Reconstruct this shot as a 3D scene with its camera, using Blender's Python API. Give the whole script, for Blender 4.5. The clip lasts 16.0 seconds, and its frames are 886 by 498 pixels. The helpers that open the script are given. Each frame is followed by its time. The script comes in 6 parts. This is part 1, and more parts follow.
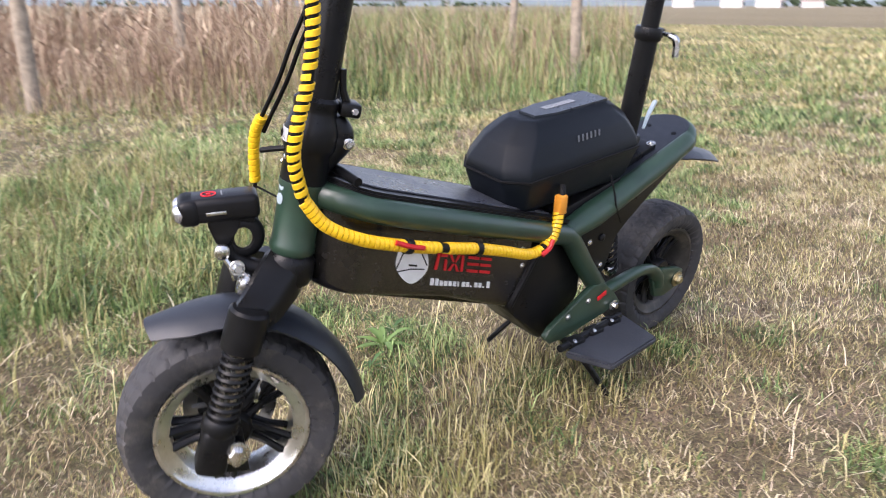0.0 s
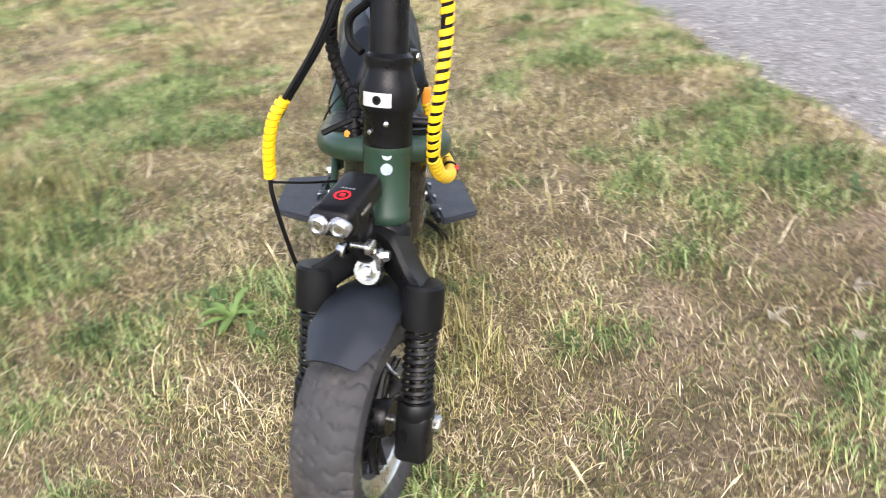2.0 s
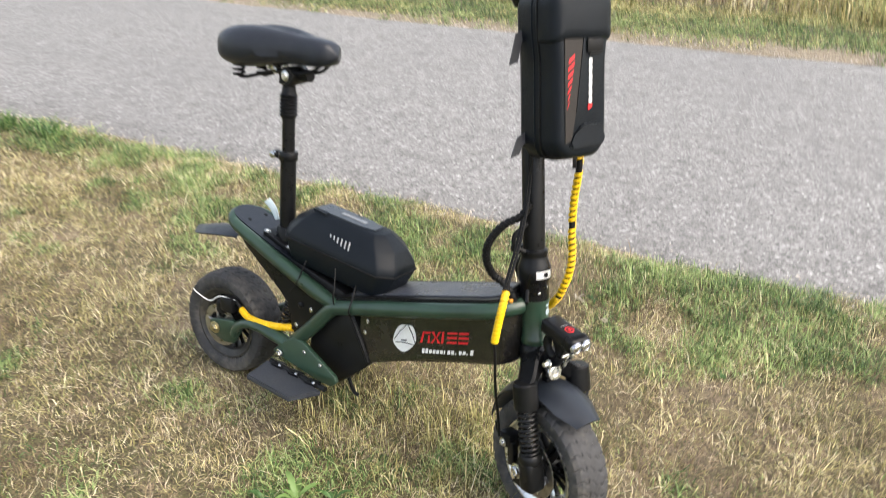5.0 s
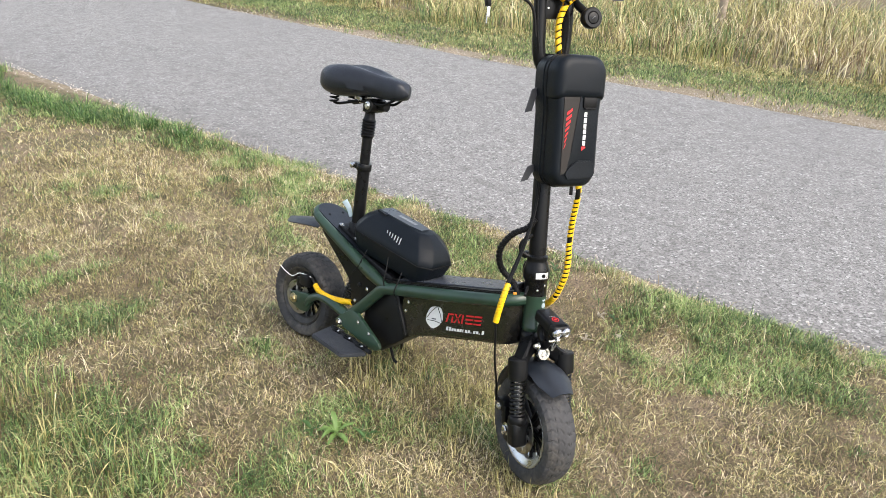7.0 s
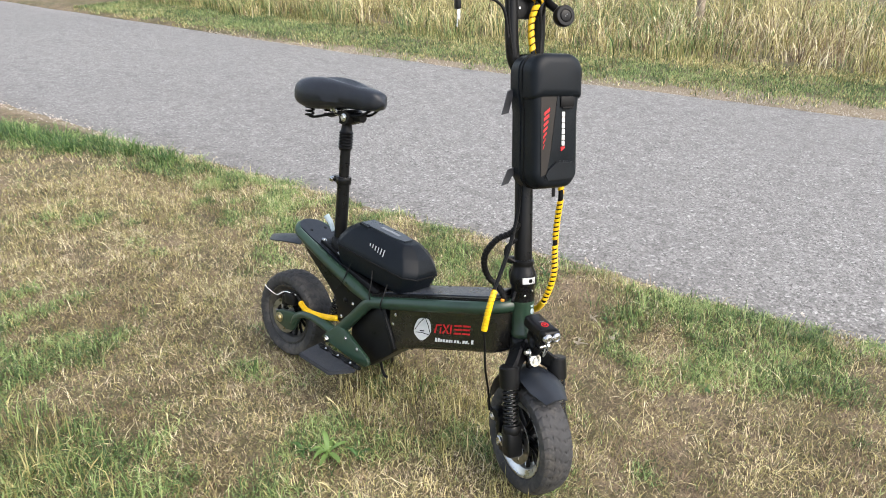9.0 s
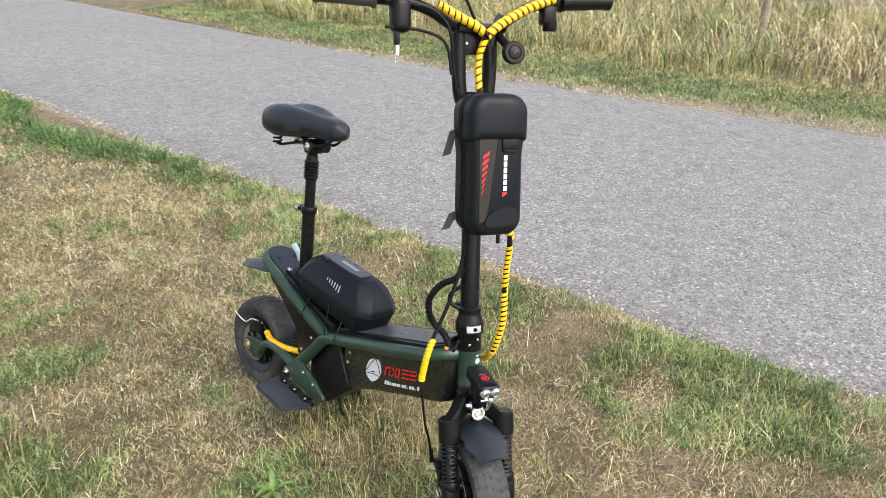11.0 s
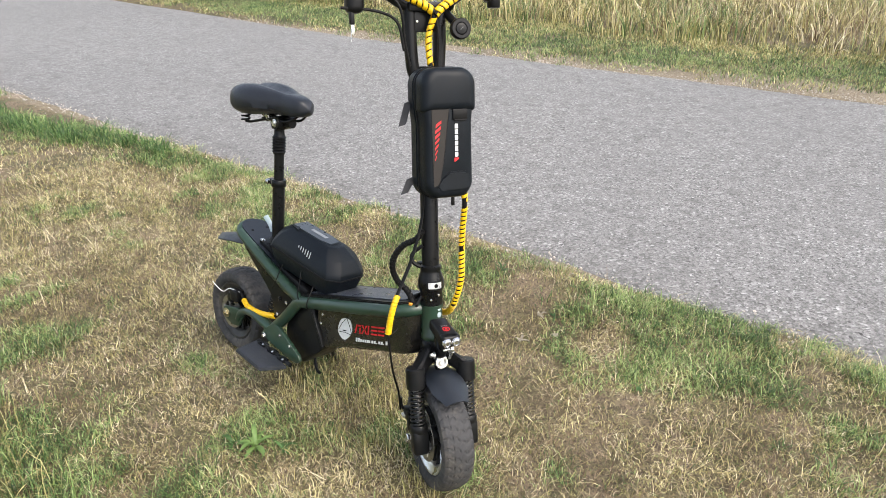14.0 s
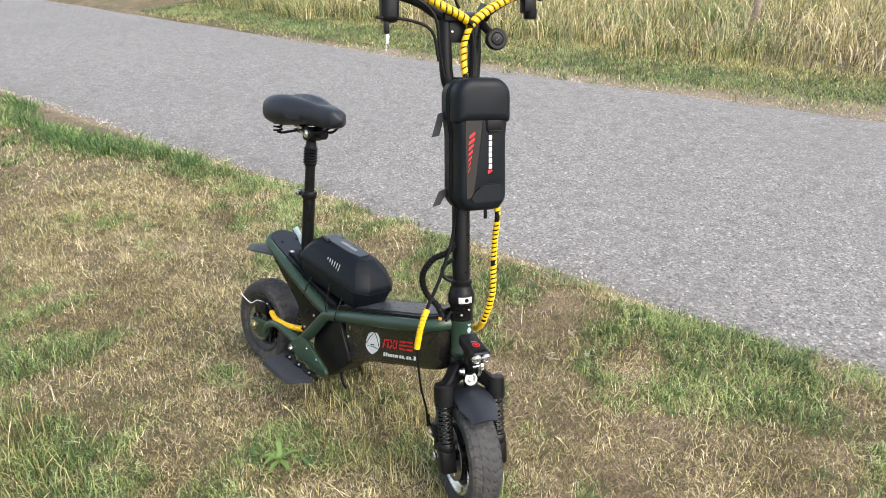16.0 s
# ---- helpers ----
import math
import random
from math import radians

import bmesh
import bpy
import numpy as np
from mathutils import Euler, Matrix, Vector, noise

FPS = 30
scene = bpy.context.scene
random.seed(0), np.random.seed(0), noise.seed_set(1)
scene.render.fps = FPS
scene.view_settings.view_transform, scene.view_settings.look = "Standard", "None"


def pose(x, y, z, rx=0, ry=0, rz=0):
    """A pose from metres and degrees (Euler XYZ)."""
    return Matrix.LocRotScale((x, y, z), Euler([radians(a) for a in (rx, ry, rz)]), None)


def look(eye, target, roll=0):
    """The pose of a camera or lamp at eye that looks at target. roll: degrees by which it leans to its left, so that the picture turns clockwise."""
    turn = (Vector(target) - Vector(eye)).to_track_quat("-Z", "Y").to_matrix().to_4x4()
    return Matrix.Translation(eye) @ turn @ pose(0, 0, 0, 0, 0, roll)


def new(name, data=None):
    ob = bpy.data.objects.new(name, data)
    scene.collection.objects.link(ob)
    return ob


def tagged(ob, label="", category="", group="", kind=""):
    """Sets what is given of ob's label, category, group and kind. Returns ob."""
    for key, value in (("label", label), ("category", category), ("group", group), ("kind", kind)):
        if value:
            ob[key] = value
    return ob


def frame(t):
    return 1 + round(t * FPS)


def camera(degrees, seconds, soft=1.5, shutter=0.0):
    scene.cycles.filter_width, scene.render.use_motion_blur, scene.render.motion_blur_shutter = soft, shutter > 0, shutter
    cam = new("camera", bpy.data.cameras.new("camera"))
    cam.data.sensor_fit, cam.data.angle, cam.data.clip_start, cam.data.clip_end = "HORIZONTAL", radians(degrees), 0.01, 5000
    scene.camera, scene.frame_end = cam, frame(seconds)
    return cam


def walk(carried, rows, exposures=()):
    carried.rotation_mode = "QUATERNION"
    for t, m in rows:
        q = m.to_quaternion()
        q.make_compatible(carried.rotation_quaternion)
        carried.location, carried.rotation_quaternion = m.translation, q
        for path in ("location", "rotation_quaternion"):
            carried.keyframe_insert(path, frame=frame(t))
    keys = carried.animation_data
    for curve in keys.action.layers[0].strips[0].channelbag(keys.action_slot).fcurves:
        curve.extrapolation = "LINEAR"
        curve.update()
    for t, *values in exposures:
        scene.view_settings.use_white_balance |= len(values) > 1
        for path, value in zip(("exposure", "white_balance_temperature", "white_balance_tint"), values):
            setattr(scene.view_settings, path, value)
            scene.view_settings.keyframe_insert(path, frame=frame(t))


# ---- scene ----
cam = camera(60.0, 16.0, soft=0.7, shutter=0.6)
PATH = [
    (0, (1.211, 0.805, 0.599), (-0.044, -0.624, -0.004), 0.0),
    (0.5, (1.266, 0.627, 0.62), (-0.144, -0.626, -0.046), -1.3),
    (0.8, (1.389, 0.56, 0.594), (-0.145, -0.56, -0.068), -3.1),
    (1, (1.422, 0.508, 0.657), (-0.088, -0.543, -0.164), -4.4),
    (1.5, (1.523, 0.316, 0.644), (-0.206, -0.038, -0.269), -3.8),
    (2, (1.545, 0.09, 0.722), (-0.17, 0.14, -0.272), -6.8),
    (2.5, (1.453, -0.164, 0.673), (-0.168, 0.452, -0.309), -4.4),
    (3, (1.349, -0.407, 0.697), (-0.045, 0.506, -0.398), -5.3),
    (3.5, (1.172, -0.527, 0.734), (-0.013, 0.75, -0.247), -5.5),
    (4, (1.07, -0.636, 0.836), (0.09, 0.813, -0.142), -4.0),
    (4.5, (1.17, -0.894, 1.018), (0.281, 0.594, -0.002), -0.2),
    (5, (1.28, -1.043, 1.139), (0.326, 0.452, 0.221), 0.1),
    (5.2, (1.343, -1.085, 1.166), (0.346, 0.405, 0.287), 1.2),
    (7.3, (1.652, -1.282, 1.256), (0.465, 0.094, 0.41), 2.8),
    (7.5, (1.659, -1.28, 1.255), (0.475, 0.097, 0.406), 2.5),
    (8, (1.655, -1.265, 1.251), (0.459, 0.11, 0.414), 1.5),
    (8.5, (1.65, -1.253, 1.249), (0.444, 0.13, 0.44), 0.5),
    (9, (1.633, -1.239, 1.235), (0.454, 0.16, 0.416), 0.1),
    (9.5, (1.536, -1.121, 1.202), (0.385, 0.28, 0.347), 0.2),
    (9.7, (1.486, -1.054, 1.204), (0.345, 0.353, 0.346), 0.1),
    (11.8, (1.897, -0.964, 1.318), (0.511, 0.244, 0.511), 0.1),
    (12, (1.899, -0.961, 1.311), (0.517, 0.243, 0.491), -0.1),
    (12.5, (1.897, -0.964, 1.306), (0.524, 0.229, 0.455), -0.4),
    (13, (1.891, -0.97, 1.304), (0.549, 0.241, 0.429), -1.4),
    (13.5, (1.896, -1.025, 1.321), (0.617, 0.26, 0.45), -1.8),
    (14, (1.88, -1.05, 1.314), (0.629, 0.259, 0.44), -1.2),
    (14.5, (1.873, -1.05, 1.301), (0.627, 0.25, 0.405), -0.5),
    (15, (1.856, -1.037, 1.292), (0.596, 0.243, 0.387), -0.7),
    (15.5, (1.86, -1.054, 1.301), (0.574, 0.227, 0.433), -1.2),
    (16, (1.856, -1.039, 1.289), (0.539, 0.237, 0.461), -1.1),
]
walk(cam, [(t, look(eye, target, roll)) for t, eye, target, roll in PATH], [(0.0, 1.33, 6250, 22), (1.2, 1.44, 6400, 21), (2.0, 1.45, 6500, 15), (2.5, 1.42, 6750, 13), (3.0, 1.53, 6800, 11), (3.5, 1.61, 6850, 13), (4.2, 1.47, 6900, 13), (5.0, 1.46, 6850, 10), (7.5, 1.29, 6630, 10), (12.0, 1.25, 6680, 10), (16.0, 1.26, 6700, 10)])

# ---- world, sun, exposure ----
world = bpy.data.worlds.new("sky")
scene.world = world
world.use_nodes = True
wn, wl = world.node_tree.nodes, world.node_tree.links
wn.clear()
w_out = wn.new("ShaderNodeOutputWorld")
w_bg = wn.new("ShaderNodeBackground")
w_sky = wn.new("ShaderNodeTexSky")
w_sky.sky_type, w_sky.sun_disc = "NISHITA", False
SUN_EL, SUN_AZ = radians(48), radians(85)      # compass angle, clockwise from +y
w_sky.sun_elevation, w_sky.sun_rotation = SUN_EL, SUN_AZ
w_sky.dust_density, w_sky.air_density = 3.0, 1.0
w_hsv = wn.new("ShaderNodeHueSaturation")       # thin high cloud greys the blue
w_hsv.inputs["Saturation"].default_value = 0.62
w_hsv.inputs["Value"].default_value = 1.0
wl.new(w_sky.outputs[0], w_hsv.inputs["Color"])
wl.new(w_hsv.outputs[0], w_bg.inputs["Color"])
w_bg.inputs["Strength"].default_value = 0.15
wl.new(w_bg.outputs[0], w_out.inputs[0])

sun = new("sun", bpy.data.lights.new("sun", "SUN"))
sun.data.energy, sun.data.angle, sun.data.color = 1.1, radians(50), (1.0, 0.93, 0.84)
sun_dir = Vector((math.sin(SUN_AZ) * math.cos(SUN_EL), math.cos(SUN_AZ) * math.cos(SUN_EL), math.sin(SUN_EL)))
sun.matrix_world = look(sun_dir * 20, (0, 0, 0))


# ---- materials ----
def nodes_of(name):
    m = bpy.data.materials.new(name)
    m.use_nodes = True
    nt = m.node_tree
    return m, nt, nt.nodes["Principled BSDF"]


def rgba(c):
    return (*c, 1.0) if len(c) == 3 else c


def ramp(nt, fac, stops):
    r = nt.nodes.new("ShaderNodeValToRGB")
    el = r.color_ramp.elements
    while len(el) < len(stops):
        el.new(0.5)
    for e, (p, c) in zip(el, stops):
        e.position, e.color = p, rgba(c)
    nt.links.new(fac, r.inputs[0])
    return r.outputs[0]


def noise_tex(nt, scale, detail=4.0, rough=0.6, vec=None, kind="ShaderNodeTexNoise"):
    n = nt.nodes.new(kind)
    n.inputs["Scale"].default_value = scale
    if kind == "ShaderNodeTexNoise":
        n.inputs["Detail"].default_value, n.inputs["Roughness"].default_value = detail, rough
    if vec is None:
        tc = nt.nodes.new("ShaderNodeTexCoord")
        vec = tc.outputs["Object"]
    nt.links.new(vec, n.inputs["Vector"])
    return n


def bump(nt, bsdf, height, strength, dist):
    b = nt.nodes.new("ShaderNodeBump")
    b.inputs["Strength"].default_value, b.inputs["Distance"].default_value = strength, dist
    nt.links.new(height, b.inputs["Height"])
    nt.links.new(b.outputs[0], bsdf.inputs["Normal"])
    return b


def mix(nt, fac, a, b):
    m = nt.nodes.new("ShaderNodeMix")
    m.data_type = "RGBA"
    for sock, v in ((m.inputs[0], fac), (m.inputs[6], a), (m.inputs[7], b)):
        if isinstance(v, (int, float)):
            sock.default_value = v
        elif isinstance(v, tuple):
            sock.default_value = rgba(v)
        else:
            nt.links.new(v, sock)
    return m.outputs[2]


def surface(name, col, rough=0.5, metal=0.0, vary=0.25, scale=30.0, grain=400.0, relief=0.15, dust=None, dust_amt=0.35, coat=0.0, spec=0.5):
    """A painted, moulded or bare surface: blotches, fine grain, and dust where dust is given."""
    m, nt, b = nodes_of(name)
    big = noise_tex(nt, scale, 5.0, 0.65)
    fine = noise_tex(nt, grain, 3.0, 0.6)
    lo = tuple(c * (1 - vary) for c in col)
    hi = tuple(min(1.0, c * (1 + vary)) for c in col)
    c = ramp(nt, big.outputs[0], ((0.3, lo), (0.7, hi)))
    if dust:
        patch = noise_tex(nt, scale * 0.45, 8.0, 0.75)
        f = ramp(nt, patch.outputs[0], ((0.48, (0, 0, 0)), (0.75, (dust_amt,) * 3)))
        c = mix(nt, f, c, dust)
    nt.links.new(c, b.inputs["Base Color"])
    r = ramp(nt, big.outputs[0], ((0.3, (max(0.03, rough - 0.1),) * 3), (0.7, (min(1, rough + 0.12),) * 3)))
    nt.links.new(r, b.inputs["Roughness"])
    b.inputs["Metallic"].default_value = metal
    b.inputs["Coat Weight"].default_value = coat
    b.inputs["Specular IOR Level"].default_value = spec
    bump(nt, b, fine.outputs[0], relief, 0.0006)
    return m


DUST = (0.33, 0.29, 0.23)
M_GREEN = surface("green_paint", (0.017, 0.043, 0.027), 0.36, 0.0, 0.25, 14, 300, 0.05, DUST, 0.035, 0.15)
M_BLACK = surface("black_paint", (0.0060, 0.0063, 0.0070), 0.32, 0.0, 0.3, 20, 350, 0.08, DUST, 0.010, spec=0.22)
M_PLASTIC = surface("black_plastic", (0.0062, 0.0064, 0.0072), 0.36, 0.0, 0.3, 26, 700, 0.2, DUST, 0.012, spec=0.22)
M_BOX = surface("battery_box_gloss", (0.0085, 0.0078, 0.0075), 0.22, 0.0, 0.3, 18, 500, 0.08, DUST, 0.012, spec=0.9)
# blue tint in this black imitates reflected sky
M_GREY_PLASTIC = surface("grey_black_plastic", (0.011, 0.0145, 0.021), 0.42, 0.0, 0.25, 22, 600, 0.25, DUST, 0.02)
M_RUBBER = surface("tyre_rubber", (0.033, 0.033, 0.035), 0.72, 0.0, 0.35, 26, 350, 0.35, DUST, 0.34)
# black shell, its base blued to stand for the sky it reflects
M_SHELL = surface("bag_shell", (0.0058, 0.0082, 0.0115), 0.42, 0.0, 0.2, 18, 1600, 0.3, spec=0.2)
# browner than the shell: warm light on that side, put into the colour
M_SHELL_WARM_LIT = surface("bag_side_panel_warm_lit", (0.020, 0.017, 0.015), 0.5, 0.0, 0.2, 18, 1600, 0.3, spec=0.3)
# grey tape; the extra brightness and blue are sky sheen painted into the base
M_GRIP = surface("deck_grip_tape", (0.058, 0.065, 0.082), 0.31, 0.0, 0.2, 16, 1400, 0.5, DUST, 0.06)
M_GREY_RUBBER = surface("grey_grip_rubber", (0.055, 0.055, 0.057), 0.7, 0.0, 0.25, 40, 700, 0.4)
# shell black lifted to blue-grey: the sky's reflection on the lid, painted in
M_SHELL_SKYLIT = surface("bag_lid_panel_skylit", (0.030, 0.037, 0.046), 0.30, 0.0, 0.2, 18, 1200, 0.2)
M_STICKER = surface("pale_sticker", (0.33, 0.40, 0.43), 0.45, 0.0, 0.25, 120, 500, 0.05)
M_PAD = surface("foot_pad_top", (0.029, 0.033, 0.042), 0.48, 0.0, 0.2, 30, 1300, 0.5, DUST, 0.03)
M_CHROME = surface("bright_steel", (0.62, 0.62, 0.60), 0.25, 1.0, 0.2, 60, 500, 0.1)
M_ALU = surface("cast_aluminium", (0.70, 0.70, 0.69), 0.30, 1.0, 0.2, 40, 500, 0.12, DUST, 0.16)
M_BRASS = surface("plated_nut", (0.50, 0.44, 0.28), 0.35, 1.0, 0.25, 80, 500, 0.1)
M_DARK_ALLOY = surface("dark_worn_alloy", (0.06, 0.058, 0.055), 0.5, 0.6, 0.35, 40, 500, 0.2, DUST, 0.4)
M_DISC = surface("brake_disc_steel", (0.35, 0.34, 0.33), 0.32, 1.0, 0.25, 60, 700, 0.1)
M_YELLOW = surface("yellow_spiral_wrap", (0.80, 0.50, 0.010), 0.38, 0.0, 0.10, 40, 500, 0.1)
M_ORANGE = surface("orange_plug", (0.75, 0.30, 0.03), 0.4, 0.0, 0.1, 40, 500, 0.1)
M_RED_WIRE = surface("red_wire", (0.50, 0.012, 0.015), 0.45, 0.0, 0.15, 40, 500, 0.1)
M_RED = surface("red_print", (0.62, 0.012, 0.018), 0.5, 0.0, 0.12, 60, 500, 0.05)
M_WHITE = surface("white_print", (0.74, 0.75, 0.74), 0.5, 0.0, 0.08, 60, 500, 0.05)
M_GREY_PRINT = surface("grey_print", (0.24, 0.25, 0.26), 0.4, 0.0, 0.15, 60, 500, 0.05)
M_SILVER = surface("brushed_plate", (0.66, 0.67, 0.68), 0.35, 0.5, 0.15, 60, 500, 0.05)
M_STRAP = surface("grey_webbing", (0.045, 0.046, 0.052), 0.6, 0.0, 0.2, 60, 900, 0.4)
M_CABLE = surface("black_cable", (0.005, 0.005, 0.0053), 0.5, 0.0, 0.2, 60, 700, 0.2, spec=0.2)
M_SADDLE = surface("saddle_vinyl", (0.017, 0.020, 0.027), 0.38, 0.0, 0.2, 30, 900, 0.4, spec=0.35)
M_PALE = surface("pale_blue_plastic", (0.55, 0.66, 0.70), 0.4, 0.0, 0.1, 60, 500, 0.1)
M_WOOD = surface("weathered_post", (0.30, 0.25, 0.19), 0.85, 0.0, 0.4, 20, 140, 0.8)

m_lens, _, b_lens = nodes_of("lamp_lens")
b_lens.inputs["Base Color"].default_value = (0.50, 0.51, 0.54, 1)
b_lens.inputs["Roughness"].default_value = 0.12
b_lens.inputs["Metallic"].default_value = 0.75
M_LENS = m_lens


def asphalt():
    m, nt, b = nodes_of("old_asphalt")
    tc = nt.nodes.new("ShaderNodeTexCoord")
    vec = tc.outputs["Object"]
    vor = noise_tex(nt, 105.0, vec=vec, kind="ShaderNodeTexVoronoi")
    vor2 = noise_tex(nt, 230.0, vec=vec, kind="ShaderNodeTexVoronoi")
    blot = noise_tex(nt, 0.9, 6.0, 0.65, vec)
    fine = noise_tex(nt, 60.0, 6.0, 0.7, vec)
    stones = ramp(nt, vor.outputs["Color"], ((0.08, (0.050, 0.049, 0.048)), (0.40, (0.150, 0.148, 0.144)), (0.70, (0.255, 0.251, 0.245)), (0.92, (0.48, 0.47, 0.458))))
    binder = ramp(nt, vor2.outputs["Color"], ((0.1, (0.080, 0.079, 0.076)), (0.9, (0.31, 0.305, 0.297))))
    sel = ramp(nt, fine.outputs[0], ((0.42, (0, 0, 0)), (0.58, (1, 1, 1))))
    c = mix(nt, sel, binder, stones)
    f = ramp(nt, blot.outputs[0], ((0.35, (0.0,) * 3), (0.7, (0.22,) * 3)))
    c = mix(nt, f, c, (0.230, 0.226, 0.220))
    pits = noise_tex(nt, 11.0, 6.0, 0.75, vec)
    c = mix(nt, ramp(nt, pits.outputs[0], ((0.36, (0.42,) * 3), (0.50, (0, 0, 0)))), c, (0.080, 0.074, 0.072))
    wear = noise_tex(nt, 0.42, 5.0, 0.7, vec)
    c = mix(nt, ramp(nt, wear.outputs[0], ((0.46, (0, 0, 0)), (0.68, (0.30,) * 3))), c, (0.130, 0.128, 0.126))
    chip = noise_tex(nt, 48.0, vec=vec, kind="ShaderNodeTexVoronoi")
    near_chip = ramp(nt, chip.outputs["Distance"], ((0.14, (1, 1, 1)), (0.22, (0, 0, 0))))
    pick = ramp(nt, chip.outputs["Color"], ((0.76, (0, 0, 0)), (0.86, (0.7, 0.7, 0.7))))
    both = nt.nodes.new("ShaderNodeMath")
    both.operation = "MULTIPLY"
    nt.links.new(near_chip, both.inputs[0])
    nt.links.new(pick, both.inputs[1])
    c = mix(nt, both.outputs[0], c, (0.54, 0.53, 0.51))
    nt.links.new(c, b.inputs["Base Color"])
    b.inputs["Roughness"].default_value = 0.82
    bump(nt, b, vor.outputs["Distance"], 0.5, 0.003)
    return m


def soil():
    """Verge and field: dry thatch and bare earth by the track, pale corn further out, its colour lowered for shade."""
    m, nt, b = nodes_of("verge_and_field")
    geo = nt.nodes.new("ShaderNodeNewGeometry")
    pos = geo.outputs["Position"]
    n1 = noise_tex(nt, 1.6, 6.0, 0.7, pos)
    n2 = noise_tex(nt, 22.0, 6.0, 0.75, pos)
    n3 = noise_tex(nt, 150.0, 4.0, 0.7, pos)
    thatch = ramp(nt, n2.outputs[0], ((0.3, (0.070, 0.056, 0.030)), (0.5, (0.175, 0.140, 0.075)), (0.7, (0.31, 0.25, 0.14))))
    greens = ramp(nt, n2.outputs[0], ((0.3, (0.045, 0.06, 0.020)), (0.7, (0.13, 0.14, 0.055))))
    near = mix(nt, ramp(nt, n1.outputs[0], ((0.42, (0, 0, 0)), (0.62, (0.75,) * 3))), thatch, greens)
    n4 = noise_tex(nt, 3.4, 5.0, 0.7, pos)
    near = mix(nt, ramp(nt, n4.outputs[0], ((0.48, (0, 0, 0)), (0.60, (0.85,) * 3))), near, (0.27, 0.205, 0.14))
    near = mix(nt, ramp(nt, n4.outputs[0], ((0.36, (0.4,) * 3), (0.46, (0, 0, 0)))), near, (0.13, 0.095, 0.060))
    # fine dark specks: the shaded gaps between blades, painted on the soil
    near = mix(nt, ramp(nt, n3.outputs[0], ((0.40, (0.9,) * 3), (0.54, (0, 0, 0)))), near, (0.055, 0.040, 0.026))
    for ny, at, wide, most in ((0.078, 1.12, 0.11, 0.30), (0.16, 4.40, 0.22, 0.5)):
        dot = nt.nodes.new("ShaderNodeVectorMath")
        dot.operation = "DOT_PRODUCT"
        nt.links.new(pos, dot.inputs[0])
        dot.inputs[1].default_value = (-ny, 1.0, 0.0)
        off = nt.nodes.new("ShaderNodeMath")
        off.operation = "SUBTRACT"
        nt.links.new(dot.outputs["Value"], off.inputs[0])
        off.inputs[1].default_value = at
        absd = nt.nodes.new("ShaderNodeMath")
        absd.operation = "ABSOLUTE"
        nt.links.new(off.outputs[0], absd.inputs[0])
        band = nt.nodes.new("ShaderNodeMapRange")
        band.inputs["From Min"].default_value, band.inputs["From Max"].default_value = wide * 0.6, wide
        band.inputs["To Min"].default_value, band.inputs["To Max"].default_value = most, 0.0
        nt.links.new(absd.outputs[0], band.inputs["Value"])
        grit = ramp(nt, n3.outputs[0], ((0.30, (0.12, 0.095, 0.070)), (0.48, (0.32, 0.265, 0.20)), (0.68, (0.58, 0.51, 0.42))))
        near = mix(nt, band.outputs[0], near, grit)
    # no blades out here: their self-shadowing is put into this darker colour
    far = ramp(nt, noise_tex(nt, 0.05, 6.0, 0.6, pos).outputs[0], ((0.3, (0.135, 0.112, 0.058)), (0.7, (0.19, 0.155, 0.085))))
    ln = nt.nodes.new("ShaderNodeVectorMath")
    ln.operation = "LENGTH"
    nt.links.new(pos, ln.inputs[0])
    mr = nt.nodes.new("ShaderNodeMapRange")
    mr.inputs["From Min"].default_value, mr.inputs["From Max"].default_value = 9.0, 22.0
    nt.links.new(ln.outputs["Value"], mr.inputs["Value"])
    nt.links.new(mix(nt, mr.outputs[0], near, far), b.inputs["Base Color"])
    b.inputs["Roughness"].default_value = 0.95
    bump(nt, b, n3.outputs[0], 0.9, 0.01)
    return m


def blade(name, stops, rough=0.6, glow=0.25):
    m, nt, b = nodes_of(name)
    geo = nt.nodes.new("ShaderNodeNewGeometry")
    big = noise_tex(nt, 2.1, 4.0, 0.65, geo.outputs["Position"])
    small = noise_tex(nt, 9.0, 3.0, 0.6, geo.outputs["Position"])
    half = nt.nodes.new("ShaderNodeMath")
    half.operation = "MULTIPLY"
    nt.links.new(geo.outputs["Random Per Island"], half.inputs[0])
    half.inputs[1].default_value = 1.25
    tot = half.outputs[0]
    for src, amt in ((big.outputs[0], 1.7), (small.outputs[0], 1.1)):
        add = nt.nodes.new("ShaderNodeMath")
        add.operation = "MULTIPLY_ADD"
        nt.links.new(src, add.inputs[0])
        add.inputs[1].default_value = amt
        nt.links.new(tot, add.inputs[2])
        tot = add.outputs[0]
    sub = nt.nodes.new("ShaderNodeMath")
    sub.operation = "SUBTRACT"
    nt.links.new(tot, sub.inputs[0])
    sub.inputs[1].default_value = 1.53
    c = ramp(nt, sub.outputs[0], stops)
    nt.links.new(c, b.inputs["Base Color"])
    b.inputs["Roughness"].default_value = rough
    tr = nt.nodes.new("ShaderNodeBsdfTranslucent")
    nt.links.new(c, tr.inputs["Color"])
    ms = nt.nodes.new("ShaderNodeMixShader")
    ms.inputs[0].default_value = glow
    nt.links.new(b.outputs[0], ms.inputs[1])
    nt.links.new(tr.outputs[0], ms.inputs[2])
    nt.links.new(ms.outputs[0], nt.nodes["Material Output"].inputs[0])
    return m


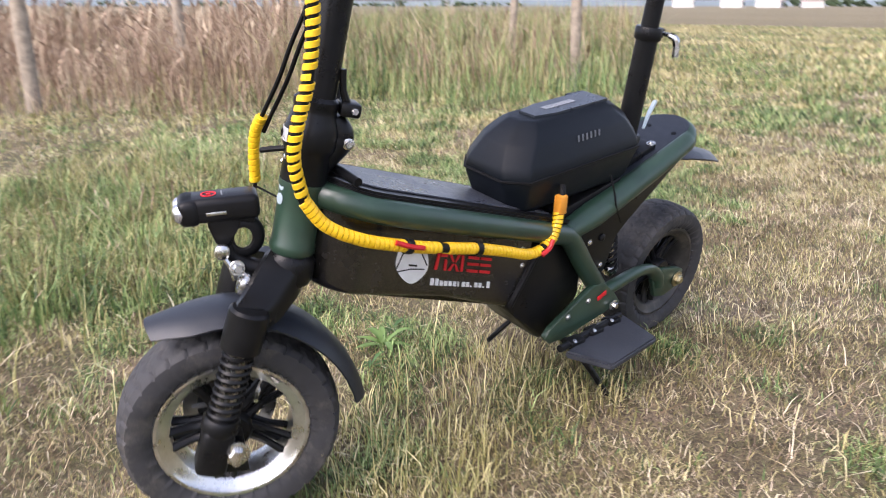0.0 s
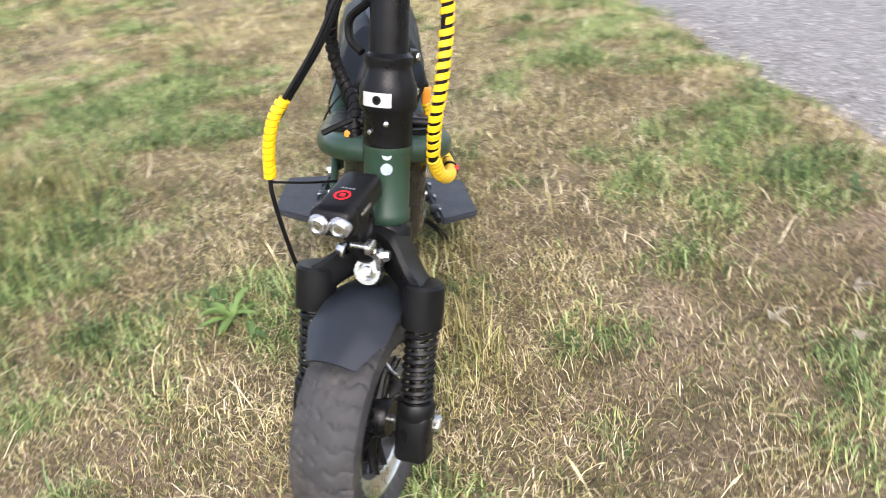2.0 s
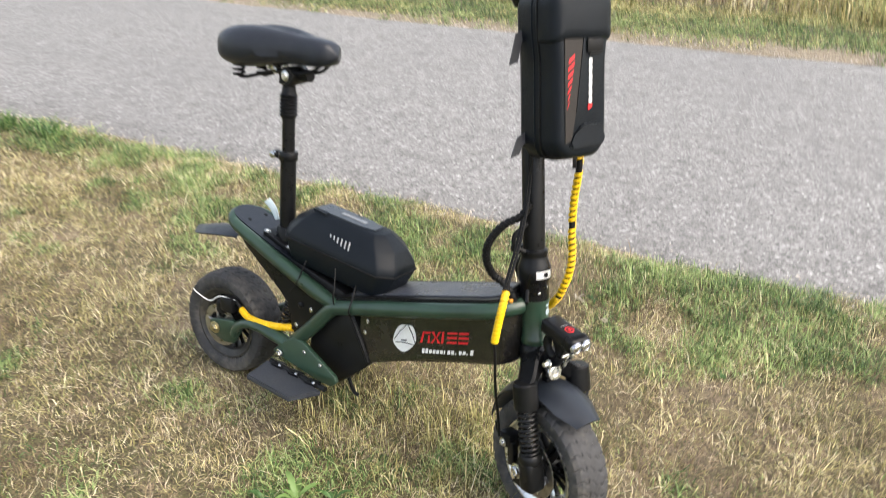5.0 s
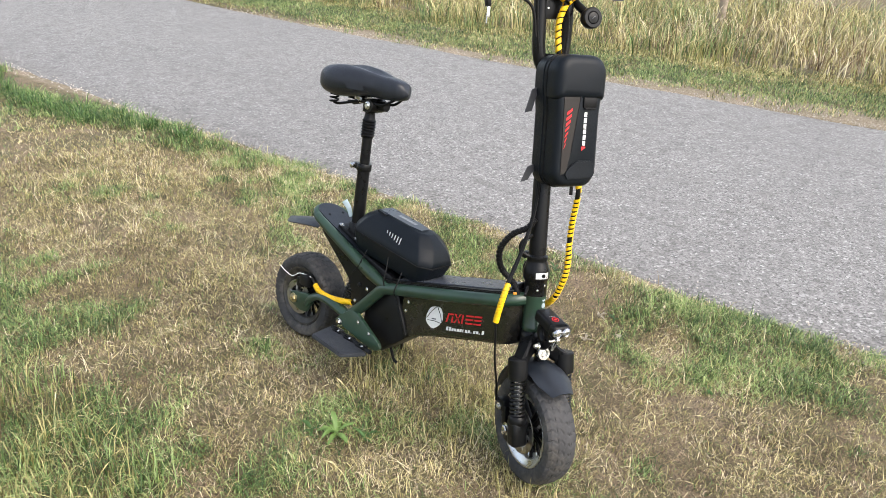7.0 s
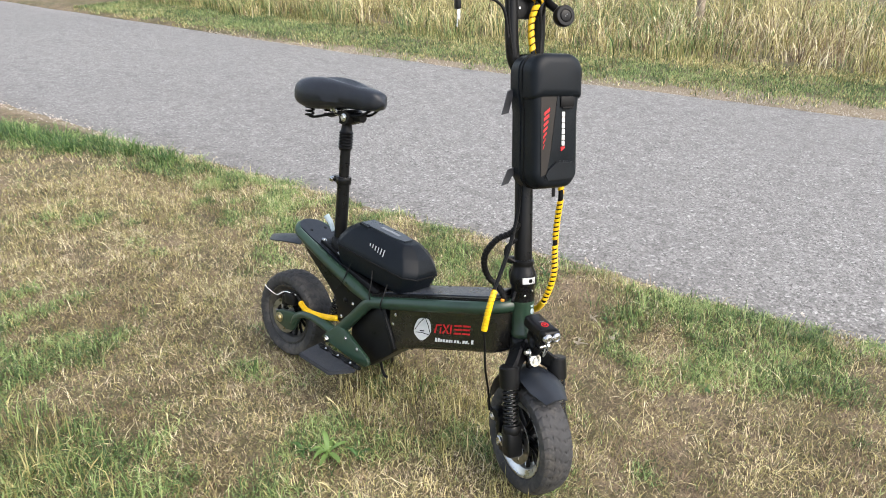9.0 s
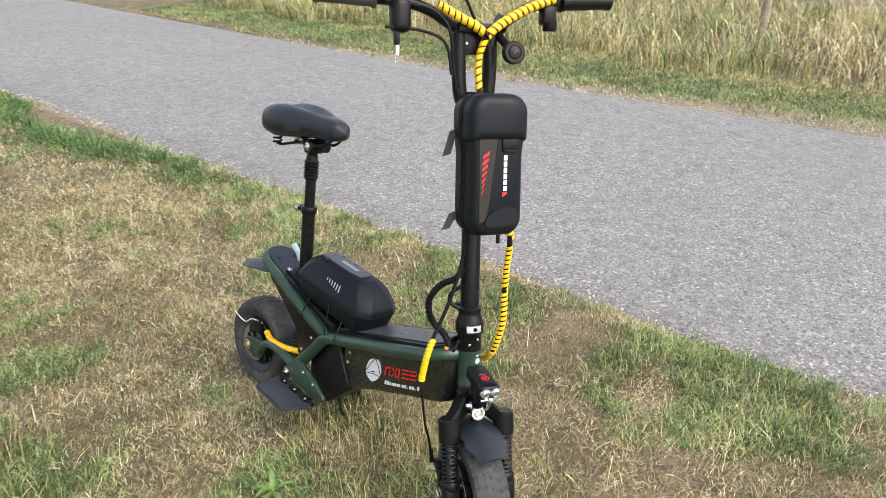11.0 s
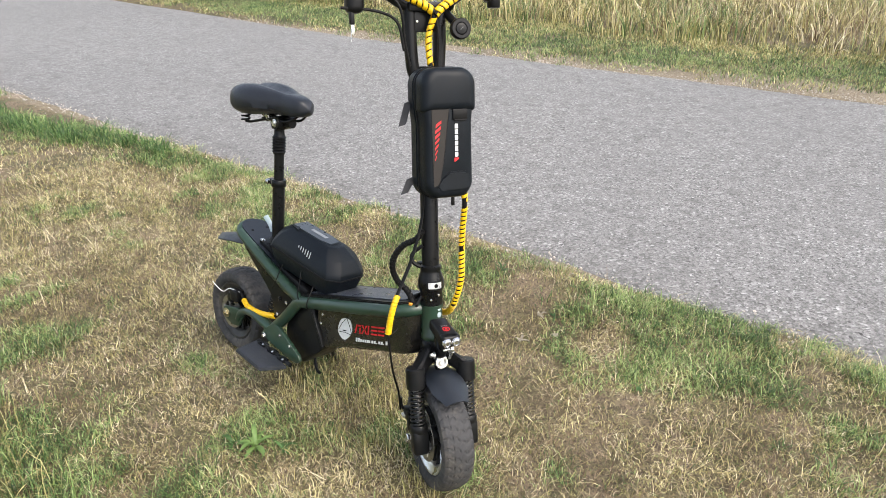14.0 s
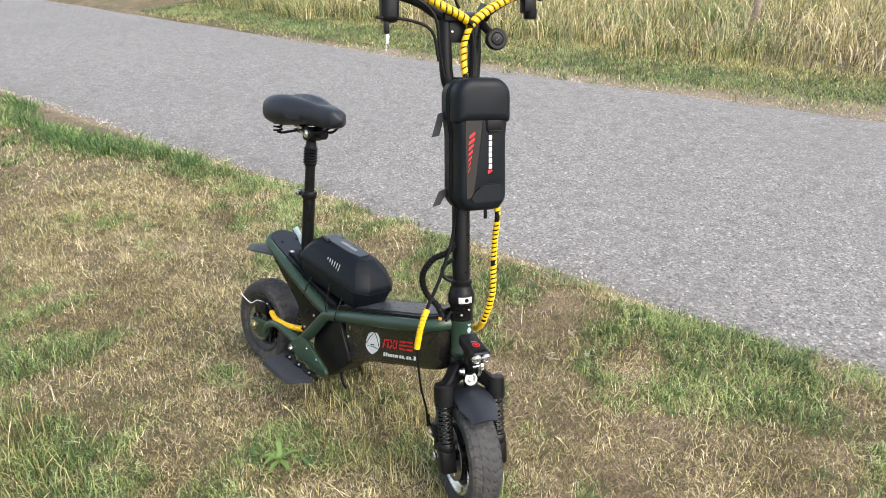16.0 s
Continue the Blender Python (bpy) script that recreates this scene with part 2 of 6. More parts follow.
M_ASPHALT = asphalt()
M_SOIL = soil()
M_STRAW = blade("dry_blades", ((0.05, (0.12, 0.078, 0.043)), (0.40, (0.28, 0.20, 0.104)), (0.7, (0.53, 0.44, 0.25)), (0.95, (0.86, 0.77, 0.55))), 0.55, 0.22)
M_OLIVE = blade("half_dry_blades", ((0.05, (0.090, 0.090, 0.030)), (0.5, (0.28, 0.265, 0.088)), (0.95, (0.57, 0.52, 0.245))), 0.55, 0.24)
M_LEAF = blade("green_blades", ((0.05, (0.044, 0.086, 0.024)), (0.5, (0.145, 0.245, 0.068)), (0.95, (0.40, 0.50, 0.20))), 0.5, 0.26)
M_WEED = blade("weed_leaf", ((0.05, (0.045, 0.10, 0.030)), (0.5, (0.085, 0.175, 0.050)), (0.95, (0.18, 0.29, 0.085))), 0.5, 0.3)
M_BLEACHED = blade("yellow_blades", ((0.05, (0.27, 0.235, 0.085)), (0.5, (0.54, 0.46, 0.20)), (0.95, (0.84, 0.75, 0.43))), 0.55, 0.25)
M_THATCH = blade("brown_thatch", ((0.05, (0.10, 0.068, 0.042)), (0.4, (0.25, 0.175, 0.112)), (0.75, (0.47, 0.36, 0.24)), (0.95, (0.74, 0.62, 0.45))), 0.7, 0.1)
M_FRESH = blade("fresh_blades", ((0.05, (0.055, 0.105, 0.035)), (0.5, (0.160, 0.245, 0.085)), (0.95, (0.40, 0.48, 0.20))), 0.5, 0.35)
M_TALL = blade("tall_dry_grass", ((0.05, (0.15, 0.098, 0.060)), (0.4, (0.30, 0.20, 0.13)), (0.75, (0.43, 0.31, 0.205)), (0.95, (0.58, 0.47, 0.32))))
M_STONE = surface("verge_stones", (0.50, 0.45, 0.40), 0.9, 0.0, 0.35, 40, 300, 0.5)
M_DEAD = surface("dead_leaf", (0.44, 0.40, 0.32), 0.8, 0.0, 0.4, 60, 300, 0.5)
M_TREE = surface("far_leaves", (0.045, 0.07, 0.03), 0.9, 0.0, 0.35, 0.3, 3, 0.5)
M_WALL = surface("far_wall", (0.62, 0.60, 0.57), 0.9, 0.0, 0.1, 0.3, 3, 0.2)
M_ROOF = surface("far_roof", (0.30, 0.22, 0.20), 0.9, 0.0, 0.2, 0.3, 3, 0.3)
M_SLATE = surface("far_blue_roof", (0.16, 0.21, 0.28), 0.8, 0.0, 0.2, 0.3, 3, 0.3)
M_GLASS_FAR = surface("far_window", (0.06, 0.07, 0.08), 0.2, 0.0, 0.2, 0.3, 3, 0.0)
# blue-grey of distance haze, mixed into the hill colour
M_HILL_HAZED = surface("far_hill_hazed", (0.17, 0.21, 0.22), 1.0, 0.0, 0.2, 0.01, 0.1, 0.0)


# ---- builders ----
def finish(bm, name, mat, smooth=40):
    me = bpy.data.meshes.new(name)
    bmesh.ops.recalc_face_normals(bm, faces=bm.faces)
    bm.to_mesh(me)
    bm.free()
    if smooth:
        me.polygons.foreach_set("use_smooth", [True] * len(me.polygons))
        me.set_sharp_from_angle(angle=radians(smooth))
    me.materials.append(mat)
    return me


def part(name, bm, mat, parent, label="", smooth=40):
    ob = new(name, finish(bm, name, mat, smooth))
    ob.parent = parent
    if label:
        ob["label"] = label
    return ob


def xf(bm, m):
    bmesh.ops.transform(bm, matrix=m, verts=bm.verts)
    return bm


def join(*bms):
    """One bmesh out of several."""
    out = bms[0]
    for b in bms[1:]:
        me = bpy.data.meshes.new("tmp")
        b.to_mesh(me)
        b.free()
        out.from_mesh(me)
        bpy.data.meshes.remove(me)
    return out


def box(sx, sy, sz, bevel=0.0, m=None, seg=2):
    bm = bmesh.new()
    bmesh.ops.create_cube(bm, size=1.0)
    bmesh.ops.scale(bm, vec=(sx, sy, sz), verts=bm.verts)
    if bevel:
        bmesh.ops.bevel(bm, geom=bm.edges[:], offset=bevel, segments=seg, affect="EDGES", profile=0.5)
    return xf(bm, m) if m else bm


def smooth_path(pts, n=8):
    """A rounded line through the points."""
    p = [Vector(a) for a in pts]
    p = [2 * p[0] - p[1]] + p + [2 * p[-1] - p[-2]]
    out = []
    for i in range(1, len(p) - 2):
        for k in range(n):
            t = k / n
            a, b, c, d = p[i - 1], p[i], p[i + 1], p[i + 2]
            out.append(0.5 * ((2 * b) + (c - a) * t + (2 * a - 5 * b + 4 * c - d) * t * t + (3 * b - a - 3 * c + d) * t ** 3))
    return out + [p[-2]]


def frames_along(path):
    out = []
    side = None
    for i, p in enumerate(path):
        d = (path[min(i + 1, len(path) - 1)] - path[max(i - 1, 0)]).normalized()
        if side is None:
            side = d.orthogonal().normalized()
        side = (side - d * side.dot(d)).normalized()
        out.append((p, side, d.cross(side)))
    return out


def tube(pts, r, seg=12, n=6, cap=True, flat=1.0):
    """A tube round a line; r may be a list along the line."""
    path = smooth_path(pts, n) if n else [Vector(p) for p in pts]
    bm = bmesh.new()
    rings = []
    fr = frames_along(path)
    for i, (p, u, v) in enumerate(fr):
        rr = r if isinstance(r, (int, float)) else float(np.interp(i / (len(fr) - 1), np.linspace(0, 1, len(r)), r))
        rings.append([bm.verts.new(p + (u * math.cos(a) + v * math.sin(a) * flat) * rr) for a in (2 * math.pi * k / seg for k in range(seg))])
    for a, b in zip(rings, rings[1:]):
        for k in range(seg):
            bm.faces.new((a[k], a[(k + 1) % seg], b[(k + 1) % seg], b[k]))
    if cap:
        bm.faces.new(rings[0][::-1])
        bm.faces.new(rings[-1])
    return bm


def lathe(profile, seg=32, m=None, closed=False):
    """Turns a profile of (radius, height) about z."""
    bm = bmesh.new()
    rings = [[bm.verts.new((max(r, 1e-5) * math.cos(a), max(r, 1e-5) * math.sin(a), z)) for a in (2 * math.pi * k / seg for k in range(seg))] for r, z in profile]
    pairs = list(zip(rings, rings[1:])) + ([(rings[-1], rings[0])] if closed else [])
    for a, b in pairs:
        for k in range(seg):
            bm.faces.new((a[k], a[(k + 1) % seg], b[(k + 1) % seg], b[k]))
    if not closed:
        bm.faces.new(rings[0][::-1])
        bm.faces.new(rings[-1])
    return xf(bm, m) if m else bm


def plate(pts, y0, y1, bevel=0.0, m=None):
    """A plate cut to an outline in x and z, between y0 and y1."""
    bm = bmesh.new()
    lo = [bm.verts.new((x, y0, z)) for x, z in pts]
    hi = [bm.verts.new((x, y1, z)) for x, z in pts]
    n = len(pts)
    bm.faces.new(lo)
    bm.faces.new(hi[::-1])
    for k in range(n):
        bm.faces.new((lo[k], hi[k], hi[(k + 1) % n], lo[(k + 1) % n]))
    if bevel:
        bmesh.ops.bevel(bm, geom=bm.edges[:], offset=bevel, segments=2, affect="EDGES", profile=0.5)
    return xf(bm, m) if m else bm


def helix(p0, p1, radius, wire, turns, seg=6, per=14):
    p0, p1 = Vector(p0), Vector(p1)
    d = p1 - p0
    u = d.orthogonal().normalized()
    v = d.normalized().cross(u)
    n = int(turns * per)
    return tube([p0 + d * (i / n) + (u * math.cos(2 * math.pi * i / per) + v * math.sin(2 * math.pi * i / per)) * radius for i in range(n + 1)], wire, seg, 0)


def wrap(pts, radius, pitch, band, thick=0.0018, per=12, gaps=()):
    """A flat band wound round a line, leaving gaps (stretches of 0 to 1) bare."""
    path = smooth_path(pts, 10)
    lens = np.r_[0, np.cumsum([(b - a).length for a, b in zip(path, path[1:])])]
    fr = frames_along(path)
    total = float(lens[-1])

    def at(s):
        i = int(np.clip(np.searchsorted(lens, s) - 1, 0, len(fr) - 2))
        k = (s - lens[i]) / max(lens[i + 1] - lens[i], 1e-9)
        return tuple(a.lerp(b, float(k)) for a, b in zip(fr[i], fr[i + 1]))

    bm = bmesh.new()
    prev = None
    steps = int(total / pitch * per)
    for i in range(steps + 1):
        s = total * i / steps
        if any(a <= s / total <= b for a, b in gaps):
            prev = None
            continue
        ang = 2 * math.pi * i / per
        ring = []
        for off, rr in ((-0.5, radius), (-0.4, radius + thick), (0.4, radius + thick), (0.5, radius)):
            p, u, v = at(min(max(s + off * band, 0), total))
            ring.append(bm.verts.new(p + (u * math.cos(ang) + v * math.sin(ang)) * rr))
        if prev:
            for k in range(3):
                bm.faces.new((prev[k], prev[k + 1], ring[k + 1], ring[k]))
        prev = ring
    return bm


def hexnut(p, axis, r=0.006, h=0.005, washer=True):
    """A bolt head with a washer at p, pointing along axis."""
    m = Matrix.Translation(p) @ Vector(axis).to_track_quat("Z", "Y").to_matrix().to_4x4()
    bm = lathe([(r, 0), (r, h * 0.8), (r * 0.8, h)], 6)
    if washer:
        bm = join(bm, lathe([(r * 1.5, 0), (r * 1.5, h * 0.25), (r * 1.4, h * 0.3)], 14))
    return xf(bm, m)


# ---- ground ----
def near_edge(x):
    return 1.118 + 0.078 * x + 0.0018 * min(x + 1, 0) ** 2 + 0.02 * noise.noise((x * 1.7, 3.1, 0)) + 0.018 * noise.noise((x * 6.0, 9.1, 0))


def far_edge(x):
    return 4.27 + 0.16 * x + (0.0115 * x * x if x < 0 else 0) + 0.025 * noise.noise((x * 1.7, 31.0, 0)) + 0.02 * noise.noise((x * 6.0, 5.0, 0)) if x > -5 else 3.757 + 0.045 * (x + 5) + 0.025 * noise.noise((x * 1.7, 31.0, 0))


def axis_steps(lo, hi, step, out, grow=1.35):
    mid = list(np.arange(lo, hi + 1e-6, step))
    d, a, b, left, right = step, lo, hi, [], []
    while a > -out:
        d *= grow
        a -= d
        b += d
        left.append(a)
        right.append(b)
    return left[::-1] + mid + right


def ground_z(x, y):
    r = math.hypot(x, y)
    z = 0.014 * noise.noise((x * 1.3, y * 1.3, 0.0)) + 0.008 * noise.noise((x * 6.0, y * 6.0, 5.0))
    z *= min(1.0, max(0.0, 1.3 - r / 25.0))
    if r < 12:
        fall = min(1.0, max(0.0, (x - 0.10) / 0.6)) * min(1.0, max(0.0, (near_edge(x) - y) / 0.4)) * min(1.0, (12 - r) / 8)
        z -= 0.026 * fall * fall * (3 - 2 * fall)
    if r < 60:
        d = min(y - near_edge(x), far_edge(x) - y)
        k = min(1.0, max(0.0, (d + 0.12) / 0.24))
        z = z * (1 - k) - 0.055 * k
    return z - 0.004


def make_ground():
    xs = axis_steps(-6.0, 2.6, 0.08, 2600)
    ys = axis_steps(-5.0, 6.4, 0.08, 2600)
    verts = [(x, y, ground_z(x, y)) for y in ys for x in xs]
    nx = len(xs)
    faces = [(j * nx + i, j * nx + i + 1, (j + 1) * nx + i + 1, (j + 1) * nx + i) for j in range(len(ys) - 1) for i in range(nx - 1)]
    me = bpy.data.meshes.new("ground")
    me.from_pydata(verts, [], faces)
    me.polygons.foreach_set("use_smooth", [True] * len(me.polygons))
    me.materials.append(M_SOIL)
    tagged(new("ground", me), "dry uneven grass verge and pale crop field reaching the horizon", "ground", kind="structure")


def make_road():
    xs = [-400, -200, -100, -60, -40, -30, -24] + list(np.arange(-20, 4.0, 0.05)) + [5, 7, 10, 15, 25, 45, 90]
    rows = []
    for x in xs:
        a, b = near_edge(x), far_edge(x)
        row = [(x, a - 0.015, -0.055)]
        for k in range(13):
            y = a + (b - a) * k / 12
            crown = 0.025 * math.sin(math.pi * k / 12)
            row.append((x, y, -0.028 + crown + 0.006 * noise.noise((x * 0.8, y * 0.8, 2.0)) - (0.008 if k in (0, 12) else 0)))
        row.append((x, b + 0.015, -0.055))
        rows.append(row)
    n = len(rows[0])
    verts = [v for r in rows for v in r]
    faces = [(i * n + k, (i + 1) * n + k, (i + 1) * n + k + 1, i * n + k + 1) for i in range(len(rows) - 1) for k in range(n - 1)]
    me = bpy.data.meshes.new("road")
    me.from_pydata(verts, [], faces)
    me.polygons.foreach_set("use_smooth", [True] * len(me.polygons))
    me.materials.append(M_ASPHALT)
    tagged(new("road", me), "narrow lane of worn pale grey asphalt with crumbling edges", "road", kind="structure")


make_ground()
make_road()


# ---- electric scooter ----
scooter = new("electric_scooter")
scooter.matrix_world = pose(0, 0, 0, -9.2, 0, 0)
tagged(scooter, "dark green and black electric scooter with saddle leaning on dry grass", "electric scooter")

RAKE, STEER = 8.7, -24.0
HEAD = Matrix.Translation((0.772, 0, 0.414)) @ Matrix.Rotation(radians(-RAKE), 4, "Y")
FORK = HEAD @ Matrix.Rotation(radians(STEER), 4, "Z")


def tyre_profile(r, w):
    """Half round tyre section as (radius, offset)."""
    h = w / 2
    return [(r * 0.66, -h * 0.62), (r * 0.70, -h * 0.86), (r * 0.80, -h), (r * 0.90, -h * 0.94), (r * 0.955, -h * 0.74), (r * 0.985, -h * 0.38), (r * 0.99, 0),
            (r * 0.985, h * 0.38), (r * 0.955, h * 0.74), (r * 0.90, h * 0.94), (r * 0.80, h), (r * 0.70, h * 0.86), (r * 0.66, h * 0.62)]


def moulded_tyre(r, w, count=34, around=306):
    """The tyre in one piece, its zigzag tread standing proud of the carcass."""
    base = tyre_profile(r, w)
    sec = [base[0], base[1], base[2]]
    for k in range(31):
        o = -0.95 + 1.9 * k / 30
        sec.append((r * float(np.interp(abs(o), (0, 0.38, 0.74, 0.95), (0.985, 0.980, 0.950, 0.898))), o * w / 2))
    sec += [base[-3], base[-2], base[-1]]
    bm = bmesh.new()
    rings = []
    for rr, z in sec:
        o = z / (w / 2)
        row = []
        for i in range(around):
            a = 2 * math.pi * i / around
            lift = 0.0
            if abs(o) < 0.96:
                p = abs(o)
                zig = float(np.interp(p, (0, 0.22, 0.46, 0.72, 0.96), (0.0, 0.46, 0.10, 0.55, 0.35)))
                u = (a * count / (2 * math.pi) + zig + (0.5 if o < 0 else 0.0)) % 1.0
                gap = abs(p - 0.46) < 0.035 and u > 0.35
                lift = 0.0 if (u > 0.84 or gap) else (0.0019 if p < 0.72 else 0.0028)
            row.append(bm.verts.new(((rr + lift) * math.cos(a), (rr + lift) * math.sin(a), z)))
        rings.append(row)
    for p, q in list(zip(rings, rings[1:])) + [(rings[-1], rings[0])]:
        for i in range(around):
            j = (i + 1) % around
            bm.faces.new((p[i], p[j], q[j], q[i]))
    return bm


SIDEWAYS = Matrix.Rotation(radians(-90), 4, "X")     # z of a lathe becomes y


def wheel(name, m, r, w, rim_mat, spoke_mat, label, bright):
    m = m @ SIDEWAYS
    tyre = part("tyre", xf(moulded_tyre(r, w), m), M_RUBBER, scooter, label)
    rr = r * 0.675
    rim = []
    for sg in (-1, 1):
        side = [(rr + 0.001, 0.33), (rr + 0.0035, 0.37), (rr + 0.002, 0.405), (rr - 0.002, 0.40), (rr - 0.006, 0.34), (rr - 0.013, 0.31), (rr - 0.017, 0.26), (rr - 0.018, 0.10)]
        rim += [(a, sg * w * b) for a, b in (side if sg < 0 else side[::-1])]
    part("rim", xf(lathe(rim, 64, closed=True), m), rim_mat, tyre, bright)
    hub = join(lathe([(0.020, -0.030), (0.023, -0.026), (0.023, 0.026), (0.020, 0.030)], 28))
    part("hub", xf(hub, m), spoke_mat, tyre)
    for k in range(5):
        a = Matrix.Rotation(2 * math.pi * k / 5 + 0.3, 4, "Z")
        sp = join(*(tube([(0.019, dy, dz), (0.045, dy * 1.3, dz), (rr - 0.015, dy * 1.9, dz * 1.6)], [0.008, 0.0055, 0.0065], 8, 4, True, 0.8) for dy in (-0.006, 0.006) for dz in (-0.006, 0.010)))
        part("spoke", xf(sp, m @ a), spoke_mat, tyre)
    return tyre


AXLE_AT = Vector((0.037, -0.004, -0.313))
FRONT_AXLE = FORK @ Matrix.Translation(AXLE_AT)
front_wheel = wheel("front", FRONT_AXLE, 0.1325, 0.077, M_ALU, M_BLACK, "black chunky front tyre with zigzag tread and dust", "bright cast aluminium rim")
REAR_AXLE = pose(0, 0, 0.128)
rear_wheel = wheel("rear", REAR_AXLE, 0.128, 0.084, M_DARK_ALLOY, M_BLACK, "black chunky rear tyre dulled by dust", "dark dusty rim")


def disc(m, y, parent, r=0.058):
    bm = lathe([(r, -0.001), (r, 0.001), (r - 0.017, 0.001), (r - 0.017, -0.001)], 48, closed=True)
    for k in range(6):
        bm = join(bm, tube([(0.016, 0, 0), (r - 0.012, 0.008, 0)], 0.0035, 6, 2), )
        xf(bm, Matrix.Rotation(radians(60), 4, "Z"))
    bm = join(bm, lathe([(0.020, -0.002), (0.020, 0.003), (0.012, 0.004)], 24))
    part("brake_disc", xf(bm, m @ Matrix.Translation((0, y, 0)) @ SIDEWAYS), M_DISC, parent, "steel brake disc")


disc(FRONT_AXLE, -0.037, front_wheel)
disc(REAR_AXLE, -0.0455, rear_wheel, 0.052)
part("axle", xf(tube([(0, -0.084, 0), (0, 0.090, 0)], 0.0055, 10, 0), FRONT_AXLE), M_CHROME, front_wheel)
part("axle", xf(tube([(0, -0.074, 0), (0, 0.074, 0)], 0.0055, 10, 0), REAR_AXLE), M_BRASS, rear_wheel)
for s in (-1, 1):
    part("axle_nut", xf(hexnut((0, 0.004 + s * 0.078, 0.008), (0, s, 0), 0.010, 0.009), FRONT_AXLE), M_CHROME, front_wheel)
    part("axle_nut", xf(hexnut((0, s * 0.063, 0), (0, s, 0), 0.010, 0.009), REAR_AXLE), M_BRASS, rear_wheel)
part("valve", xf(tube([(-0.030, 0.004, 0.064), (-0.022, 0.020, 0.050), (-0.020, 0.032, 0.046)], 0.003, 8, 4), FRONT_AXLE), M_CHROME, front_wheel)


def beam(pts, widths, heights, cut):
    """A cast bar of chamfered oblong section; its width lies level along x, its height upright."""
    path = smooth_path(pts, 5)
    bm = bmesh.new()
    rings = []
    for i, p in enumerate(path):
        t = i / (len(path) - 1)
        w, h = (float(np.interp(t, np.linspace(0, 1, len(q)), q)) / 2 for q in (widths, heights))
        outline = [(w, -h + cut), (w, h - cut), (w - cut, h), (cut - w, h), (-w, h - cut), (-w, cut - h), (cut - w, -h), (w - cut, -h)]
        rings.append([bm.verts.new(p + Vector((u, 0, v))) for u, v in outline])
    for p, q in zip(rings, rings[1:]):
        for k in range(8):
            bm.faces.new((p[k], p[(k + 1) % 8], q[(k + 1) % 8], q[k]))
    bm.faces.new(rings[0][::-1])
    bm.faces.new(rings[-1])
    bmesh.ops.recalc_face_normals(bm, faces=bm.faces)
    return bm


def fork_x(z):
    return 0.045 + (-0.13 - z) * 0.09


def build_fork():
    arms = [beam([(0.004, 0, -0.106), (0.014, q * 0.022, -0.114), (0.032, q * 0.046, -0.136), (fork_x(-0.14), q * 0.0645, -0.144)], (0.050, 0.050, 0.046, 0.043), (0.052, 0.050, 0.041, 0.032), 0.007) for q in (-1, 1)]
    crown = join(*arms, lathe([(0.026, -0.118), (0.029, -0.112), (0.029, -0.088), (0.024, -0.082)], 24))
    fork = part("fork_crown", xf(crown, FORK), M_BLACK, scooter, "black cast fork crown")
    for s in (-1, 1):
        a, b, c, d, e = ((fork_x(z), s * 0.0635, z) for z in (-0.130, -0.172, -0.264, -0.270, -0.336))
        top = Matrix.Translation(a) @ (Vector(a) - Vector(e)).to_track_quat("Z", "Y").to_matrix().to_4x4()
        leg = part("fork_leg", xf(lathe([(0.0195, 0.001), (0.0225, -0.002), (0.0230, -0.030), (0.0225, -0.048), (0.018, -0.050)][::-1], 28, top), FORK), M_BLACK, scooter)
        part("stanchion", xf(tube([b, c], 0.0105, 14, 0), FORK), M_CHROME, leg, "bright inner tube behind the coil")
        part("spring", xf(helix(b, d, 0.0162, 0.0027, 10.5), FORK), M_BLACK, leg, "black coil spring")
        part("lower_leg", xf(join(lathe([(0.019, -0.136), (0.0215, -0.140), (0.0215, -0.152), (0.0195, -0.156)][::-1], 24, top), box(0.039, 0.036, 0.062, 0.009, top @ Matrix.Translation((0, 0, -0.178)), 3)), FORK), M_BLACK, leg)
        drop = plate([(-0.020, -0.025), (0.022, -0.030), (0.030, 0.03), (0.018, 0.050), (-0.004, 0.030)], s * 0.062, s * 0.070, 0.001, Matrix.Translation(AXLE_AT))
        part("dropout", xf(drop, FORK), M_BLACK, leg)
    return fork


fork_crown = build_fork()
# brake caliper and mount behind the fork leg
cal = join(box(0.034, 0.030, 0.030, 0.005, Matrix.Translation((-0.004, -0.060, -0.262))), box(0.018, 0.014, 0.05, 0.003, Matrix.Translation((0.010, -0.066, -0.285))))
caliper = part("brake_caliper", xf(cal, FORK), M_BLACK, scooter, "black mechanical disc brake caliper")
part("caliper_bolt", xf(hexnut((-0.006, -0.076, -0.266), (0, -1, 0), 0.006, 0.006), FORK), M_CHROME, caliper)
part("caliper_arm", xf(tube([(-0.010, -0.074, -0.254), (-0.018, -0.078, -0.244), (-0.020, -0.078, -0.226)], 0.004, 8, 4), FORK), M_BLACK, caliper)

